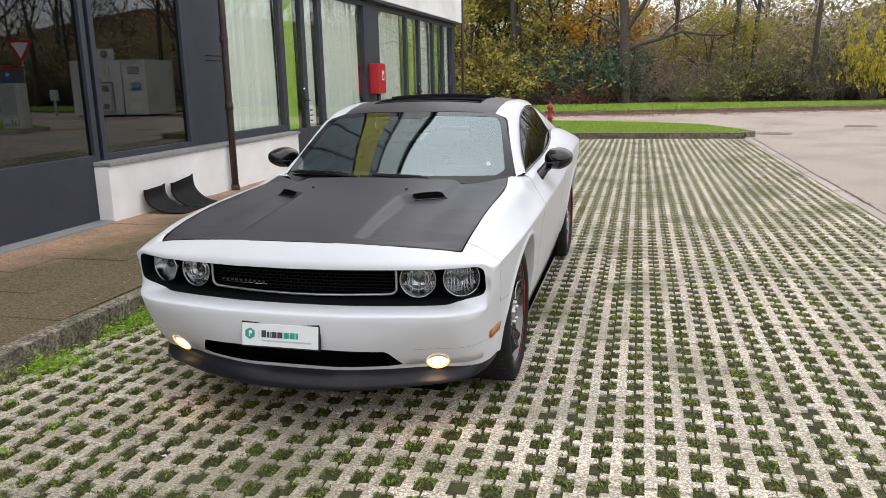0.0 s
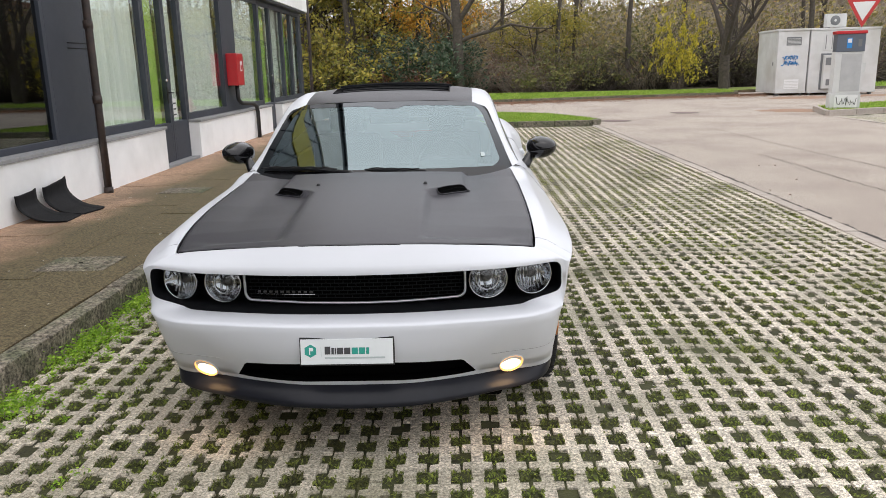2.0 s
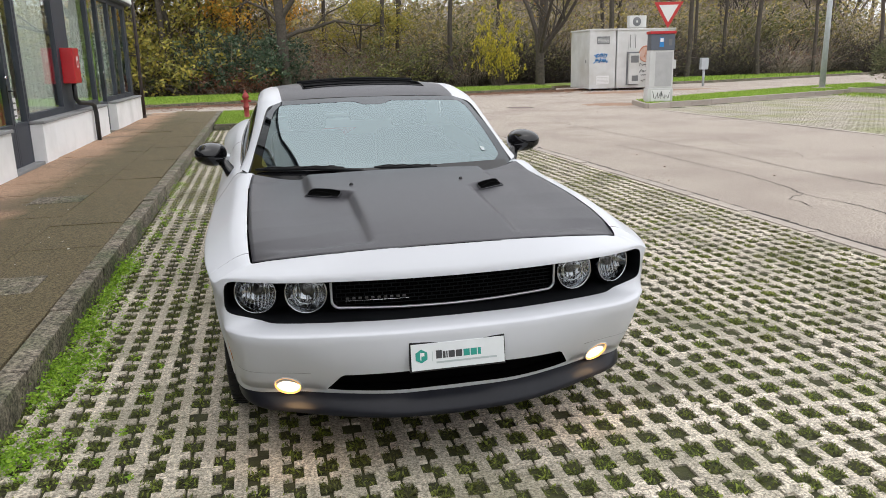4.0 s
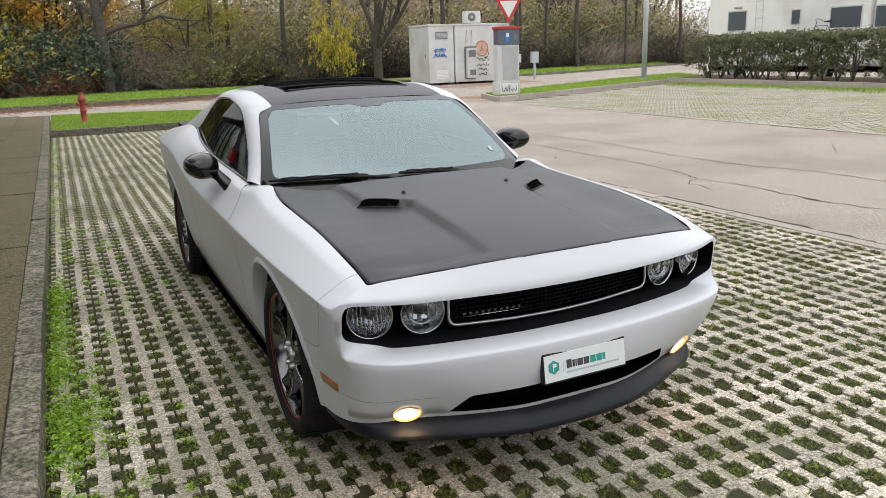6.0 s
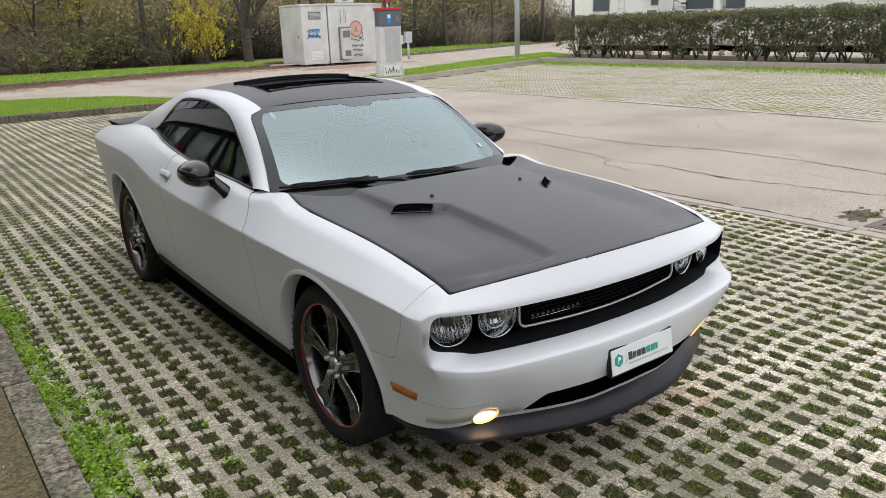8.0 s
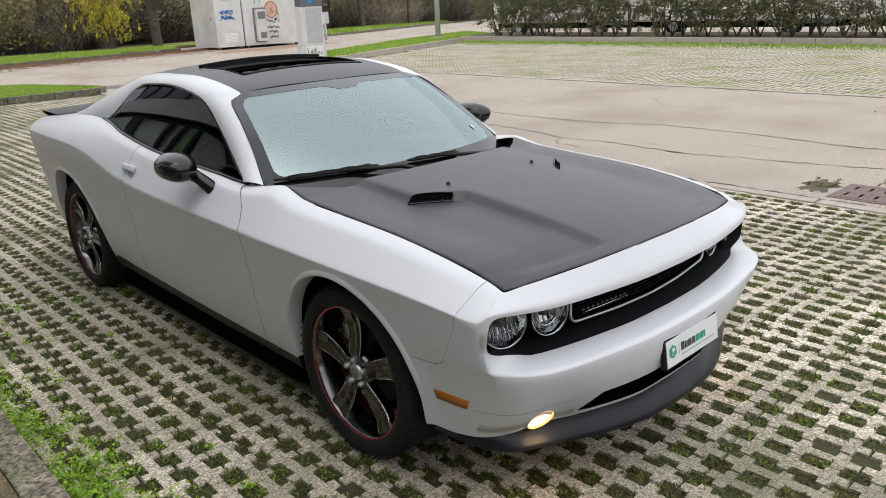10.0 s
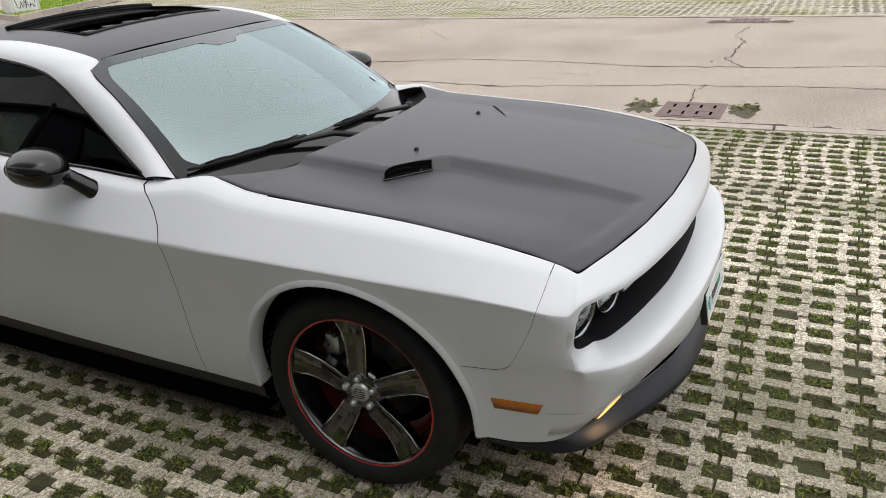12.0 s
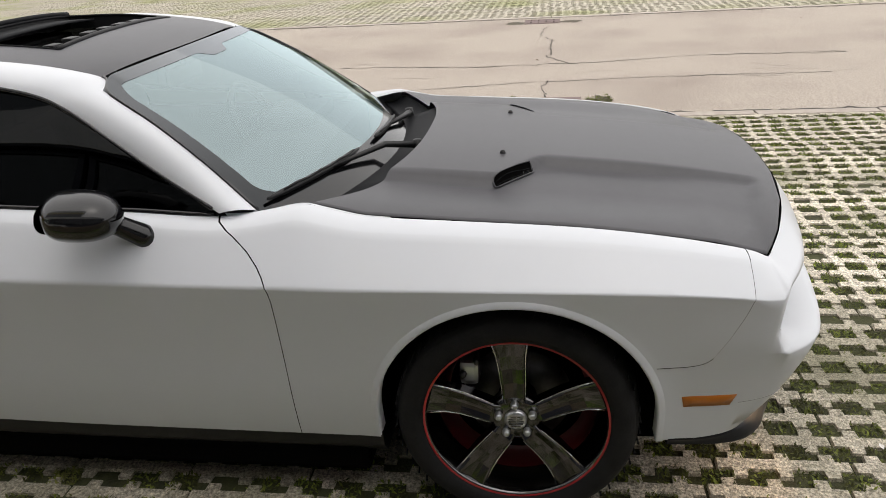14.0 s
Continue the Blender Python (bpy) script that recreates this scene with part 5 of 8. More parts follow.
# turned-out lips of the four wheel arches
for ax in AXLES:
    ARCH_R, ARCH_Z = ARCHES[ax]
    for s in (1, -1):
        P = []
        for a in [-2, -1] + list(np.linspace(0.0, math.pi, 51)) + [11, 12]:
            row = []
            for r, off in ((ARCH_R + 0.024, -0.001), (ARCH_R + 0.019, 0.002), (ARCH_R + 0.006, 0.0065), (ARCH_R + 0.001, 0.0068), (ARCH_R - 0.002, 0.003), (ARCH_R - 0.002, -0.06)):
                u, z = ax - r * math.cos(a), ARCH_Z + r * math.sin(a)
                if a < 0 or a > 10:
                    u, z = ax + (r if a > 10 else -r), (0.33 if a in (-1, 11) else 0.298)
                t = tau_at(u)
                p = body_point(t, z)
                k = 1 - 0.85 * float(ease(1.15, 1.52, min(abs(a - math.pi / 2), 1.6)))
                row.append((s * (p.x + off * (k if off > 0 else 1)), p.y, z))
            P.append(row)
        put("arch_lip", grid_mesh("arch_lip", P if s > 0 else P[::-1]), PAINT, car)
# dark seal behind the joints
for u in (0.335, 1.617, 2.93):
    for s in (1, -1):
        z0 = 0.60 if u < 1 else zlow_at(u)
        pts = [((p.x - (0.0024 if u < 1 else 0.0026)) * s, p.y, p.z) for p in column(tau_at(u), zlow_at(u)) if p.z > z0 - 0.004]
        tube("panel_joint", pts, 0.0011 if u < 1 else 0.0030, VOID, car, sides=5)
# joint between bumper and wing, running back to the wheel arch
for s in (1, -1):
    pts = []
    t = tau_at(0.335)
    u0 = float(st(0, t + shift(0.335, 0.60)))
    for u, z in [(u0, 0.600), (u0 + 0.013, 0.589), (u0 + 0.030, 0.580), (u0 + 0.050, 0.575)] + [(u, 0.573) for u in np.linspace(u0 + 0.075, 0.562, 5)]:
        p = body_point(tau_at(u), z)
        pts.append((p.x * s, p.y, p.z))
    tube("panel_joint", pts, 0.0010, BLACKPL, car, sides=5)
    P = []
    for z in np.linspace(zlow_at(0.4) - 0.002, 0.572, 8):
        P.append([tuple((lambda p: (s * (p.x - 0.0012), p.y, z))(body_point(t + shift(0.335, z) + d, z))) for d in (-0.012, 0.0, 0.012)])
    put("bumper_edge", grid_mesh("bumper_edge", P), PAINT, car)
    seam = []
    for tau in np.linspace(tau_at(0.30), 0.56, 26):
        p = body_point(tau, 0.430)
        seam.append((p.x * s, p.y - 0.0004, p.z))
    tube("bumper_seam", seam, 0.0011, SHADEGREY, car, sides=4)
    # side marker lamps
    P = []
    for k in np.linspace(0, 1, 6):
        row = []
        for z in (0.463, 0.444, 0.425):
            lean = (0.463 - z) * (0.45 if k > 0.5 else 0.25)
            p = body_point(tau_at(0.318 + lean + (0.482 - 0.318 - 1.6 * lean) * k), z)
            row.append((s * (p.x + 0.0015), p.y, z))
        P.append(row)
    ob = put("side_marker", grid_mesh("side_marker", P), AMBER, car, "amber side marker lamp")
    ob.modifiers.new("thickness", "SOLIDIFY").thickness = 0.006
    P = []
    for u in np.linspace(4.50, 4.64, 5):
        P.append([tuple(Vector((s * (body_point(tau_at(u), z).x + 0.004), body_point(tau_at(u), z).y, z))) for z in (0.70, 0.68, 0.66)])
    put("rear_marker", grid_mesh("rear_marker", P), REDLENS, car, "red side marker lamp")
    # arch lining, sill and underbody; the lining's shade is put into its black
    for ax in AXLES:
        ARCH_R, ARCH_Z = ARCHES[ax]
        P = []
        for a in np.linspace(-0.15, math.pi + 0.15, 30):
            uu, zz = ax - (ARCH_R + 0.004) * math.cos(a), ARCH_Z + (ARCH_R + 0.004) * math.sin(a)
            edge = body_point(tau_at(uu), max(zz, 0.30)).x
            P.append([(s * (edge - 0.030), uu, zz), (s * (edge - 0.05), uu, zz + 0.0), (s * 0.55, uu, zz)])
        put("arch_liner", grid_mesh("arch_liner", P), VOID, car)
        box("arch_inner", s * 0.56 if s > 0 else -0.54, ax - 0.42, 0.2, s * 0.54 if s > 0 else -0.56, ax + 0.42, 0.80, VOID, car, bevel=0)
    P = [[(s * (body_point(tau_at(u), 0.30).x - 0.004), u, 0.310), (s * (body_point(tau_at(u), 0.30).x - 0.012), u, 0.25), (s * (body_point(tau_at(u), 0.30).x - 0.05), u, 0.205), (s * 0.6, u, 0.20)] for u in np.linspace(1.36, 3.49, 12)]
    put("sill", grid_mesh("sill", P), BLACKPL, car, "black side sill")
# near-black underbody boxes, hung low to deepen the shade on the ground
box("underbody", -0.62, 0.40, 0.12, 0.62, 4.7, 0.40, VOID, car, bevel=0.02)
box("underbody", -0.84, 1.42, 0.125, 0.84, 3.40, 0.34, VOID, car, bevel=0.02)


# bonnet
def bonnet_z(u, v):
    a = abs(v)
    ze = float(np.interp(u, [0.12, 0.266, 0.4, 0.55, 0.8, 1.12, 1.38, 1.5, 1.6], [0.827, 0.840, 0.882, 0.908, 0.936, 0.955, 0.971, 0.995, 1.010]))
    zm = float(spline([0.10, 0.25, 0.5, 0.8, 1.0, 1.3, 1.6], [0.893, 0.922, 0.957, 0.988, 1.005, 1.027, 1.036], u))
    k = min(a / 0.757, 1)
    z = ze + (zm - ze) * (1 - k**2.3)
    p = 0.275 + 0.18 * float(ease(0.86, 1.04, u))
    nose = u - float(np.interp(a, [0, 0.2, 0.43, 0.61, 0.745], [0.120, 0.125, 0.155, 0.205, 0.266]))
    depth = (0.015 * float(ease(0.045, 0.10, nose)) + 0.015 * float(ease(0.1, 0.5, nose))) * (1 - 0.25 * float(ease(1.05, 1.45, u)))
    z -= depth * float(ease(p, p + 0.036, a)) * (1 - float(ease(0.50, 0.75, a)))
    return z


def bonnet_edge(f, nu):
    """Front and rear rims of the bonnet at a share of its half width."""
    uf = float(np.interp(f * 0.745, [0, 0.2, 0.43, 0.61, 0.695, 0.745], [0.120, 0.125, 0.155, 0.205, 0.240, 0.266]))
    ur = 1.290 + 0.246 * f**2.6
    return uf, ur


P = []
NB, MB = 110, 90
for i in range(NB + 1):
    s = i / NB
    row = []
    for j in range(MB + 1):
        f = -1 + 2 * j / MB
        uf, ur = bonnet_edge(abs(f), s)
        u = uf + (ur - uf) * s
        ve = float(np.interp(u, [0.12, 0.266, 0.4, 0.55, 0.8, 1.12, 1.38, 1.5, 1.56], [0.742, 0.744, 0.752, 0.757, 0.757, 0.757, 0.753, 0.742, 0.737]))
        v = f * (ve - 0.003)
        z = bonnet_z(u, v)
        row.append((v, u + (0.003 if i == 0 else 0), z + 0.001))
    P.append(row)
rimdrop = [[(p[0], p[1], p[2] - 0.02) for p in P[0]]]
Pb = rimdrop + P
Pb = [[(r[0][0], r[0][1], r[0][2] - 0.02)] + list(r) + [(r[-1][0], r[-1][1], r[-1][2] - 0.02)] for r in Pb]
hood = put("bonnet", grid_mesh("bonnet", Pb), WRAP, car, "charcoal satin wrapped bonnet with two intakes")
# dark joint round the bonnet
pts = [(P[0][j][0], P[0][j][1] - 0.003, P[0][j][2] - 0.0035) for j in range(MB + 1)]
tube("bonnet_joint", pts, 0.0018, VOID, hood, sides=5)
for j in (0, MB):
    pts = [(P[i][j][0] * 1.003, P[i][j][1], P[i][j][2] - 0.0035) for i in range(0, NB + 1, 3)]
    tube("bonnet_joint", pts, 0.0022, VOID, hood, sides=5)
# bonnet intakes: lip and slats round a black patch painting the slot's shade
for s in (-1, 1):
    cu, cv = 0.968, 0.413
    al = Vector((0.150, 0.118)).normalized()
    ac2 = Vector((-al.y, al.x))

    def slot(a, b, lift):
        q = Vector((cv, cu)) + al * (a - b * 0.5) + ac2 * b
        return (s * q.x, q.y, bonnet_z(q.y, q.x) + lift)

    sc = put("intake", grid_mesh("intake", [[slot(a, b, 0.0058) for b in np.linspace(-0.012, 0.012, 7)] for a in np.linspace(-0.088, 0.088, 15)]), VOID, hood, "bonnet intake slot, its shaded depth painted as a black patch")
    tube("intake_lip", [slot(a, b, 0.0050) for a, b in [(k, 0.0135) for k in np.linspace(-0.086, 0.086, 12)] + [(0.092, 0.008), (0.092, -0.008)] + [(k, -0.0135) for k in np.linspace(0.086, -0.086, 12)] + [(-0.092, -0.008), (-0.092, 0.008), (-0.086, 0.0135)]], 0.0024, WRAP, sc, sides=6)
    for b in (-0.005, 0.003):
        tube("intake_slat", [slot(a, b, 0.0062) for a in np.linspace(-0.084, 0.084, 10)], 0.0008, MATBLK, sc, sides=4)
    nz = put("washer_nozzle", mesh_from("washer_nozzle", *lathe_data([(0.0, 0.012), (0.006, 0.011), (0.009, 0.005), (0.011, 0.0)], 12, "z"), True), BLACKPL, hood, "", pose(s * 0.271, 1.010, bonnet_z(1.01, 0.271)))

# cowl, windscreen, roof and pillars
def screen_pt(f, g):
    """Windscreen: f across (-1..1), g from base to top."""
    a = abs(f)
    base = Vector((0.757 * f, 1.490 + 0.200 * a**2, 1.003 - 0.013 * a**2))
    top = Vector((0.620 * f, 2.143 + 0.056 * a**2 - 0.032 * float(ease(0.86, 1.0, a)), 1.364 - 0.018 * a**2 - 0.026 * float(ease(0.84, 1.0, a))))
    p = base.lerp(top, g)
    b = 0.020 * math.sin(math.pi * g)
    return p + Vector((0, -b * 0.55, b * 0.8))


screen = put("windscreen", grid_mesh("windscreen", [[tuple(screen_pt(f, g)) for g in np.linspace(-0.18, 1, 20)] for f in np.linspace(-1, 1, 41)]), WINDSHIELD, car, "large raked windscreen reflecting the pale sky")
screen.visible_shadow = False


def frit_strip(pairs):
    P = []
    for (f0, g0), (f1, g1) in pairs:
        a, b = screen_pt(f0, g0), screen_pt(f1, g1)
        up = Vector((0, -0.0006, 0.0008))
        P.append([tuple(a + up), tuple(a.lerp(b, 0.5) + up), tuple(b + up)])
    return P


fs = np.linspace(-1, 1, 41)
FRIT = glass_mat("black_frit_glass", (0.012, 0.012, 0.014), (0.64, 0.67, 0.70), 0.015, 2.3)
for s in (-1, 1):
    put("frit_side", grid_mesh("frit_side", frit_strip([((s * 1.0, g), (s * (0.928 - 0.10 * (1 - float(ease(-0.02, 0.16, g))) ** 2 - 0.05 * float(ease(0.80, 0.96, g)) ** 2), g)) for g in np.linspace(-0.18, 1, 70)])), FRIT, screen)
put("frit_top", grid_mesh("frit_top", frit_strip([((f * 0.95, 1.0), (f * 0.95, 0.925 - 0.055 * float(ease(-0.20, -0.08, f) * (1 - ease(0.08, 0.20, f))))) for f in np.linspace(-1, 1, 81)])), FRIT, screen)
put("frit_base", grid_mesh("frit_base", frit_strip([((f * 0.95, -0.18), (f * 0.95, 0.02)) for f in fs])), BLACKGLOSS, screen)
sticker = put("sticker", grid_mesh("sticker", [[tuple(screen_pt(0.80 + 0.016 * a, 0.17 + 0.026 * b) + Vector((0, -0.002, 0.003))) for b in (-1, 0, 1)] for a in (-1, 0, 1)]), PRINTPALE, screen)
# scuttle under the wipers
P = []
for f in fs:
    _, ur = bonnet_edge(abs(f), 1)
    b = screen_pt(f, -0.13)
    a = Vector((0.736 * f, ur - 0.015, bonnet_z(ur, 0.735 * f) - 0.022))
    P.append([tuple(a), tuple(a.lerp(b, 0.5) - Vector((0, 0, 0.010))), tuple(b + Vector((0, 0.004, 0.002)))])
put("scuttle", grid_mesh("scuttle", P), MATBLK, car, "black plastic scuttle")
# small white shoulders between bonnet, screen and wing
for s in (1, -1):
    P = []
    for u in np.linspace(1.30, 1.80, 24):
        t = tau_at(u)
        e = Vector((float(st(3, t)), u, float(st(4, t))))
        ve = float(np.interp(u, [1.30, 1.38, 1.45, 1.50, 1.536, 1.60, 1.70, 1.80], [0.754, 0.750, 0.743, 0.738, 0.730, 0.722, 0.728, 0.735]))
        zi = bonnet_z(min(u, 1.536), ve) - 0.004 - 0.026 * float(ease(1.536, 1.70, u))
        i = Vector((ve, u, zi))
        P.append([tuple(Vector((s * e.x, e.y, e.z)).lerp(Vector((s * i.x, i.y, i.z)), q) + Vector((0, 0, 0.003 * math.sin(math.pi * q)))) for q in (0, 0.2, 0.4, 0.6, 0.8, 1)])
    put("wing_shoulder", grid_mesh("wing_shoulder", P), PAINT, car)

# roof rail loft: inner line (roof or glass edge) and outer line (window edge or waist)
RA = [(1.690, 0.759, 0.990), (1.845, 0.707, 1.113), (2.004, 0.664, 1.226), (2.150, 0.624, 1.312), (2.208, 0.540, 1.345), (2.42, 0.543, 1.391), (2.70, 0.548, 1.416), (3.00, 0.551, 1.416), (3.25, 0.556, 1.398), (3.50, 0.570, 1.346), (3.78, 0.592, 1.255), (4.05, 0.612, 1.140)]
RB = [(1.785, 0.806, 1.000), (1.960, 0.753, 1.090), (2.12, 0.718, 1.194), (2.245, 0.697, 1.278), (2.33, 0.687, 1.318), (2.48, 0.677, 1.350), (2.75, 0.670, 1.374), (3.02, 0.668, 1.364), (3.20, 0.672, 1.322), (3.52, 0.752, 1.138), (3.78, 0.757, 1.146), (4.05, 0.748, 1.134)]
RA, RB = np.array(RA), np.array(RB)
kk = np.arange(len(RA))


def rail_pt(k, f):
    a = Vector([float(spline(kk, RA[:, i], k)) for i in (1, 0, 2)])
    b = Vector([float(spline(kk, RB[:, i], k)) for i in (1, 0, 2)])
    p = a.lerp(b, f)
    w = (a - b).length
    out = Vector((0.75, -0.12, 0.62)).normalized()
    return p + out * (0.16 * w * math.sin(math.pi * f) ** 0.8)


for s in (1, -1):
    P = []
    for k in np.linspace(0, len(RA) - 1, 70):
        P.append([(s * q.x, q.y, q.z) for q in (rail_pt(k, f) for f in np.linspace(0, 1, 9))])
    put("roof_rail", grid_mesh("roof_rail", P), PAINT, car, "white pillar and roof rail")
    # side glass between waist and rail
    P = []
    for k in np.linspace(0.0, 9.0, 66):
        b = Vector([float(spline(kk, RB[:, i], k)) for i in (1, 0, 2)])
        ub = float(np.interp(k, [0, 9], [1.765, 3.52]))
        t = tau_at(ub)
        c = Vector((float(st(3, t)) - 0.012, ub, float(st(4, t)) - 0.01))
        col = []
        for g in np.linspace(0, 1, 9):
            q = c.lerp(b - Vector((0.010, 0, 0)), g) + Vector((0.020 * math.sin(math.pi * g), 0, 0))
            col.append((s * q.x, q.y, q.z))
        P.append(col)
    # one even curve for the whole pane
    A = np.array([q for col in P for q in col])
    B = np.column_stack([np.ones(len(A)), A[:, 1], A[:, 1] ** 2, A[:, 2], A[:, 2] ** 2])
    even = B @ np.linalg.lstsq(B, A[:, 0], rcond=None)[0]
    A[:, 0] = A[:, 0] * 0.15 + (even - s * 0.004) * 0.85
    P = A.reshape(len(P), 9, 3)
    gl = put("side_window", grid_mesh("side_window", P), DARKGLASS, car, "tinted side window")
    pts = [(s * (rail_pt(k, 1).x - 0.002), rail_pt(k, 1).y, rail_pt(k, 1).z) for k in np.linspace(0.12, 9, 56)]
    tube("window_seal", pts, 0.0075, BLACKGLOSS, gl, sides=6)
    pts = []
    for u in np.linspace(1.81, 3.52, 48):
        t = tau_at(u)
        pts.append((s * (float(st(3, t)) - 0.008), u, float(st(4, t)) + 0.003))
    tube("waist_seal", pts, 0.009, BLACKGLOSS, gl, sides=6)
    tube("waist_trim", [(p[0] + s * 0.007, p[1], p[2] - 0.006) for p in pts], 0.0035, SILVER, gl, sides=5)
    tube("screen_seal", [(s * (rail_pt(k, 0).x - 0.003), rail_pt(k, 0).y, rail_pt(k, 0).z + 0.001) for k in np.linspace(0, 4, 26)], 0.0055, BLACKGLOSS, car, sides=6)

# roof with its sunroof opening
SU = (2.38, 2.88, 0.40)


def roof_pt(f, u):
    ve, ze = float(spline(RA[:, 0], RA[:, 1], u)), float(spline(RA[:, 0], RA[:, 2], u))
    u2 = u - 0.056 * (1 - abs(f) ** 2.2) * float(1 - ease(2.208, 2.5, u))
    zm2 = float(spline([2.15, 2.25, 2.4, 2.7, 3.0, 3.2, 3.45], [1.366, 1.394, 1.424, 1.449, 1.450, 1.438, 1.385], u2))
    return Vector((f * ve, u2, ze + (zm2 - ze) * (1 - abs(f) ** 2.4)))


us = sorted(set(list(np.linspace(2.208, SU[0] + 0.05, 10)) + list(np.linspace(SU[0] + 0.05, SU[1], 14)) + list(np.linspace(SU[1], 3.42, 12))))
ff = sorted(set(list(np.linspace(-1, -0.72, 7)) + list(np.linspace(-0.72, 0.72, 25)) + list(np.linspace(0.72, 1, 7))))
P = [[tuple(roof_pt(f, u)) for f in ff] for u in us]


def hole(i, j):
    return us[i] >= SU[0] + 0.049 and us[i + 1] <= SU[1] + 0.001 and ff[j] >= -0.721 and ff[j + 1] <= 0.721


roof = put("roof", grid_mesh("roof", P, skip=hole), WRAP, car, "charcoal wrapped roof with an open sunroof")
h0, h1 = SU[0] + 0.05, SU[1]
ring = [roof_pt(f, h0) for f in np.linspace(-0.72, 0.72, 20)] + [roof_pt(0.72, u) for u in np.linspace(h0, h1, 10)[1:]] + [roof_pt(f, h1) for f in np.linspace(0.72, -0.72, 20)[1:]] + [roof_pt(-0.72, u) for u in np.linspace(h1, h0, 10)[1:-1]]
V, F = [], []
for p in ring:
    V += [p, p - Vector((0, 0, 0.05))]
for i in range(len(ring)):
    k = (i + 1) % len(ring)
    F.append((2 * i, 2 * k, 2 * k + 1, 2 * i + 1))
put("sunroof_frame", mesh_from("sunroof_frame", V, F), BLACKPL, roof, "black sunroof frame")
tube("sunroof_seal", [p - Vector((0, 0, 0.001)) for p in ring] + [ring[0] - Vector((0, 0, 0.001))], 0.0055, MATBLK, roof, sides=6)
# panel slid back under the roof, its front rim showing
P = [[tuple(roof_pt(f * 0.70, u) + Vector((0, 0, -0.022))) for f in np.linspace(-1, 1, 17)] for u in np.linspace(2.76, 3.0, 6)]
ob = put("sunroof_panel", grid_mesh("sunroof_panel", P), MATBLK, roof, "dark glass sunroof panel slid back")
ob.modifiers.new("thickness", "SOLIDIFY").thickness = 0.008
tube("rear_rim", [roof_pt(f, h1 + 0.01) + Vector((0, 0, 0.010 - 0.004 * abs(f))) for f in np.linspace(-0.74, 0.74, 24)], 0.011, MATBLK, roof, sides=6)
dfl = [roof_pt(f, h0 + 0.012) for f in np.linspace(-0.70, 0.70, 20)]
tube("deflector", [p - Vector((0, 0.0, 0.001)) for p in dfl], 0.008, BLACKPL, roof, sides=6)
for f in np.linspace(-0.6, 0.6, 7):
    p = roof_pt(f, h0 + 0.06)
    box("deflector_tab", p.x - 0.03, p.y - 0.02, p.z - 0.03, p.x + 0.03, p.y + 0.02, p.z - 0.004, BLACKPL, roof)
box("sun_blind", -0.42, 2.40, 1.30, 0.42, 2.90, 1.31, VOID, roof)
# rear screen, boot lid, tail
P = []
for f in np.linspace(-1, 1, 21):
    a, b = roof_pt(f, 3.42), Vector((0.612 * f, 4.05 + 0.05 * (1 - f * f), 1.136 + 0.012 * (1 - f * f)))
    P.append([tuple(a.lerp(b, g) + Vector((0, 0, 0.03 * math.sin(math.pi * g)))) for g in np.linspace(0, 1, 9)])
put("rear_screen", grid_mesh("rear_screen", P), BLACKGLOSS, car, "dark rear window")
P = []
for u in np.linspace(3.98, 4.95, 16):
    t = tau_at(u)
    ve, ze = float(st(3, t)), float(st(4, t))
    P.append([(f * ve, u, ze + 0.014 * (1 - f * f) - (0.002 if u < 3.9 else 0)) for f in np.linspace(-1, 1, 19)])
put("boot_lid", grid_mesh("boot_lid", P), PAINT, car, "white boot lid")
P = []
for f in np.linspace(-1, 1, 19):
    ve = 0.70 - 0.0 * abs(f)
    P.append([(f * ve, 4.62, 1.078 + 0.012 * (1 - f * f)), (f * ve, 4.76, 1.082 + 0.012 * (1 - f * f)), (f * ve, 4.95, 1.086 + 0.012 * (1 - f * f)), (f * ve, 4.955, 1.076 + 0.010 * (1 - f * f)), (f * ve, 4.80, 1.050)])
put("boot_spoiler", grid_mesh("boot_spoiler", P), BLACKPL, car, "low black boot spoiler")
P = []
t = tau_at(4.955)
for f in np.linspace(-1, 1, 15):
    col = []
    for z in np.linspace(float(st(4, t)), 0.36, 8):
        p = body_point(t, z)
        col.append((p.x * f, p.y + 0.05 * (1 - f * f), z))
    P.append(col)
put("rear_bumper", grid_mesh("rear_bumper", P), PAINT, car)
box("tail_lamp", -0.74, 5.0, 0.80, 0.74, 5.03, 0.95, REDLENS, car)


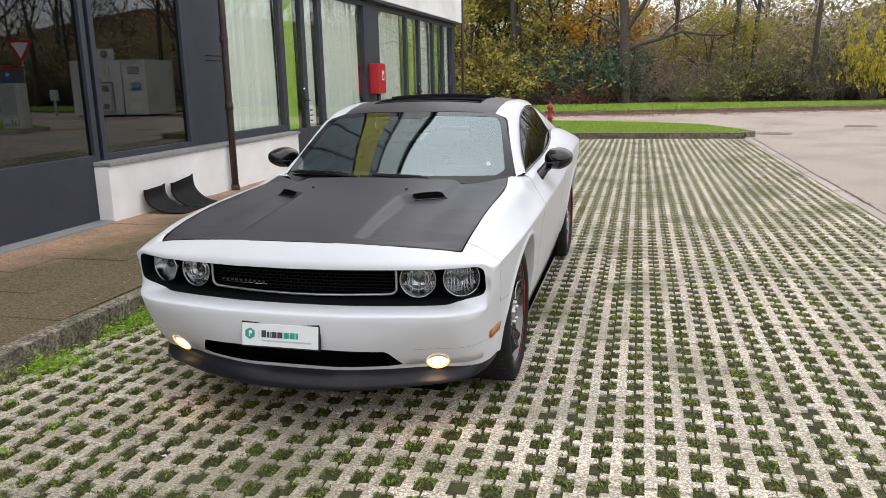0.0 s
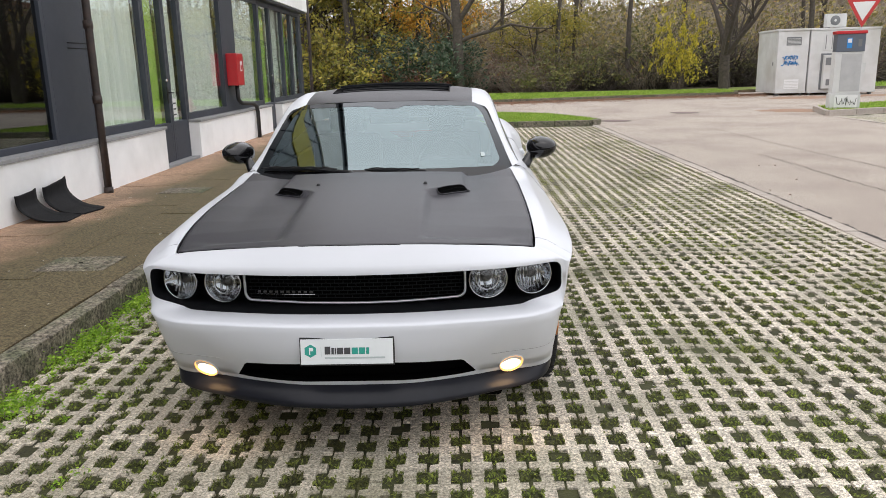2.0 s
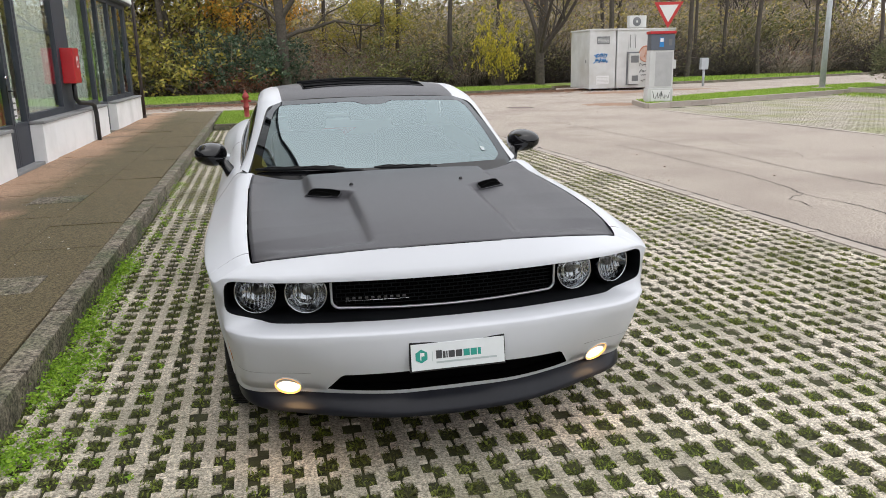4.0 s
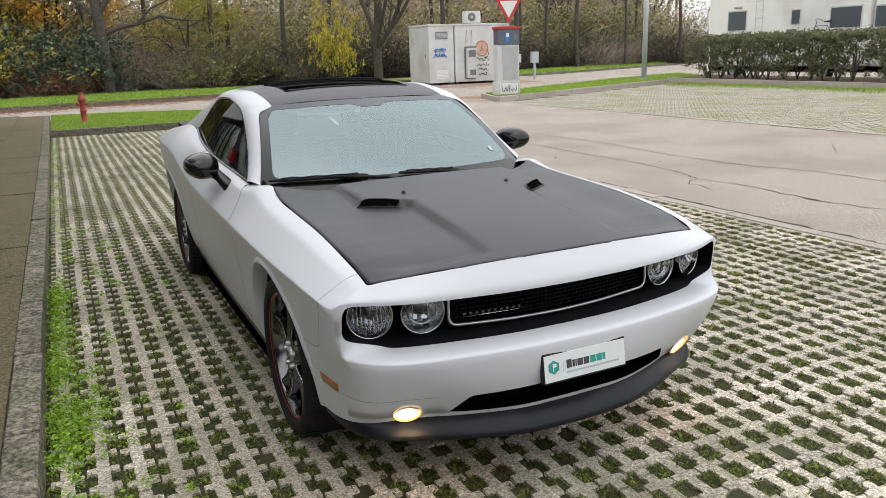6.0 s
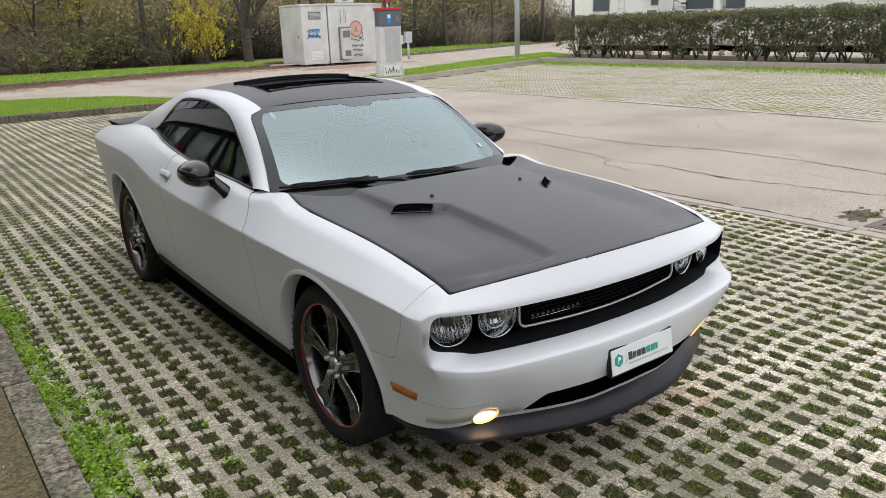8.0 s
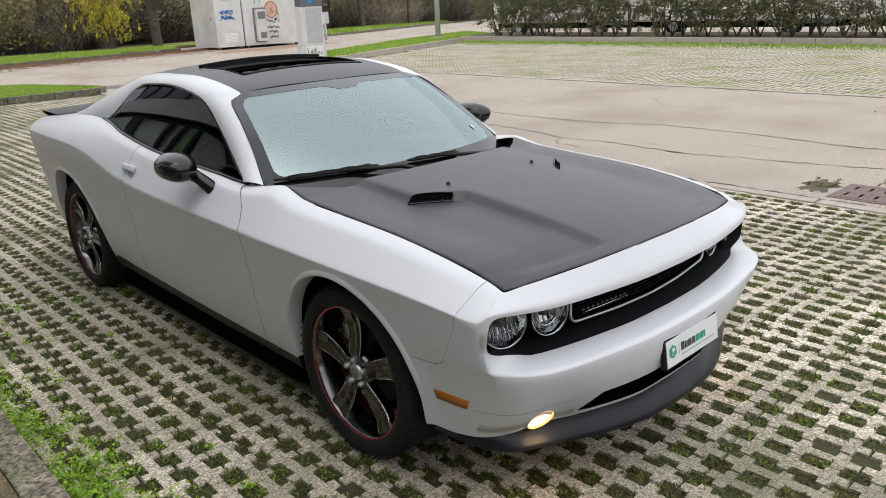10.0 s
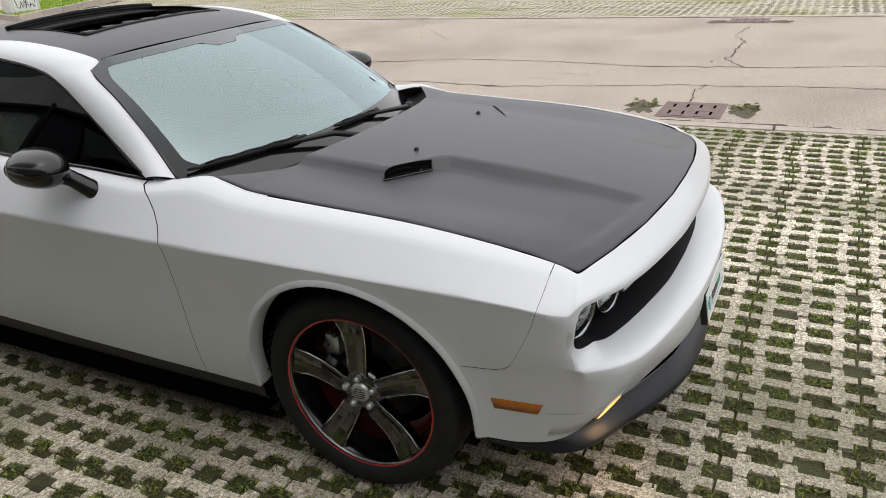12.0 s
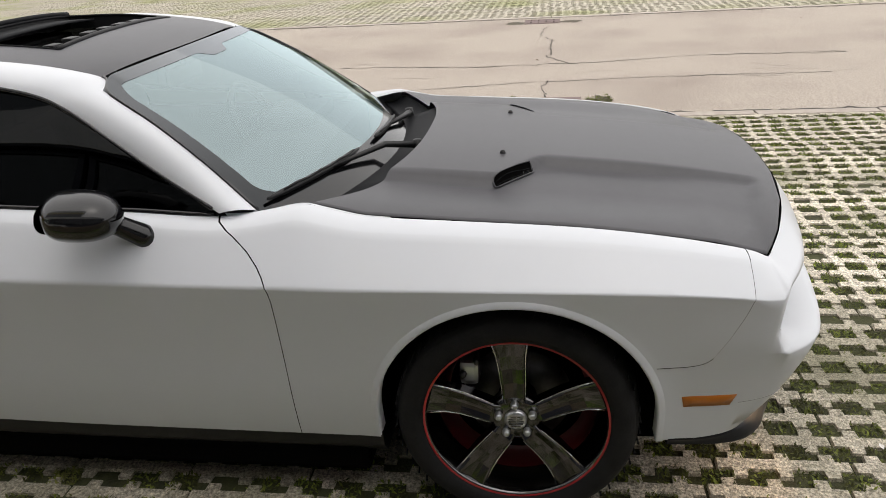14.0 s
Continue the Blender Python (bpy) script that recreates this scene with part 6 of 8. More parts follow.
# door mirrors
def door_mirror(s):
    m = new("door_mirror")
    m.parent = car
    m.empty_display_size = 0.1
    m["label"] = "gloss black door mirror"
    bm = bmesh.new()
    bmesh.ops.create_uvsphere(bm, u_segments=24, v_segments=16, radius=1)
    for v in bm.verts:
        x, y, z = v.co
        k = 1 - 0.25 * max(0, x)
        x2 = math.copysign(abs(x) ** 0.8, x)
        z2 = math.copysign(abs(z) ** 0.85, z)
        y2 = y if y < 0 else 0.82 * y ** 0.5
        v.co = Vector((s * (0.976 + 0.093 * x2), 2.095 + 0.117 * y2 - 0.02 * x, 1.060 + 0.070 * z2 * k + 0.006 * x))
    part("mirror_shell", bm, BLACKGLOSS, m, smooth=True)
    lathe("mirror_glass", [(0.0, 0.0), (0.050, 0.0), (0.053, -0.004)], CHROME, m, steps=24, m=pose(s * 0.976, 2.193, 1.058, 0, 0, 90) @ Matrix.Diagonal((1, 1.15, 0.8, 1)))
    tube("mirror_stalk", [(s * 0.846, 1.985, 0.930), (s * 0.866, 2.0, 0.962), (s * 0.893, 2.045, 1.000), (s * 0.925, 2.08, 1.030)], [0.042, 0.034, 0.029, 0.034], BLACKGLOSS, m, sides=12)
    lathe("mirror_foot", [(0.0, 0.016), (0.045, 0.013), (0.056, 0.0)], BLACKGLOSS, m, steps=20, m=pose(s * 0.852, 1.985, 0.930, 0, -s * 20, 0) @ Matrix.Diagonal((s, 1, 0.7, 1)))
    tube("mirror_seam", [(s * (0.976 + 0.089 * math.cos(a)), 2.095 - 0.116 * abs(math.sin(a)) ** 0.9 - 0.02 * math.cos(a), 1.058 + 0.010 * math.cos(a)) for a in np.linspace(0.15, math.pi - 0.15, 20)], 0.0028, VOID, m, sides=5)


door_mirror(1)
door_mirror(-1)
# door handles
for s in (1, -1):
    p = body_point(tau_at(2.838), 0.936)
    h = new("door_handle")
    h.parent, h.matrix_basis = car, pose(s * p.x, p.y, p.z, 0, -s * 26, 0)
    h["label"] = "white paddle handle over a recess disc in painted shade grey"
    # nearly flat disc; the scoop's shade is put into its grey
    lathe("recess", [(0.0, 0.0015), (0.034, 0.0020), (0.040, 0.0005)], SHADEGREY, h, steps=24, m=pose(0, 0, -0.012) @ Matrix.Diagonal((s, 1.55, 0.85, 1)))
    bm = bmesh.new()
    add_box(bm, -0.004, -0.066, -0.004, 0.024, 0.066, 0.034, 0.011)
    part("grip", bm, PAINT, h, smooth=True, m=Matrix.Diagonal((s, 1, 1, 1)))
# number plate on the bumper
plate = new("number_plate")
plate.parent, plate.matrix_basis = car, pose(-0.012, -0.008, 0.500, -8, 0, 0)
plate["label"] = "dealer plate with plain printed bars"
box("plate_holder", -0.186, 0.0, -0.058, 0.186, 0.022, 0.058, BLACKPL, plate, bevel=0.004)
box("plate_face", -0.181, -0.004, -0.050, 0.181, -0.0005, 0.050, PLATEWHITE, plate, bevel=0.001)
prism("emblem", [(-0.142 + 0.026 * math.sin(radians(60 * k)), 0.004 + 0.026 * math.cos(radians(60 * k))) for k in range(6)], 0.0012, TEAL, plate, m=pose(0, -0.0055, 0))
box("emblem_bar", -0.147, -0.0062, -0.010, -0.143, -0.0056, 0.018, PLATEWHITE, plate, bevel=0)
box("emblem_bar", -0.1425, -0.0062, 0.004, -0.131, -0.0056, 0.017, PLATEWHITE, plate, bevel=0)
box("divider", -0.101, -0.0055, -0.018, -0.0995, -0.0045, 0.020, PRINTPALE, plate, bevel=0)
for i, (x0, x1) in enumerate(((-0.086, -0.064), (-0.060, -0.050), (-0.047, -0.042), (-0.038, -0.014), (-0.010, 0.014), (0.020, 0.044), (0.048, 0.072), (0.076, 0.088))):
    box("printed_bar", x0, -0.0055, -0.010, x1, -0.0045, 0.016 if i else 0.021, PRINTGREY if i < 5 else TEAL, plate, bevel=0)
box("printed_line", -0.086, -0.0055, -0.028, 0.150, -0.0045, -0.021, PRINTPALE, plate, bevel=0)


# wipers
def wiper(pts_blade, pivot, knee):
    w = new("wiper")
    w.parent = car
    w["label"] = "black windscreen wiper at rest"
    tube("arm", [pivot, knee, pts_blade[len(pts_blade) // 2]], [0.014, 0.012, 0.007], BLACKPL, w, sides=6)
    tube("blade", pts_blade, [0.005] + [0.0105] * (len(pts_blade) - 2) + [0.005], BLACKPL, w, sides=6)
    tube("blade_spine", [Vector(p) + Vector((0, -0.010, 0.010 + 0.004 * (k % 2))) for k, p in enumerate(pts_blade[1:-1])], 0.0036, BLACKPL, w, sides=5)
    lathe("pivot_cap", [(0.0, 0.03), (0.016, 0.028), (0.02, 0.0)], BLACKPL, w, steps=12, axis="z", m=pose(pivot[0], pivot[1], pivot[2] - 0.01))


def lay(f0, g0, f1, g1, n=9):
    return [screen_pt(f0 + (f1 - f0) * k / n, g0 + (g1 - g0) * k / n) + Vector((0, -0.010, 0.014)) for k in range(n + 1)]


wiper(lay(-0.955, 0.015, -0.33, 0.010), screen_pt(-0.12, -0.17) + Vector((0, -0.06, 0.052)), screen_pt(-0.22, -0.06) + Vector((0, -0.03, 0.032)))
wiper(lay(-0.12, 0.000, 0.34, -0.030), screen_pt(0.62, -0.14) + Vector((0, -0.03, 0.022)), screen_pt(0.46, -0.09) + Vector((0, -0.03, 0.020)))

# cabin
inside = new("interior")
inside.parent = car
inside["label"] = "dark cabin with bucket seats"
box("cabin_floor", -0.72, 1.7, 0.35, 0.72, 3.6, 0.40, INTERIOR, inside)
box("dashboard", -0.70, 1.68, 0.78, 0.70, 2.02, 0.975, INTERIOR, inside, bevel=0.04)
box("binnacle", 0.20, 1.80, 0.96, 0.55, 2.04, 1.03, INTERIOR, inside, bevel=0.03)
for s in (-1, 1):
    x = s * 0.36
    box("seat_cushion", x - 0.25, 2.25, 0.48, x + 0.25, 2.75, 0.66, LEATHER, inside, bevel=0.05)
    box("seat_back", x - 0.25, 2.70, 0.60, x + 0.25, 2.86, 1.12, LEATHER, inside, bevel=0.06)
    box("head_rest", x - 0.13, 2.76, 1.12, x + 0.13, 2.86, 1.28, LEATHER, inside, bevel=0.04)
    box("door_card", s * 0.74 - 0.03, 1.75, 0.45, s * 0.74 + 0.03, 3.4, 0.97, INTERIOR, inside, bevel=0.02)
box("rear_bench", -0.6, 3.15, 0.5, 0.6, 3.5, 1.02, LEATHER, inside, bevel=0.05)
lathe("steering_wheel", [(0.165, -0.012), (0.180, -0.016), (0.192, 0.0), (0.180, 0.016), (0.165, 0.012), (0.160, 0.0), (0.165, -0.012)], BLACKPL, inside, steps=36, m=pose(0.36, 2.10, 0.96, 0, 0, 90) @ pose(0, 0, 0, 0, 25, 0))
box("wheel_hub", 0.29, 2.08, 0.91, 0.43, 2.13, 1.0, BLACKPL, inside, bevel=0.02)
box("rear_view_mirror", -0.13, 2.20, 1.22, 0.13, 2.225, 1.285, BLACKPL, inside, bevel=0.012)
box("mirror_stem", -0.015, 2.19, 1.285, 0.015, 2.21, 1.335, BLACKPL, inside, bevel=0.005)
box("head_lining", -0.50, 2.95, 1.34, 0.50, 3.4, 1.36, INTERIOR, inside)


# wheels
def wheel():
    w = new("wheel")
    w.parent = car
    w["label"] = "five-spoke dark chrome wheel with a red rim line"
    R, W = WHEEL_R, 0.122
    tprof = [(0.272, -W + 0.02), (0.280, -W + 0.004), (0.308, -W - 0.006), (0.337, -W + 0.002), (0.353, -W + 0.022), (R - 0.002, -W + 0.05), (R, -0.03), (R, 0.03), (R - 0.002, W - 0.05), (0.352, W - 0.022), (0.337, W - 0.002), (0.308, W + 0.006), (0.280, W - 0.004), (0.272, W - 0.02)]
    tyre = lathe("tyre", tprof, RUBBER, w, "black low-profile tyre", steps=72)
    V, F = [], []
    for k in range(60):
        a = 2 * math.pi * k / 60
        for off, sgn in ((-0.085, 1), (0.085, -1)):
            v, f = tube_data([(off - 0.03, (R - 0.004) * math.cos(a), (R - 0.004) * math.sin(a)), (off + 0.03, (R - 0.002) * math.cos(a + 0.03 * sgn), (R - 0.001) * math.sin(a + 0.03 * sgn))], 0.0028, 4)
            o = len(V)
            V += v
            F += [tuple(x + o for x in q) for q in f]
    put("tread", mesh_from("tread", V, F), RUBBER, tyre)["kind"] = "stuff"
    rimp = [(0.21, 0.115), (0.235, 0.06), (0.246, -0.02), (0.258, -0.070), (0.266, -0.098), (0.2705, -0.108), (0.277, -0.108), (0.279, -0.100)]
    rim_ = lathe("rim", rimp, BARREL, w, "dark chrome rim", steps=72)
    lathe("red_line", [(0.2692, -0.1095), (0.2730, -0.1118), (0.2765, -0.1095)], REDLINE, rim_, steps=72)
    lathe("barrel_band", [(0.212, 0.054), (0.226, 0.050), (0.240, 0.0), (0.2425, -0.012)], DARKRED, rim_, steps=60)
    lathe("brake_disc", [(0.06, 0.03), (0.165, 0.03), (0.165, 0.05), (0.06, 0.05)], STEEL, w, steps=48)
    lathe("back_plate", [(0.0, 0.07), (0.20, 0.07)], VOID, w, steps=32)
    for k in range(5):
        a = math.pi / 2 + 2 * math.pi * k / 5
        rows = []
        for r, hw, x, th in ((0.040, 0.030, -0.086, 0.04), (0.075, 0.033, -0.096, 0.04), (0.12, 0.035, -0.088, 0.04), (0.165, 0.038, -0.083, 0.04), (0.21, 0.042, -0.085, 0.035), (0.262, 0.050, -0.100, 0.03)):
            prof = ((-hw * 1.10, th), (-hw * 1.02, 0.006), (-hw * 0.86, 0.0), (-hw * 0.3, 0.006), (0, 0.008), (hw * 0.3, 0.006), (hw * 0.86, 0.0), (hw * 1.02, 0.006), (hw * 1.10, th))
            rows.append([(x + dx, r * math.cos(a) - t * math.sin(a), r * math.sin(a) + t * math.cos(a)) for t, dx in prof])
        sp = put("spoke", grid_mesh("spoke", rows, False), DARKCHROME, rim_)
        sp.modifiers.new("edge", "BEVEL").width = 0.003
        for e in (-1, 1):
            tube("spoke_edge", [(r[4 + e * 3][0] - 0.001, r[4 + e * 3][1], r[4 + e * 3][2]) for r in rows[1:]], [0.0010, 0.0014, 0.0018, 0.0022, 0.0026], CHROME, rim_, sides=5)
        lathe("lug_nut", [(0.0, -0.110), (0.008, -0.109), (0.0115, -0.104), (0.0125, -0.085)], SILVER, rim_, steps=6, m=pose(0, 0.053 * math.cos(a), 0.053 * math.sin(a)))
    lathe("hub", [(0.030, -0.088), (0.060, -0.088), (0.078, -0.080), (0.080, -0.04)], DARKCHROME, rim_, steps=40)
    lathe("centre_cap", [(0.0, -0.102), (0.024, -0.101), (0.033, -0.096), (0.034, -0.08)], SILVER, rim_, "pale hub cap with raised lines", steps=32)
    for i in range(5):
        hw = (0.014, 0.021, 0.024, 0.021, 0.014)[i]
        for y0, y1 in ((-hw, -0.004), (-0.002, hw)):
            box("cap_line", -0.1035, y0, -0.0185 + i * 0.008, -0.1010, y1, -0.0155 + i * 0.008, DARKCHROME, rim_, bevel=0)
    caliper = box("caliper", -0.028, 0.112, 0.070, 0.05, 0.172, 0.150, SILVER, w, "bare metal brake caliper", bevel=0.016, m=pose(0, 0, 0, 4, 0, 0))
    box("caliper_bracket", -0.022, 0.128, -0.045, 0.04, 0.176, 0.030, SILVER, caliper, bevel=0.014)
    for y, z in ((0.118, 0.160), (0.160, 0.112), (0.136, -0.020)):
        lathe("slide_bolt", [(0.0, -0.046), (0.008, -0.045), (0.011, -0.036), (0.012, 0.0)], STEEL, caliper, steps=8, m=pose(0, y, z))
    return w


w0 = wheel()
w0.matrix_basis = pose(-0.772, AXLES[0], WHEEL_R, -3, 0, 0)
for s, ax, rx in ((-1, AXLES[1], 25), (1, AXLES[0], 0), (1, AXLES[1], 0)):
    m = pose(s * 0.772, ax, WHEEL_R, 0, 0, 0) @ (pose(0, 0, 0, rx, 0, 0) if s < 0 else pose(0, 0, 0, rx, 0, 180))
    copy_thing(w0, m)


# ---- trees and plants ----
def leaf_cloud(centres, radii, count, size, rnd, flat=0.6):
    """Small four-cornered leaves scattered in clumps."""
    verts, faces = [], []
    for _ in range(count):
        k = rnd.randrange(len(centres))
        c, r = centres[k], radii[k]
        d = Vector((rnd.gauss(0, 1), rnd.gauss(0, 1), rnd.gauss(0, 0.8)))
        p = Vector(c) + d * (r * 0.5)
        a = Vector((rnd.uniform(-1, 1), rnd.uniform(-1, 1), rnd.uniform(-flat, flat))).normalized()
        b = a.cross(Vector((rnd.uniform(-1, 1), rnd.uniform(-1, 1), rnd.uniform(-1, 1)))).normalized()
        s = size * rnd.uniform(0.6, 1.4)
        i = len(verts)
        verts += [p - a * s, p + b * s * 0.55, p + a * s, p - b * s * 0.55]
        faces.append((i, i + 1, i + 2, i + 3))
    return verts, faces


def grow(rnd, height, spread, r0, lean=(0, 0), levels=4, first=0.3):
    """A trunk with forking limbs: tube data and the tips."""
    V, F, tips = [], [], []

    def limb(p, d, length, r, level):
        n = 5 if level == 0 else 4
        pts, rad = [p.copy()], [r]
        q = p.copy()
        for i in range(n):
            d = (d + Vector((rnd.uniform(-1, 1), rnd.uniform(-1, 1), rnd.uniform(-0.5, 0.6))) * (0.10 + 0.06 * level)).normalized()
            q = q + d * (length / n)
            pts.append(q.copy())
            rad.append(r * (1 - (0.45 if level < levels else 0.85) * (i + 1) / n))
        v, f = tube_data(pts, rad, 9 if level == 0 else (6 if level == 1 else 3), False)
        o = len(V)
        V.extend(v)
        F.extend([tuple(a + o for a in ff) for ff in f])
        if level >= levels - 1:
            tips.extend(pts[2:])
        if level < levels:
            kids = rnd.randint(3, 5) if level else rnd.randint(5, 7)
            for k in range(kids):
                i = rnd.randint(max(1, int(first * n) + 1) if level == 0 else 1, n)
                ang = 2 * math.pi * (k / kids) + rnd.uniform(-0.5, 0.5)
                side = d.orthogonal().normalized()
                side.rotate(Matrix.Rotation(ang, 3, d))
                nd = (d * rnd.uniform(0.35, 0.9) + side * spread * rnd.uniform(0.6, 1.1) + Vector((0, 0, 0.12))).normalized()
                limb(pts[i], nd, length * rnd.uniform(0.42, 0.68), rad[i] * rnd.uniform(0.42, 0.66), level + 1)

    limb(Vector((0, 0, -0.1)), Vector((lean[0], lean[1], 1)).normalized(), height * 0.62, r0, 0)
    return V, F, tips


def tree(seed, height, spread, r0, leaves, count, size, label, m, lean=(0, 0), first=0.3, levels=4):
    rnd = random.Random(seed)
    V, F, tips = grow(rnd, height, spread, r0, lean, levels, first)
    t = thing("tree", label, "tree", m=m)
    put("trunk", mesh_from("trunk", V, F, True), BARK, t)
    if count:
        v, f = leaf_cloud(tips, [0.5] * len(tips), count, size, rnd)
        put("crown", mesh_from("crown", v, f), leaves, t)
    return t


def shrub(seed, w, h, leaves, count, size, label, m, twigs=70, wood=None):
    rnd = random.Random(seed)
    V, F, cs, rs = [], [], [], []
    for _ in range(twigs):
        a, rr = rnd.uniform(0, 2 * math.pi), rnd.uniform(0, 0.35) * w
        p = Vector((rr * math.cos(a), rr * math.sin(a), -0.05))
        d = Vector((math.cos(a) * rnd.uniform(0.05, 1.1), math.sin(a) * rnd.uniform(0.05, 1.1), 1)).normalized()
        pts, L = [p], h * rnd.uniform(0.55, 1.1)
        for i in range(4):
            d = (d + Vector((rnd.uniform(-.55, .55), rnd.uniform(-.55, .55), rnd.uniform(-.35, .15)))).normalized()
            pts.append(pts[-1] + d * L / 4)
        v, f = tube_data(pts, [0.019, 0.015, 0.011, 0.008, 0.004], 3, False)
        o = len(V)
        V.extend(v)
        F.extend([tuple(x + o for x in ff) for ff in f])
        cs += [tuple(q) for q in pts[2:]]
        rs += [0.32] * 3
    t = thing("shrub", label, "shrub", m=m)
    put("branching", mesh_from("stems", V, F), wood or (TWIGPALE if seed % 2 else TWIG), t)
    v, f = leaf_cloud(cs, rs, count, size, rnd)
    put("foliage", mesh_from("foliage", v, f), leaves, t)
    return t


T_BARE = tree(11, 15, 0.9, 0.30, LEAF_O, 500, 0.07, "large bare autumn tree with a few russet leaves", pose(-0.6, 41.0, 0.1), first=0.34)
limbs = []
for pts, r in (([(0, 0, 2.7), (0.7, 0, 3.0), (1.6, 0.1, 3.2), (2.7, 0.2, 3.55), (3.8, 0.3, 3.35), (4.9, 0.3, 3.3)], 0.13), ([(1.6, 0.1, 3.2), (2.3, -0.2, 3.9), (3.2, -0.3, 4.3), (3.9, -0.4, 5.0)], 0.06), ([(2.7, 0.2, 3.55), (3.4, 0.5, 3.0), (4.1, 0.7, 2.9)], 0.04), ([(0, 0, 3.3), (-0.7, 0.1, 4.1), (-1.6, 0.2, 4.5), (-2.6, 0.3, 5.2)], 0.11), ([(-1.6, 0.2, 4.5), (-2.2, 0.0, 4.2), (-3.0, 0.0, 4.3)], 0.045), ([(3.8, 0.3, 3.35), (4.3, 0.1, 3.9), (4.8, 0.0, 4.1)], 0.03)):
    v, f = tube_data([Vector(p) for p in pts], [r * (1 - 0.8 * k / (len(pts) - 1)) for k in range(len(pts))], 7, False)
    o = len(limbs) and len(limbs[0])
    if not limbs:
        limbs = [[], []]
    limbs[0].extend(v)
    limbs[1].extend([tuple(a + o for a in q) for q in f])
put("limb", mesh_from("limb", limbs[0], limbs[1], True), BARK, T_BARE)
T_YEL = tree(12, 8, 0.75, 0.17, LEAF_Y, 3400, 0.10, "slender tree with thinning yellow autumn leaves", pose(-6.0, 43.0, 0.1))
T_FORK = tree(13, 14, 0.8, 0.26, LEAF_O, 300, 0.07, "forked bare tree with rough dark bark", pose(13.2, 41.0, 0.1), (0.05, 0), first=0.15)
T_THIN = tree(14, 13, 0.6, 0.15, LEAF_O, 260, 0.06, "thin bare tree at the woodland edge", pose(6.2, 45.5, 0.1))
T_ORANGE = tree(15, 11, 0.7, 0.18, LEAF_ORANGE, 4200, 0.11, "tall tree with glowing orange autumn leaves", pose(-3.0, 45.4, 0.1))
T_ORANGE.scale = (0.72, 0.72, 0.92)
c = copy_thing(T_ORANGE, pose(-1.0, 45.9, 0.1, 0, 0, 150))
c.scale = (0.6, 0.6, 0.95)
rnd = random.Random(5)
# yellow tree between the bare ones
copy_thing(T_YEL, pose(-9.2, 42.6, 0.1, 0, 0, 220))
copy_thing(T_YEL, pose(-4.6, 44.6, 0.1, 0, 0, 70))
for x, y, q in ((3.6, 44.6, 0.62), (5.4, 45.2, 0.55)):
    c = copy_thing(T_YEL, pose(x, y, 0.1, 0, 0, x * 40))
    c.scale = (q, q, q * 1.05)
spots = []
for i in range(46):
    x = -22 + i * 1.75 + rnd.uniform(-0.8, 0.8)
    spots.append((x, (42.2 if i % 3 == 0 else 45.0) + 0.12 * x + rnd.uniform(0, 1.0 if i % 3 == 0 else 12)))
for i, (x, y) in enumerate(spots):
    src = (T_THIN, T_THIN, T_YEL if x < -3 else T_THIN, T_FORK, T_THIN, T_THIN)[rnd.randrange(6)]
    s = rnd.uniform(0.85, 1.2)
    c = copy_thing(src, pose(x, y, 0.1, 0, 0, rnd.uniform(0, 360)))
    c.scale = (s, s, s * rnd.uniform(0.9, 1.15))
S_BROWN = shrub(21, 2.8, 3.3, LEAF_R, 420, 0.05, "tangled brown leafless shrub", pose(-1.0, 43.6, 0.1), twigs=170)
S_DUSK = shrub(26, 2.8, 3.6, LEAF_G, 420, 0.055, "dark leafless thicket with a few olive leaves", pose(10.5, 43.6, 0.1), twigs=190, wood=TWIGDARK)
S_OLIVE = shrub(22, 3.0, 3.4, LEAF_G, 3000, 0.075, "olive green shrub with thinning leaves", pose(4.8, 43.0, 0.1))
S_DARK = shrub(23, 3.2, 3.2, LEAF_D, 4200, 0.09, "dense shrub with dark evergreen leaves", pose(-2.8, 42.0, 0.1))
S_YEL = shrub(24, 2.8, 4.0, LEAF_Y, 1900, 0.10, "yellowing shrub with autumn leaves", pose(-5.0, 41.5, 0.1))
S_HAZE = shrub(29, 2.6, 4.6, LEAF_P, 1300, 0.075, "tall thicket paled by painted haze, with thinning leaves", pose(1.5, 48.5, 0.1), twigs=210, wood=TWIGHAZE)
S_RED = shrub(25, 1.8, 1.6, LEAF_R, 1500, 0.06, "low shrub with red-brown leaves", pose(-3.6, 40.6, 0.12))
c = copy_thing(S_RED, pose(-2.4, 40.9, 0.12, 0, 0, 130))
for x, y, s in ((-7.6, 41.8, 1.2), (-9.4, 42.2, 1.3)):
    c = copy_thing(S_YEL, pose(x, y, 0.1, 0, 0, x * 50))
    c.scale = (s * 0.8, s * 0.8, s)
S_GOLD = shrub(27, 2.6, 5.2, LEAF_GOLD, 3600, 0.12, "small slender tree with bright golden leaves", pose(10.9, 41.3, 0.1), twigs=64, wood=TWIG)
S_GOLD.scale = (0.36, 0.36, 0.90)
for x, y in ((-1.6, 42.4), (-3.9, 42.3), (-2.2, 43.2)):
    copy_thing(S_DARK, pose(x, y, 0.1, 0, 0, x * 70))
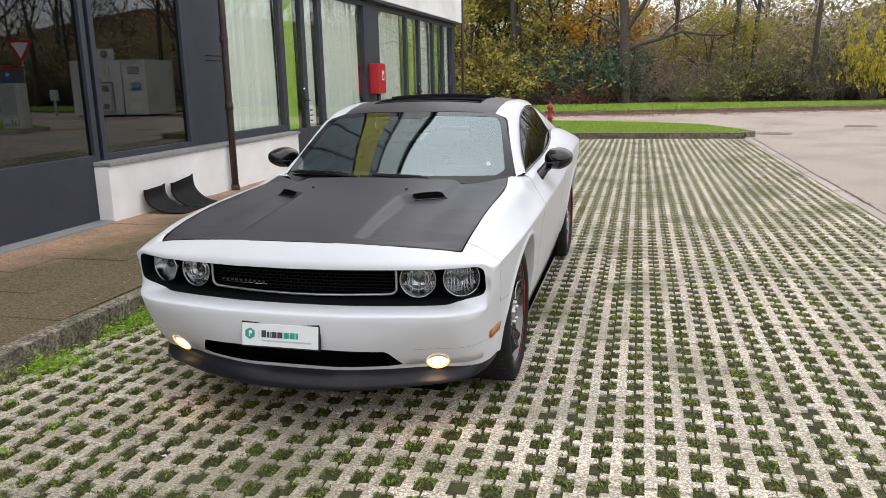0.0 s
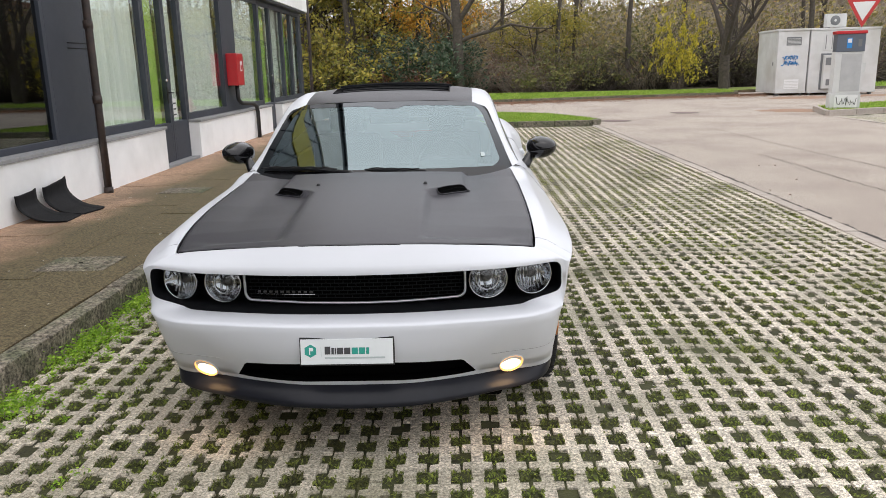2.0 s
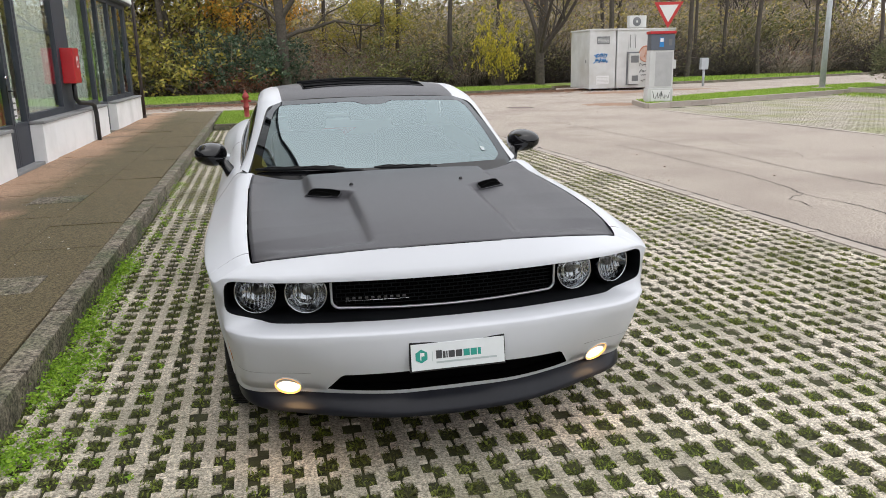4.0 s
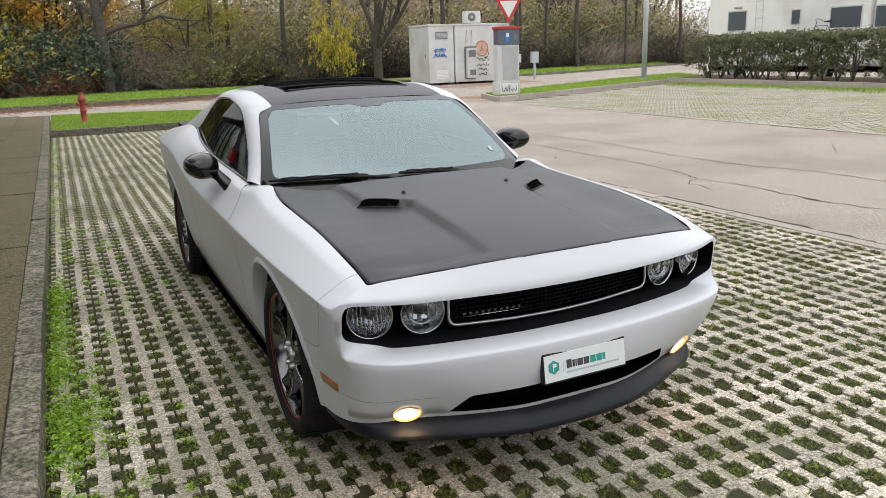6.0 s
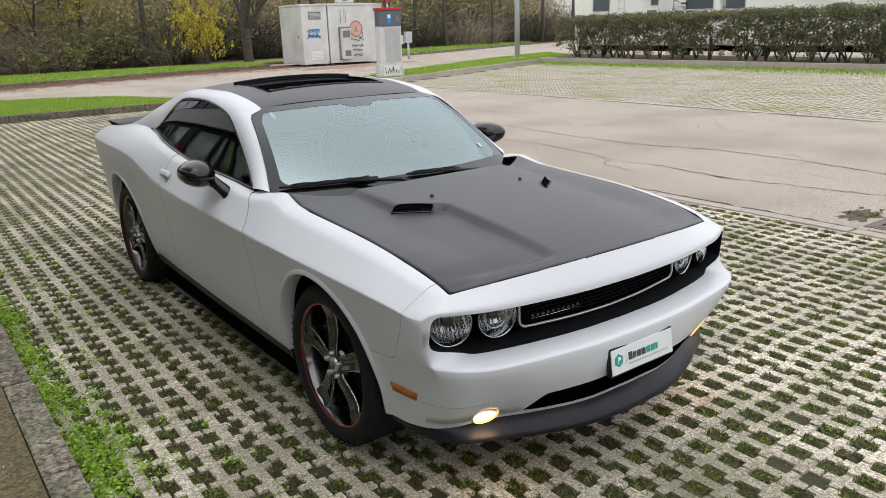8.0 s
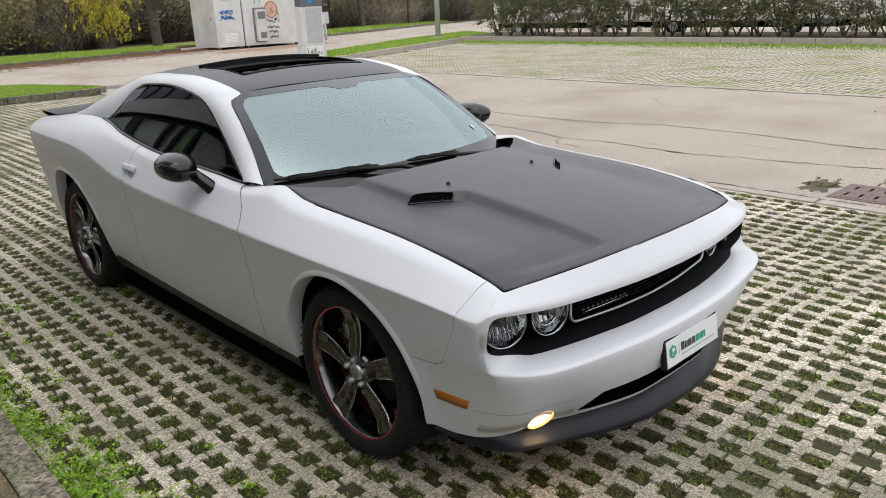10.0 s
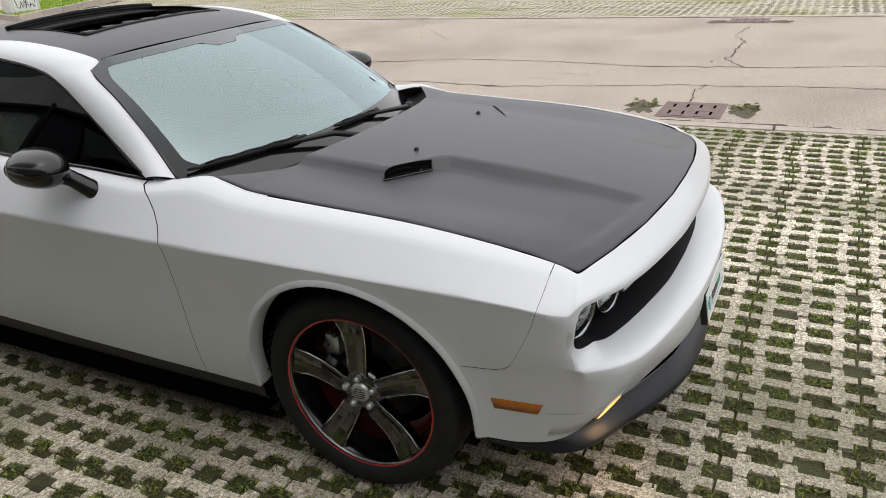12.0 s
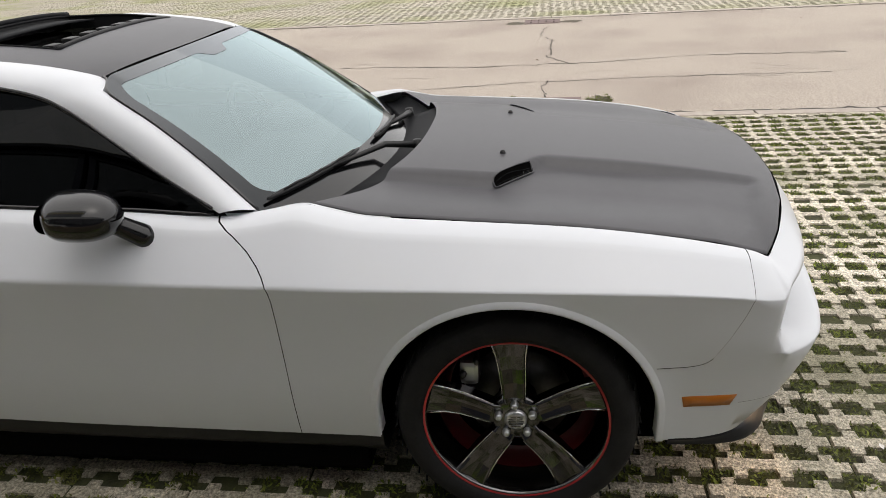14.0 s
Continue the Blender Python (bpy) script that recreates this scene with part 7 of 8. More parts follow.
for row in range(4):
    for i in range(34):
        x = -24 + i * 2.4 + rnd.uniform(-1, 1)
        y = 43.3 + 0.11 * x + row * 2.2 + rnd.uniform(-0.7, 0.7) + (1.5 if x > 18 else 0)
        zone = (S_YEL, S_OLIVE, S_BROWN, S_OLIVE) if x < -5 else (S_DARK, S_BROWN, S_DARK, S_BROWN) if x < -1 else (S_BROWN, S_BROWN, S_BROWN, S_BROWN) if x < 6 else (S_OLIVE, S_BROWN, S_DUSK, S_BROWN) if x < 10.5 else (S_DUSK, S_BROWN, S_DUSK, S_DUSK)
        if row > 1:
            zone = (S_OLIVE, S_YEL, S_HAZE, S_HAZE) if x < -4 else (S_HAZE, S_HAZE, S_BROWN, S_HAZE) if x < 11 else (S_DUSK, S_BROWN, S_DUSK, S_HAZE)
        src = zone[rnd.randrange(4)]
        if x > 26 and row > 0 and rnd.random() < 0.4:
            continue
        c = copy_thing(src, pose(x, y, 0.1, 0, 0, rnd.uniform(0, 360)))
        s = rnd.uniform(0.75, 1.1) * (1 + 0.12 * row)
        c.scale = (s * 1.1, s * 1.1, s)
# yellowing trees standing deeper in the wood
for k in range(5):
    c = copy_thing(T_YEL, pose(-12 + k * 2.1 + rnd.uniform(-0.7, 0.7), 46.5 + rnd.uniform(-1.5, 3), 0.1, 0, 0, rnd.uniform(0, 360)))
    q = rnd.uniform(0.85, 1.1)
    c.scale = (q, q, q)
for row in range(2):
    for i in range(23):
        x = -28 + i * 3.6 + rnd.uniform(-1.2, 1.2)
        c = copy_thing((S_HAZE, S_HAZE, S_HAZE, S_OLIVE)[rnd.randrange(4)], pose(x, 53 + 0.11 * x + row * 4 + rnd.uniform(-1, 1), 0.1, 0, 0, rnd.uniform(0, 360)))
        s = rnd.uniform(1.55, 2.0) + 0.2 * row
        c.scale = (s, s, s)


def blades(name, region, count, h, material, label, rnd, z=0.0, wide=0.006, dens=None, category="grass"):
    """Blades of grass in an area, leaning every way."""
    verts, faces = [], []
    xs, ys = [p[0] for p in region], [p[1] for p in region]

    def inside(x, y):
        c, j = False, len(region) - 1
        for i in range(len(region)):
            (xi, yi), (xj, yj) = region[i], region[j]
            if (yi > y) != (yj > y) and x < (xj - xi) * (y - yi) / (yj - yi) + xi:
                c = not c
            j = i
        return c

    n = 0
    while n < count:
        x, y = rnd.uniform(min(xs), max(xs)), rnd.uniform(min(ys), max(ys))
        if not inside(x, y) or (dens and rnd.random() > dens(x, y)):
            continue
        n += 1
        a, L, hh = rnd.uniform(0, 6.28), rnd.uniform(0.2, 0.9), h * rnd.uniform(0.5, 1.3)
        w = wide * rnd.uniform(0.7, 1.4)
        i = len(verts)
        ca, sa = math.cos(a), math.sin(a)
        verts += [(x - sa * w, y + ca * w, z), (x + sa * w, y - ca * w, z), (x + ca * L * hh, y + sa * L * hh, z + hh)]
        faces.append((i, i + 1, i + 2))
    return tagged(put(name, mesh_from(name, verts, faces), material), label, category, kind="stuff")


blades("grass", ISLAND, 52000, 0.05, GRASS, "short green grass on the kerbed island", rnd, 0.112, 0.007)
blades("grass", [(-14, 31), (-3, 33.4), (4.4, 35.4), (12.5, 37.4), (13.0, 40), (0, 41), (-14, 37)], 60000, 0.085, GRASS, "short green grass on the roadside verge", rnd, 0.122, 0.013)
blades("grass", STRIPL, 26000, 0.06, GRASS, "short green grass on the strip", rnd, 0.118, 0.015)
blades("grass", [(17, 39.9), (24, 40.8), (40, 47.4), (40, 51), (22, 44.5), (17, 43.4)], 9000, 0.14, GRASS, "green grass below the trees", rnd, 0.122, 0.025)
blades("grass", [(18.2, -4), (20.6, -4), (20.6, 26.0), (18.8, 25.4)], 10000, 0.07, GRASS, "grass growing over the far bays", rnd, 0.0, 0.014, lambda x, y: ((x - 18.0) / 2.6) ** 2)
# fallen leaves
verts, faces = [], []
for _ in range(1900):
    q = rnd.random()
    if q < 0.86:
        x, y, z = rnd.uniform(-10, 14), rnd.uniform(30, 41), 0.14
    elif q < 0.90:
        x, y, z = rnd.uniform(3, 9.5), rnd.uniform(0, 25), 0.006
    else:
        x, y, z = rnd.uniform(-3, 12), rnd.uniform(26, 33), 0.006
    a, s = rnd.uniform(0, 6.28), rnd.uniform(0.015, 0.035) * (1 if z > 0.1 else 0.6)
    i = len(verts)
    verts += [(x + s * math.cos(a), y + s * math.sin(a), z), (x - s * .6 * math.sin(a), y + s * .6 * math.cos(a), z + 0.01), (x - s * math.cos(a), y - s * math.sin(a), z), (x + s * .6 * math.sin(a), y - s * .6 * math.cos(a), z + 0.008)]
    faces.append((i, i + 1, i + 2, i + 3))
edge_line = [(-18, 29.5), (-3, 33.2), (4.4, 35.2), (12.6, 37.2), (17.5, 38.5)]
for _ in range(24000):
    k = rnd.choices(range(4), (15.4, 7.7, 8.4, 5))[0]
    (ax0, ay0), (bx0, by0) = edge_line[k], edge_line[k + 1]
    q = rnd.random()
    off = 0.1 + min(rnd.expovariate(1.5), 3.0)
    x, y, z = ax0 + (bx0 - ax0) * q + off * 0.25, ay0 + (by0 - ay0) * q - off, 0.006
    a, s = rnd.uniform(0, 6.28), rnd.uniform(0.03, 0.065)
    i = len(verts)
    verts += [(x + s * math.cos(a), y + s * math.sin(a), z), (x - s * .6 * math.sin(a), y + s * .6 * math.cos(a), z + 0.012), (x - s * math.cos(a), y - s * math.sin(a), z), (x + s * .6 * math.sin(a), y - s * .6 * math.cos(a), z + 0.01)]
    faces.append((i, i + 1, i + 2, i + 3))
LITTER = leaf_mat("rusty_leaf_litter", (0.16, 0.085, 0.05), (0.26, 0.14, 0.085), (0.36, 0.21, 0.13))
tagged(put("fallen_leaves", mesh_from("fallen_leaves", verts, faces), LITTER), "scattered brown fallen leaves on road and grass", "leaves", kind="stuff")


# hedges
def hedge(y0, y1, x0, x1, z0, z1, seed, label):
    rnd = random.Random(seed)
    h = thing("hedge", label, "hedge", m=pose(0, 0, 0))
    V, F, cs, rs = [], [], [], []
    y = y0
    while y < y1:
        x = rnd.uniform(x0 + 0.3, x1 - 0.3)
        for _ in range(4):
            p = Vector((x, y, 0.12))
            pts = [p]
            d = Vector((rnd.uniform(-.5, .5), rnd.uniform(-.5, .5), 1)).normalized()
            for i in range(4):
                d = (d + Vector((rnd.uniform(-.3, .3), rnd.uniform(-.3, .3), 0.1))).normalized()
                pts.append(pts[-1] + d * (z1 - 0.3) / 4)
            v, f = tube_data(pts, [0.03, 0.025, 0.018, 0.012, 0.006], 4, False)
            o = len(V)
            V.extend(v)
            F.extend([tuple(a + o for a in ff) for ff in f])
        y += rnd.uniform(0.35, 0.6)
    put("branching", mesh_from("stems", V, F), BARK, h)
    n = int((y1 - y0) * 80)
    for _ in range(n):
        # clumps thickest on the clipped faces
        f = rnd.random()
        xx = rnd.uniform(x0, x1) if f < 0.4 else (x0 if f < 0.75 else x1) + rnd.uniform(-.12, .12)
        zz = z1 + rnd.uniform(-.1, .06) if f < 0.4 else z0 + (z1 - z0) * rnd.random() ** 0.7
        cs.append((xx, rnd.uniform(y0, y1), zz))
        rs.append(0.2)
    v, f = leaf_cloud(cs, rs, n * 64, 0.04, rnd)
    put("foliage", mesh_from("foliage", v, f), HEDGE, h)
    return h


hedge(18.5, 26.0, 21.3, 22.7, 0.34, 1.74, 31, "clipped dusty green hedge in front of the white building")
hedge(-6, 17.9, 21.3, 22.7, 0.34, 1.76, 32, "clipped dusty green hedge in front of the white building")
# weeds in the kerb's foot
def weed_line(name, pts_fn, count, label, size, rnd, mt=WEED):
    cs, rs = [], []
    for _ in range(count):
        x, y, r = pts_fn(rnd)
        cs.append((x, y, 0.01 + r * 0.22))
        rs.append(r)
    v, f = leaf_cloud(cs, rs, count * 30, size, rnd, 0.35)
    v = [(p[0], p[1], max(p[2], -0.02)) for p in v]
    return tagged(put(name, mesh_from(name, v, f), mt), label, "weeds", kind="stuff")


def kerb_weeds(r):
    y = r.choice((r.gauss(3.62, 0.09), r.gauss(4.48, 0.15), r.gauss(4.60, 0.22), r.gauss(5.25, 0.16), r.gauss(5.9, 0.2), r.gauss(6.7, 0.2), r.uniform(2.6, 19)))
    far = abs(r.gauss(0, 0.085)) * (1.5 if 3.4 < y < 5.2 else 0.7)
    return -3.12 + far, y, r.uniform(0.03, 0.085)


def stray_weeds(r):
    x = -3.05 + abs(r.gauss(0, 0.38))
    return x, r.uniform(2.2, 10), r.uniform(0.018, 0.04)


weed_line("weeds", stray_weeds, 90, "small bright weeds strayed into the paver cells", 0.008, rnd)
weed_line("weeds", kerb_weeds, 330, "bright green weeds along the kerb's foot", 0.0088, rnd)


# ---- cracks and worn spots in the asphalt ----
CRACK = mat("dark_crack_filling", (0.05, 0.042, 0.036), 0.95)
PATCH = mat("brown_dirt_patch", (0.25, 0.15, 0.095), 0.95, color2=(0.36, 0.235, 0.165), scale=7, bump=0.4, bscale=90)
crnd = random.Random(77)


def crack(points, width, label="thin branching crack in the asphalt"):
    """A ragged flat ribbon laid on the road."""
    pts = []
    for (x0, y0), (x1, y1) in zip(points[:-1], points[1:]):
        n = max(2, int(math.hypot(x1 - x0, y1 - y0) / 0.07))
        for i in range(n):
            pts.append((x0 + (x1 - x0) * i / n + crnd.gauss(0, 0.018), y0 + (y1 - y0) * i / n + crnd.gauss(0, 0.018)))
    pts.append(points[-1])
    V, F = [], []
    for i, (x, y) in enumerate(pts):
        a, b = pts[max(i - 1, 0)], pts[min(i + 1, len(pts) - 1)]
        dx, dy = b[0] - a[0], b[1] - a[1]
        L = math.hypot(dx, dy) or 1
        w = width * crnd.uniform(0.35, 1.2)
        V += [(x - dy / L * w, y + dx / L * w, 0.0035), (x + dy / L * w, y - dx / L * w, 0.0035)]
        if i:
            F.append((2 * i - 2, 2 * i - 1, 2 * i + 1, 2 * i))
    return tagged(put("asphalt_crack", mesh_from("asphalt_crack", V, F), CRACK), label, "crack", kind="structure")


crack([(5.30, 19.2), (5.30, 15.1), (5.35, 12.9), (5.42, 11.5), (5.22, 9.7), (5.28, 8.2), (5.55, 7.4), (5.53, 6.1), (5.34, 5.0), (5.40, 3.3), (5.64, 2.2), (5.55, 0.5)], 0.011, "long ragged seam crack along the asphalt")
crack([(4.33, 13.3), (4.37, 11.9), (4.30, 10.2), (4.34, 9.4), (4.17, 8.3), (4.02, 7.84), (4.11, 7.1), (4.0, 6.2), (4.18, 5.0), (4.36, 4.2), (4.45, 2.6), (4.44, 1.0)], 0.009, "long ragged seam crack along the asphalt")
crack([(8.55, 4.0), (7.55, 4.06), (7.24, 3.90), (6.05, 3.92), (5.9, 3.98), (5.42, 3.72)], 0.010)
crack([(4.42, 3.96), (4.0, 4.02), (3.62, 3.97)], 0.009)
crack([(4.02, 7.84), (3.72, 7.70), (3.62, 7.2)], 0.009)
crack([(6.9, 14.0), (6.3, 12.5), (6.5, 11.2), (6.1, 10.4)], 0.006)
crack([(8.0, 9.0), (7.2, 8.3), (7.4, 7.1)], 0.005)

crack([(2.905, 20.2), (2.90, 14), (2.91, 9), (2.90, 5), (2.905, 0), (2.90, -4)], 0.026, "dark dirt gathered along the edging")
crack([(9.56, 21), (9.565, 14), (9.56, 8), (9.565, 2), (9.56, -4)], 0.022, "dark dirt gathered along the edging")
for k in range(14):
    x, y = crnd.uniform(4.2, 5.8), crnd.uniform(0.5, 9)
    crack([(x, y), (x + crnd.uniform(-.1, .1), y + crnd.uniform(.15, .35)), (x + crnd.uniform(-.2, .2), y + crnd.uniform(.4, .7))], 0.004, "short hairline crack in the worn asphalt")


def blot(x, y, rx, ry, label, material=PATCH, z=0.002, seed=0):
    """A ragged thin patch of dirt lying on the road."""
    r = random.Random(seed)
    V = [(x, y, z)]
    n = 28
    for i in range(n):
        a = 2 * math.pi * i / n
        k = r.uniform(0.6, 1.15)
        V.append((x + rx * k * math.cos(a), y + ry * k * math.sin(a), z))
    F = [(0, i + 1, (i + 1) % n + 1) for i in range(n)]
    return tagged(put("dirt_patch", mesh_from("dirt_patch", V, F), material), label, "dirt", kind="structure")


blot(3.36, 4.37, 0.28, 0.17, "mossy dirt beside the gully grate", DIRT, 0.0022, 1)
blot(3.36, 3.45, 0.26, 0.15, "mossy dirt beside the gully grate", DIRT, 0.0023, 2)
blot(9.05, 4.5, 0.2, 0.2, "damp dirt beside the far gully", DIRT, 0.0024, 3)
blot(9.05, 3.6, 0.18, 0.2, "damp dirt beside the far gully", DIRT, 0.0025, 4)
blot(4.0, 6.2, 0.04, 0.13, "small worn hole in the asphalt", DIRT, 0.0026, 5)
blot(9.9, 24.6, 1.3, 0.9, "brown dirt washed against the kerb", PATCH, 0.0027, 6)
for i, (x, y) in enumerate(((-2.0, 32.6), (1.5, 33.3), (5.0, 34.6), (8.5, 35.2), (11.5, 35.4), (14.0, 32.6), (17.0, 33.4))):
    blot(x, y, 2.4, 0.9 + 0.1 * (i % 3), "brown leaf dirt along the kerb", PATCH, 0.003 + i * 0.0003, 10 + i)
for x, y in ((6.4, 24.65), (3.63, 21.75)):
    mc = thing("road_cover", "round dark iron cover set in the asphalt", "manhole", m=pose(x, y, 0.0))
    lathe("cover", [(0.0, 0.006), (0.36, 0.006), (0.37, 0.002)], IRON, mc, steps=32, axis="z")
    lathe("cover_frame", [(0.375, 0.001), (0.38, 0.0055), (0.44, 0.0055), (0.45, 0.0005)], KERB, mc, steps=32, axis="z")


def drain_weeds(r):
    s = r.choice((-1, 1))
    return 3.40 + r.gauss(0, 0.12), 3.90 + s * (0.42 + r.gauss(0, 0.09)), r.uniform(0.02, 0.045)


weed_line("weeds", drain_weeds, 26, "small weeds round the gully grate", 0.008, crnd, MOSS)


# ---- paving pieces ----
PX, PY = 0.1345, 0.1467


def paver_mesh(seed):
    """A comb-shaped grass paver: one spine with three ribs to either side."""
    r = random.Random(seed)
    sw, rw, L, hx = 0.0255, 0.0245, PY * 1.5 - 0.004, PX / 2 - 0.004
    right, left = [], []
    ys = [-PY, 0.0, PY]
    for y in ys:
        j = r.uniform(-0.004, 0.004)
        e = hx + r.uniform(-0.004, 0.001)
        right += [(sw, y - rw + j), (e, y - rw + 0.003 + j), (e, y + rw - 0.003 + j), (sw, y + rw + j)]
        j = r.uniform(-0.004, 0.004)
        e = hx + r.uniform(-0.004, 0.001)
        left += [(-sw, y - rw + j), (-e, y - rw + 0.003 + j), (-e, y + rw - 0.003 + j), (-sw, y + rw + j)]
    out = [(-sw, -L), (sw, -L)] + right + [(sw, L), (-sw, L)] + left[::-1]
    n = len(out)
    verts = [(x * 0.97, y * 0.985, 0.0 + r.uniform(-.0015, .0015)) for x, y in out] + [(x * 1.01, y, -0.012) for x, y in out] + [(x * 1.02, y, -0.045) for x, y in out]
    faces = []
    # spine quads and rib quads on top
    def idx(k):
        return k
    R0, L0 = 2, 2 + 12 + 2
    lv = list(range(L0, L0 + 12))[::-1]
    rv = list(range(R0, R0 + 12))
    for q in range(3):
        a, b, c, d = rv[q * 4:q * 4 + 4]
        e, f, g, h = lv[q * 4:q * 4 + 4]
        faces += [(a, b, c, d), (e, h, g, f), (e, a, d, h)]
        if q < 2:
            faces.append((h, d, rv[q * 4 + 4], lv[q * 4 + 4]))
    faces += [(0, 1, rv[0], lv[0]), (lv[11], rv[11], 14, 15)]
    for i in range(n):
        k = (i + 1) % n
        faces += [(i, n + i, n + k, k), (n + i, 2 * n + i, 2 * n + k, n + k)]
    me = mesh_from("paver", verts, faces)
    me.materials.append(CONC)
    return me


pavers = [paver_mesh(s) for s in range(6)]
lot = thing("paved_parking", "concrete grass pavers of the parking bay with mossy cells", "pavement", kind="structure")
prnd = random.Random(9)
BL = PY * 3
ncol = int((LOT[1] - LOT[0]) / PX)
placed = []
for c in range(ncol):
    x = LOT[0] + 0.02 + PX * (c + 0.5)
    off = prnd.uniform(-0.03, 0.03)
    for r in range(int((LOT[3] - LOT[2]) / BL)):
        y = LOT[2] + BL * (r + 0.5) + off
        placed.append((x, y, prnd.randrange(6)))
near = [p for p in placed if -3.2 < p[0] < 1.6 and 1.75 < p[1] < 3.5]
near += [p for p in placed if -3.2 < p[0] < -2.35 and 3.5 < p[1] < 6.0]
near = near[:298]
nearset = set(near)
for x, y, k in near:
    ob = new("paver", pavers[k])
    ob.parent = lot
    ob.matrix_basis = pose(x, y, prnd.uniform(-0.004, 0.003), prnd.gauss(0, 0.5), prnd.gauss(0, 0.8), prnd.gauss(0, 0.5))


def joined(name, places, material, parent):
    base = [(np.array([v.co for v in me.vertices]), [tuple(p.vertices) for p in me.polygons]) for me in pavers]
    VV, FF, o = [], [], 0
    for x, y, k in places:
        v, f = base[k]
        VV.append(v + np.array([x, y, prnd.uniform(-0.005, 0.002)]))
        FF += [tuple(a + o for a in q) for q in f]
        o += len(v)
    ob = put(name, mesh_from(name, np.concatenate(VV), FF), material, parent)
    ob["kind"] = "stuff"
    return ob


joined("paver_field", [p for p in placed if p not in nearset and p[1] > -3], CONC, lot)
# far bays: same pavers, seen from afar
flot = thing("far_parking", "worn grass pavers of the parking bays across the road", "pavement", kind="structure")
far = []
for c in range(int((20.6 - 9.75) / PX)):
    x = 9.75 + PX * (c + 0.5)
    ymax = 21.9 + (x - 9.6) * 0.39
    off = prnd.uniform(-0.03, 0.03)
    for r in range(int((ymax + 4) / BL)):
        far.append((x, -4 + BL * (r + 0.5) + off, prnd.randrange(6)))
# simple bars for the far field
VV, FF = [], []


def bar(x0, y0, x1, y1, z):
    i = len(VV)
    VV.extend([(x0, y0, z), (x1, y0, z), (x1, y1, z), (x0, y1, z), (x0, y0, -0.045), (x1, y0, -0.045), (x1, y1, -0.045), (x0, y1, -0.045)])
    FF.extend([(i, i + 1, i + 2, i + 3), (i, i + 4, i + 5, i + 1), (i + 1, i + 5, i + 6, i + 2), (i + 2, i + 6, i + 7, i + 3), (i + 3, i + 7, i + 4, i)])


for x, y, k in far:
    z = prnd.uniform(-0.006, 0.0)
    bar(x - 0.024, y - BL / 2 + 0.004, x + 0.024, y + BL / 2 - 0.004, z)
    for q in (-1, 0, 1):
        bar(x - PX / 2 + 0.004, y + q * PY - 0.024, x - 0.0245, y + q * PY + 0.024, z - 0.001)
        bar(x + 0.0245, y + q * PY - 0.024, x + PX / 2 - 0.004, y + q * PY + 0.024, z - 0.001)
ob = put("paver_field", mesh_from("paver_field", VV, FF), CONCFAR, flot)
ob["kind"] = "stuff"
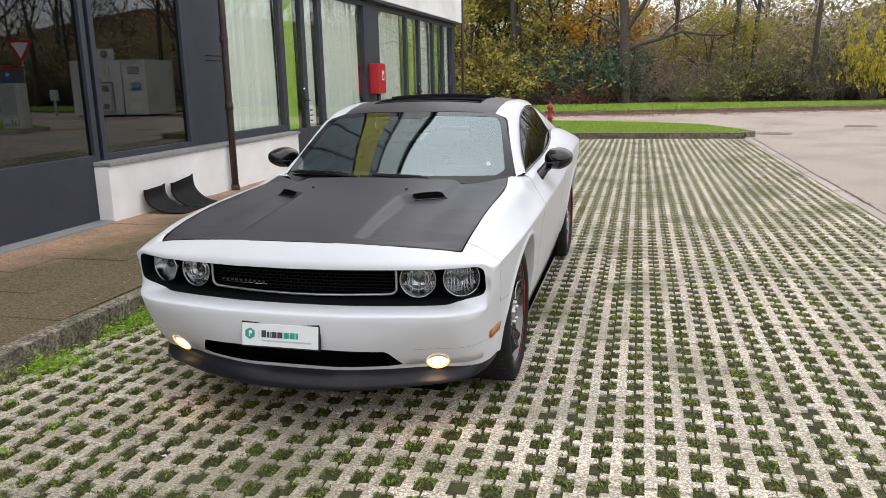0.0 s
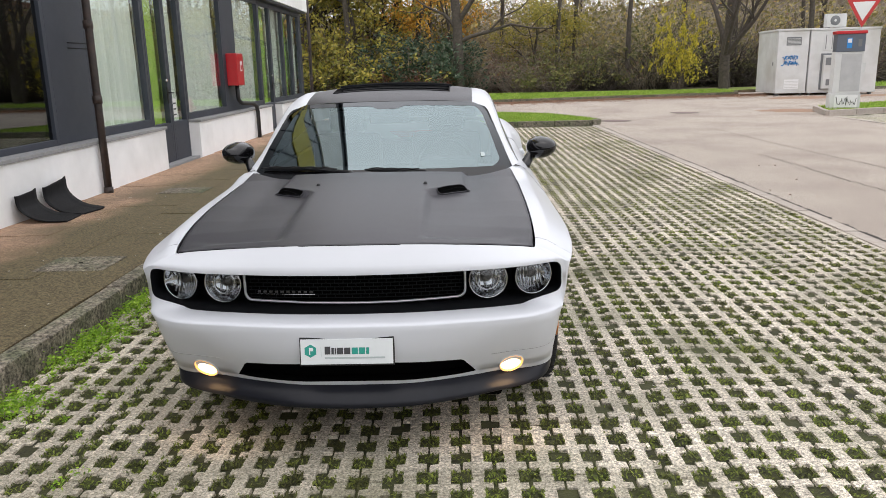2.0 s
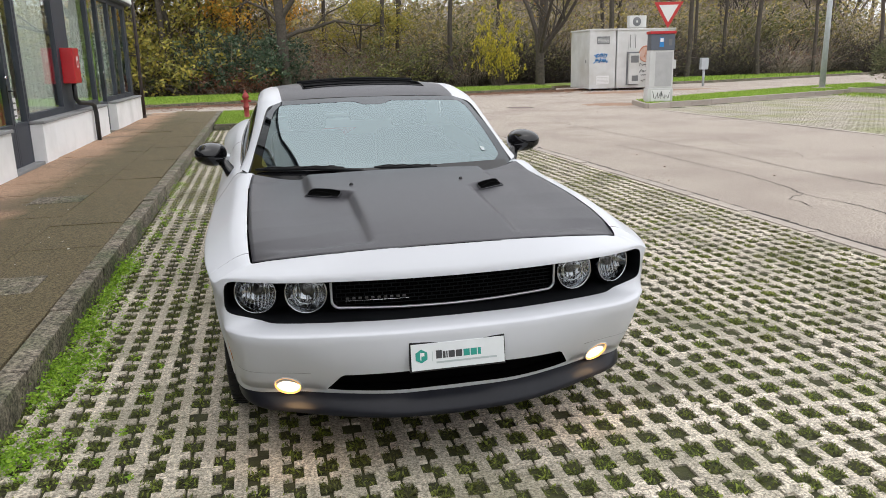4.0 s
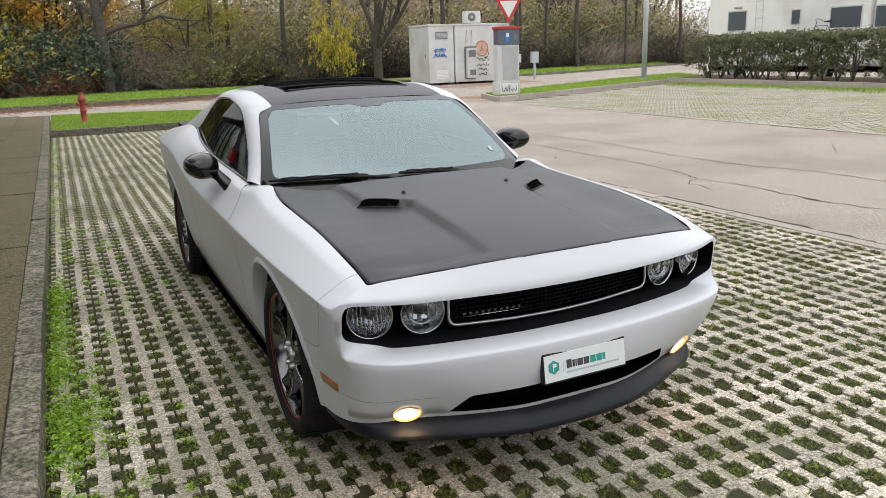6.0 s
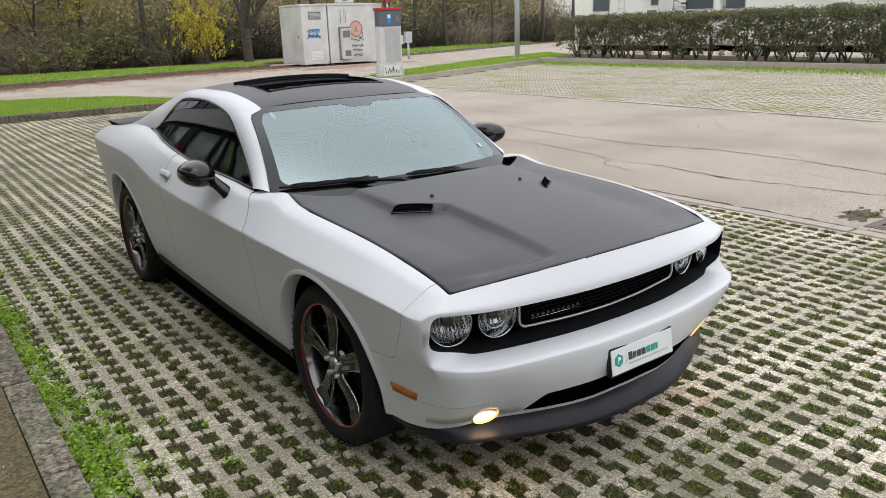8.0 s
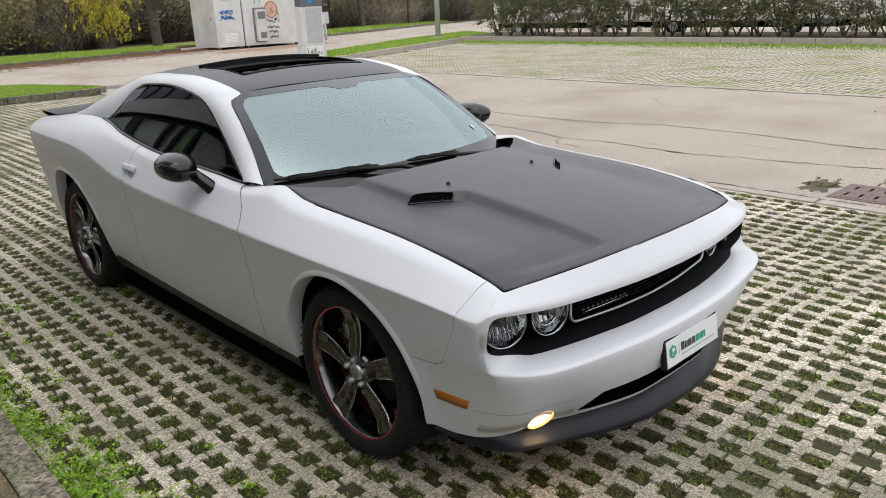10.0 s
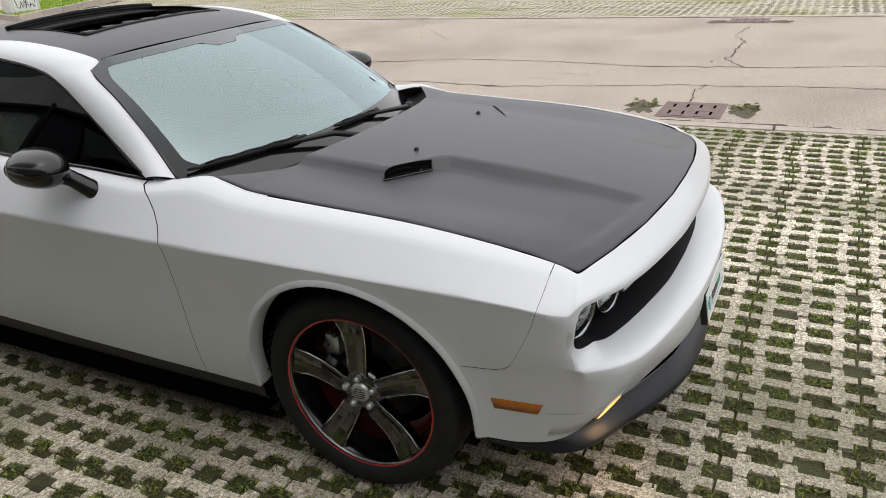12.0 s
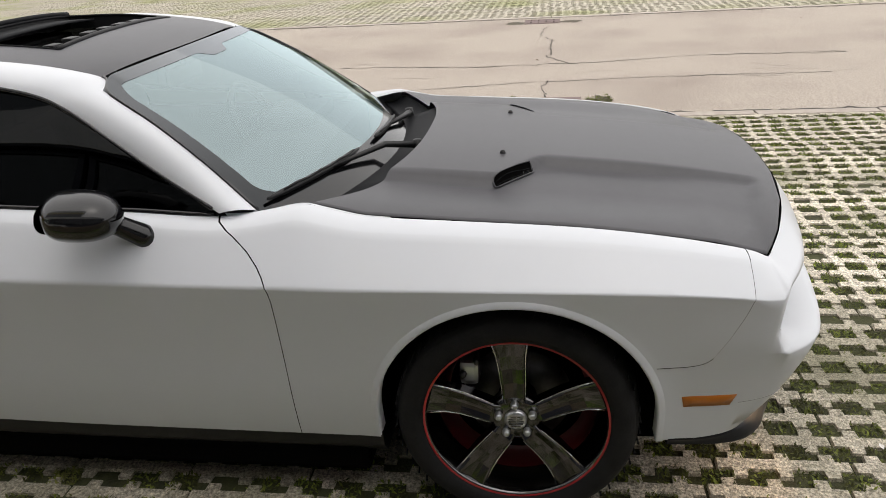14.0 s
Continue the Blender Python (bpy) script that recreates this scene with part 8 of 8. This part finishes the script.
# moss and grass in the cells
cs = []
for x, y, k in placed:
    if y < 0.8 or y > 20:
        continue
    for q in (-0.5, 0.5):
        for s in (-1,):
            cs.append((x + s * PX / 2, y + (q + 0.0) * PY))
    cs.append((x - PX / 2, y + 1.5 * PY))
for near, mt, label in ((True, MOSS, "moss and small grass in the paver cells"), (False, MOSSDRY, "yellow-green moss in the farther paver cells")):
    VV, FF = [], []
    for x, y in cs:
        # the two kinds mingle over a ragged band
        if (y + prnd.gauss(0, 1.2) + 0.5 * (x - 1) < 6.5) != near:
            continue
        n = max(4, int(prnd.gauss(95, 26))) if y < 6 else (40 if y < 12 else 16)
        if prnd.random() < 0.05:
            n = 2
        for _ in range(n):
            px, py = x + prnd.uniform(-0.046, 0.046), y + prnd.uniform(-0.053, 0.053)
            a, s = prnd.uniform(0, 6.28), prnd.uniform(0.0045, 0.0105) * (1.0 if y < 6 else 1.35 if y < 12 else 2.2)
            h = prnd.uniform(0.003, 0.016)
            i = len(VV)
            ca, sa = math.cos(a), math.sin(a)
            z = -0.013 + prnd.uniform(0, 0.010)
            VV.extend([(px - ca * s, py - sa * s, z), (px - sa * s * .5, py + ca * s * .5, z + h * .6), (px + ca * s, py + sa * s, z + h), (px + sa * s * .5, py - ca * s * .5, z + h * .6)])
            FF.append((i, i + 1, i + 2, i + 3))
    tagged(put("moss", mesh_from("moss", VV, FF), mt), label, "moss", kind="stuff")
# litter: small pale scraps
VV, FF = [], []
for _ in range(260):
    x, y = prnd.choice(((prnd.uniform(-3, 2.6), prnd.uniform(2, 16)), (prnd.uniform(3, 9.5), prnd.uniform(1, 18)), (prnd.uniform(-4.9, -3.3), prnd.uniform(3, 14))))
    z = WALK_Z + 0.003 if x < -3.2 else 0.006
    a, s = prnd.uniform(0, 6.28), prnd.uniform(0.003, 0.006) if _ % 4 else prnd.uniform(0.006, 0.018)
    i = len(VV)
    ca, sa = math.cos(a), math.sin(a)
    VV.extend([(x - ca * s, y - sa * s, z), (x - sa * s * .6, y + ca * s * .6, z + .004), (x + ca * s, y + sa * s, z + .002), (x + sa * s * .6, y - ca * s * .6, z + .003)])
    FF.append((i, i + 1, i + 2, i + 3))
tagged(put("litter", mesh_from("litter", VV, FF), SHELL), "tiny pale scraps and petals on the ground", "litter", kind="stuff")
# sidewalk slabs
walkway = thing("sidewalk_paving", "reddish brown concrete slabs of the sidewalk", "sidewalk", kind="structure")
slabs = []
for s in range(3):
    bm = bmesh.new()
    add_box(bm, -0.322, -0.497, -0.03, 0.322, 0.497, 0.0, 0.004)
    me = bpy.data.meshes.new("slab")
    bm.to_mesh(me)
    bm.free()
    me.materials.append(SLAB)
    slabs.append(me)
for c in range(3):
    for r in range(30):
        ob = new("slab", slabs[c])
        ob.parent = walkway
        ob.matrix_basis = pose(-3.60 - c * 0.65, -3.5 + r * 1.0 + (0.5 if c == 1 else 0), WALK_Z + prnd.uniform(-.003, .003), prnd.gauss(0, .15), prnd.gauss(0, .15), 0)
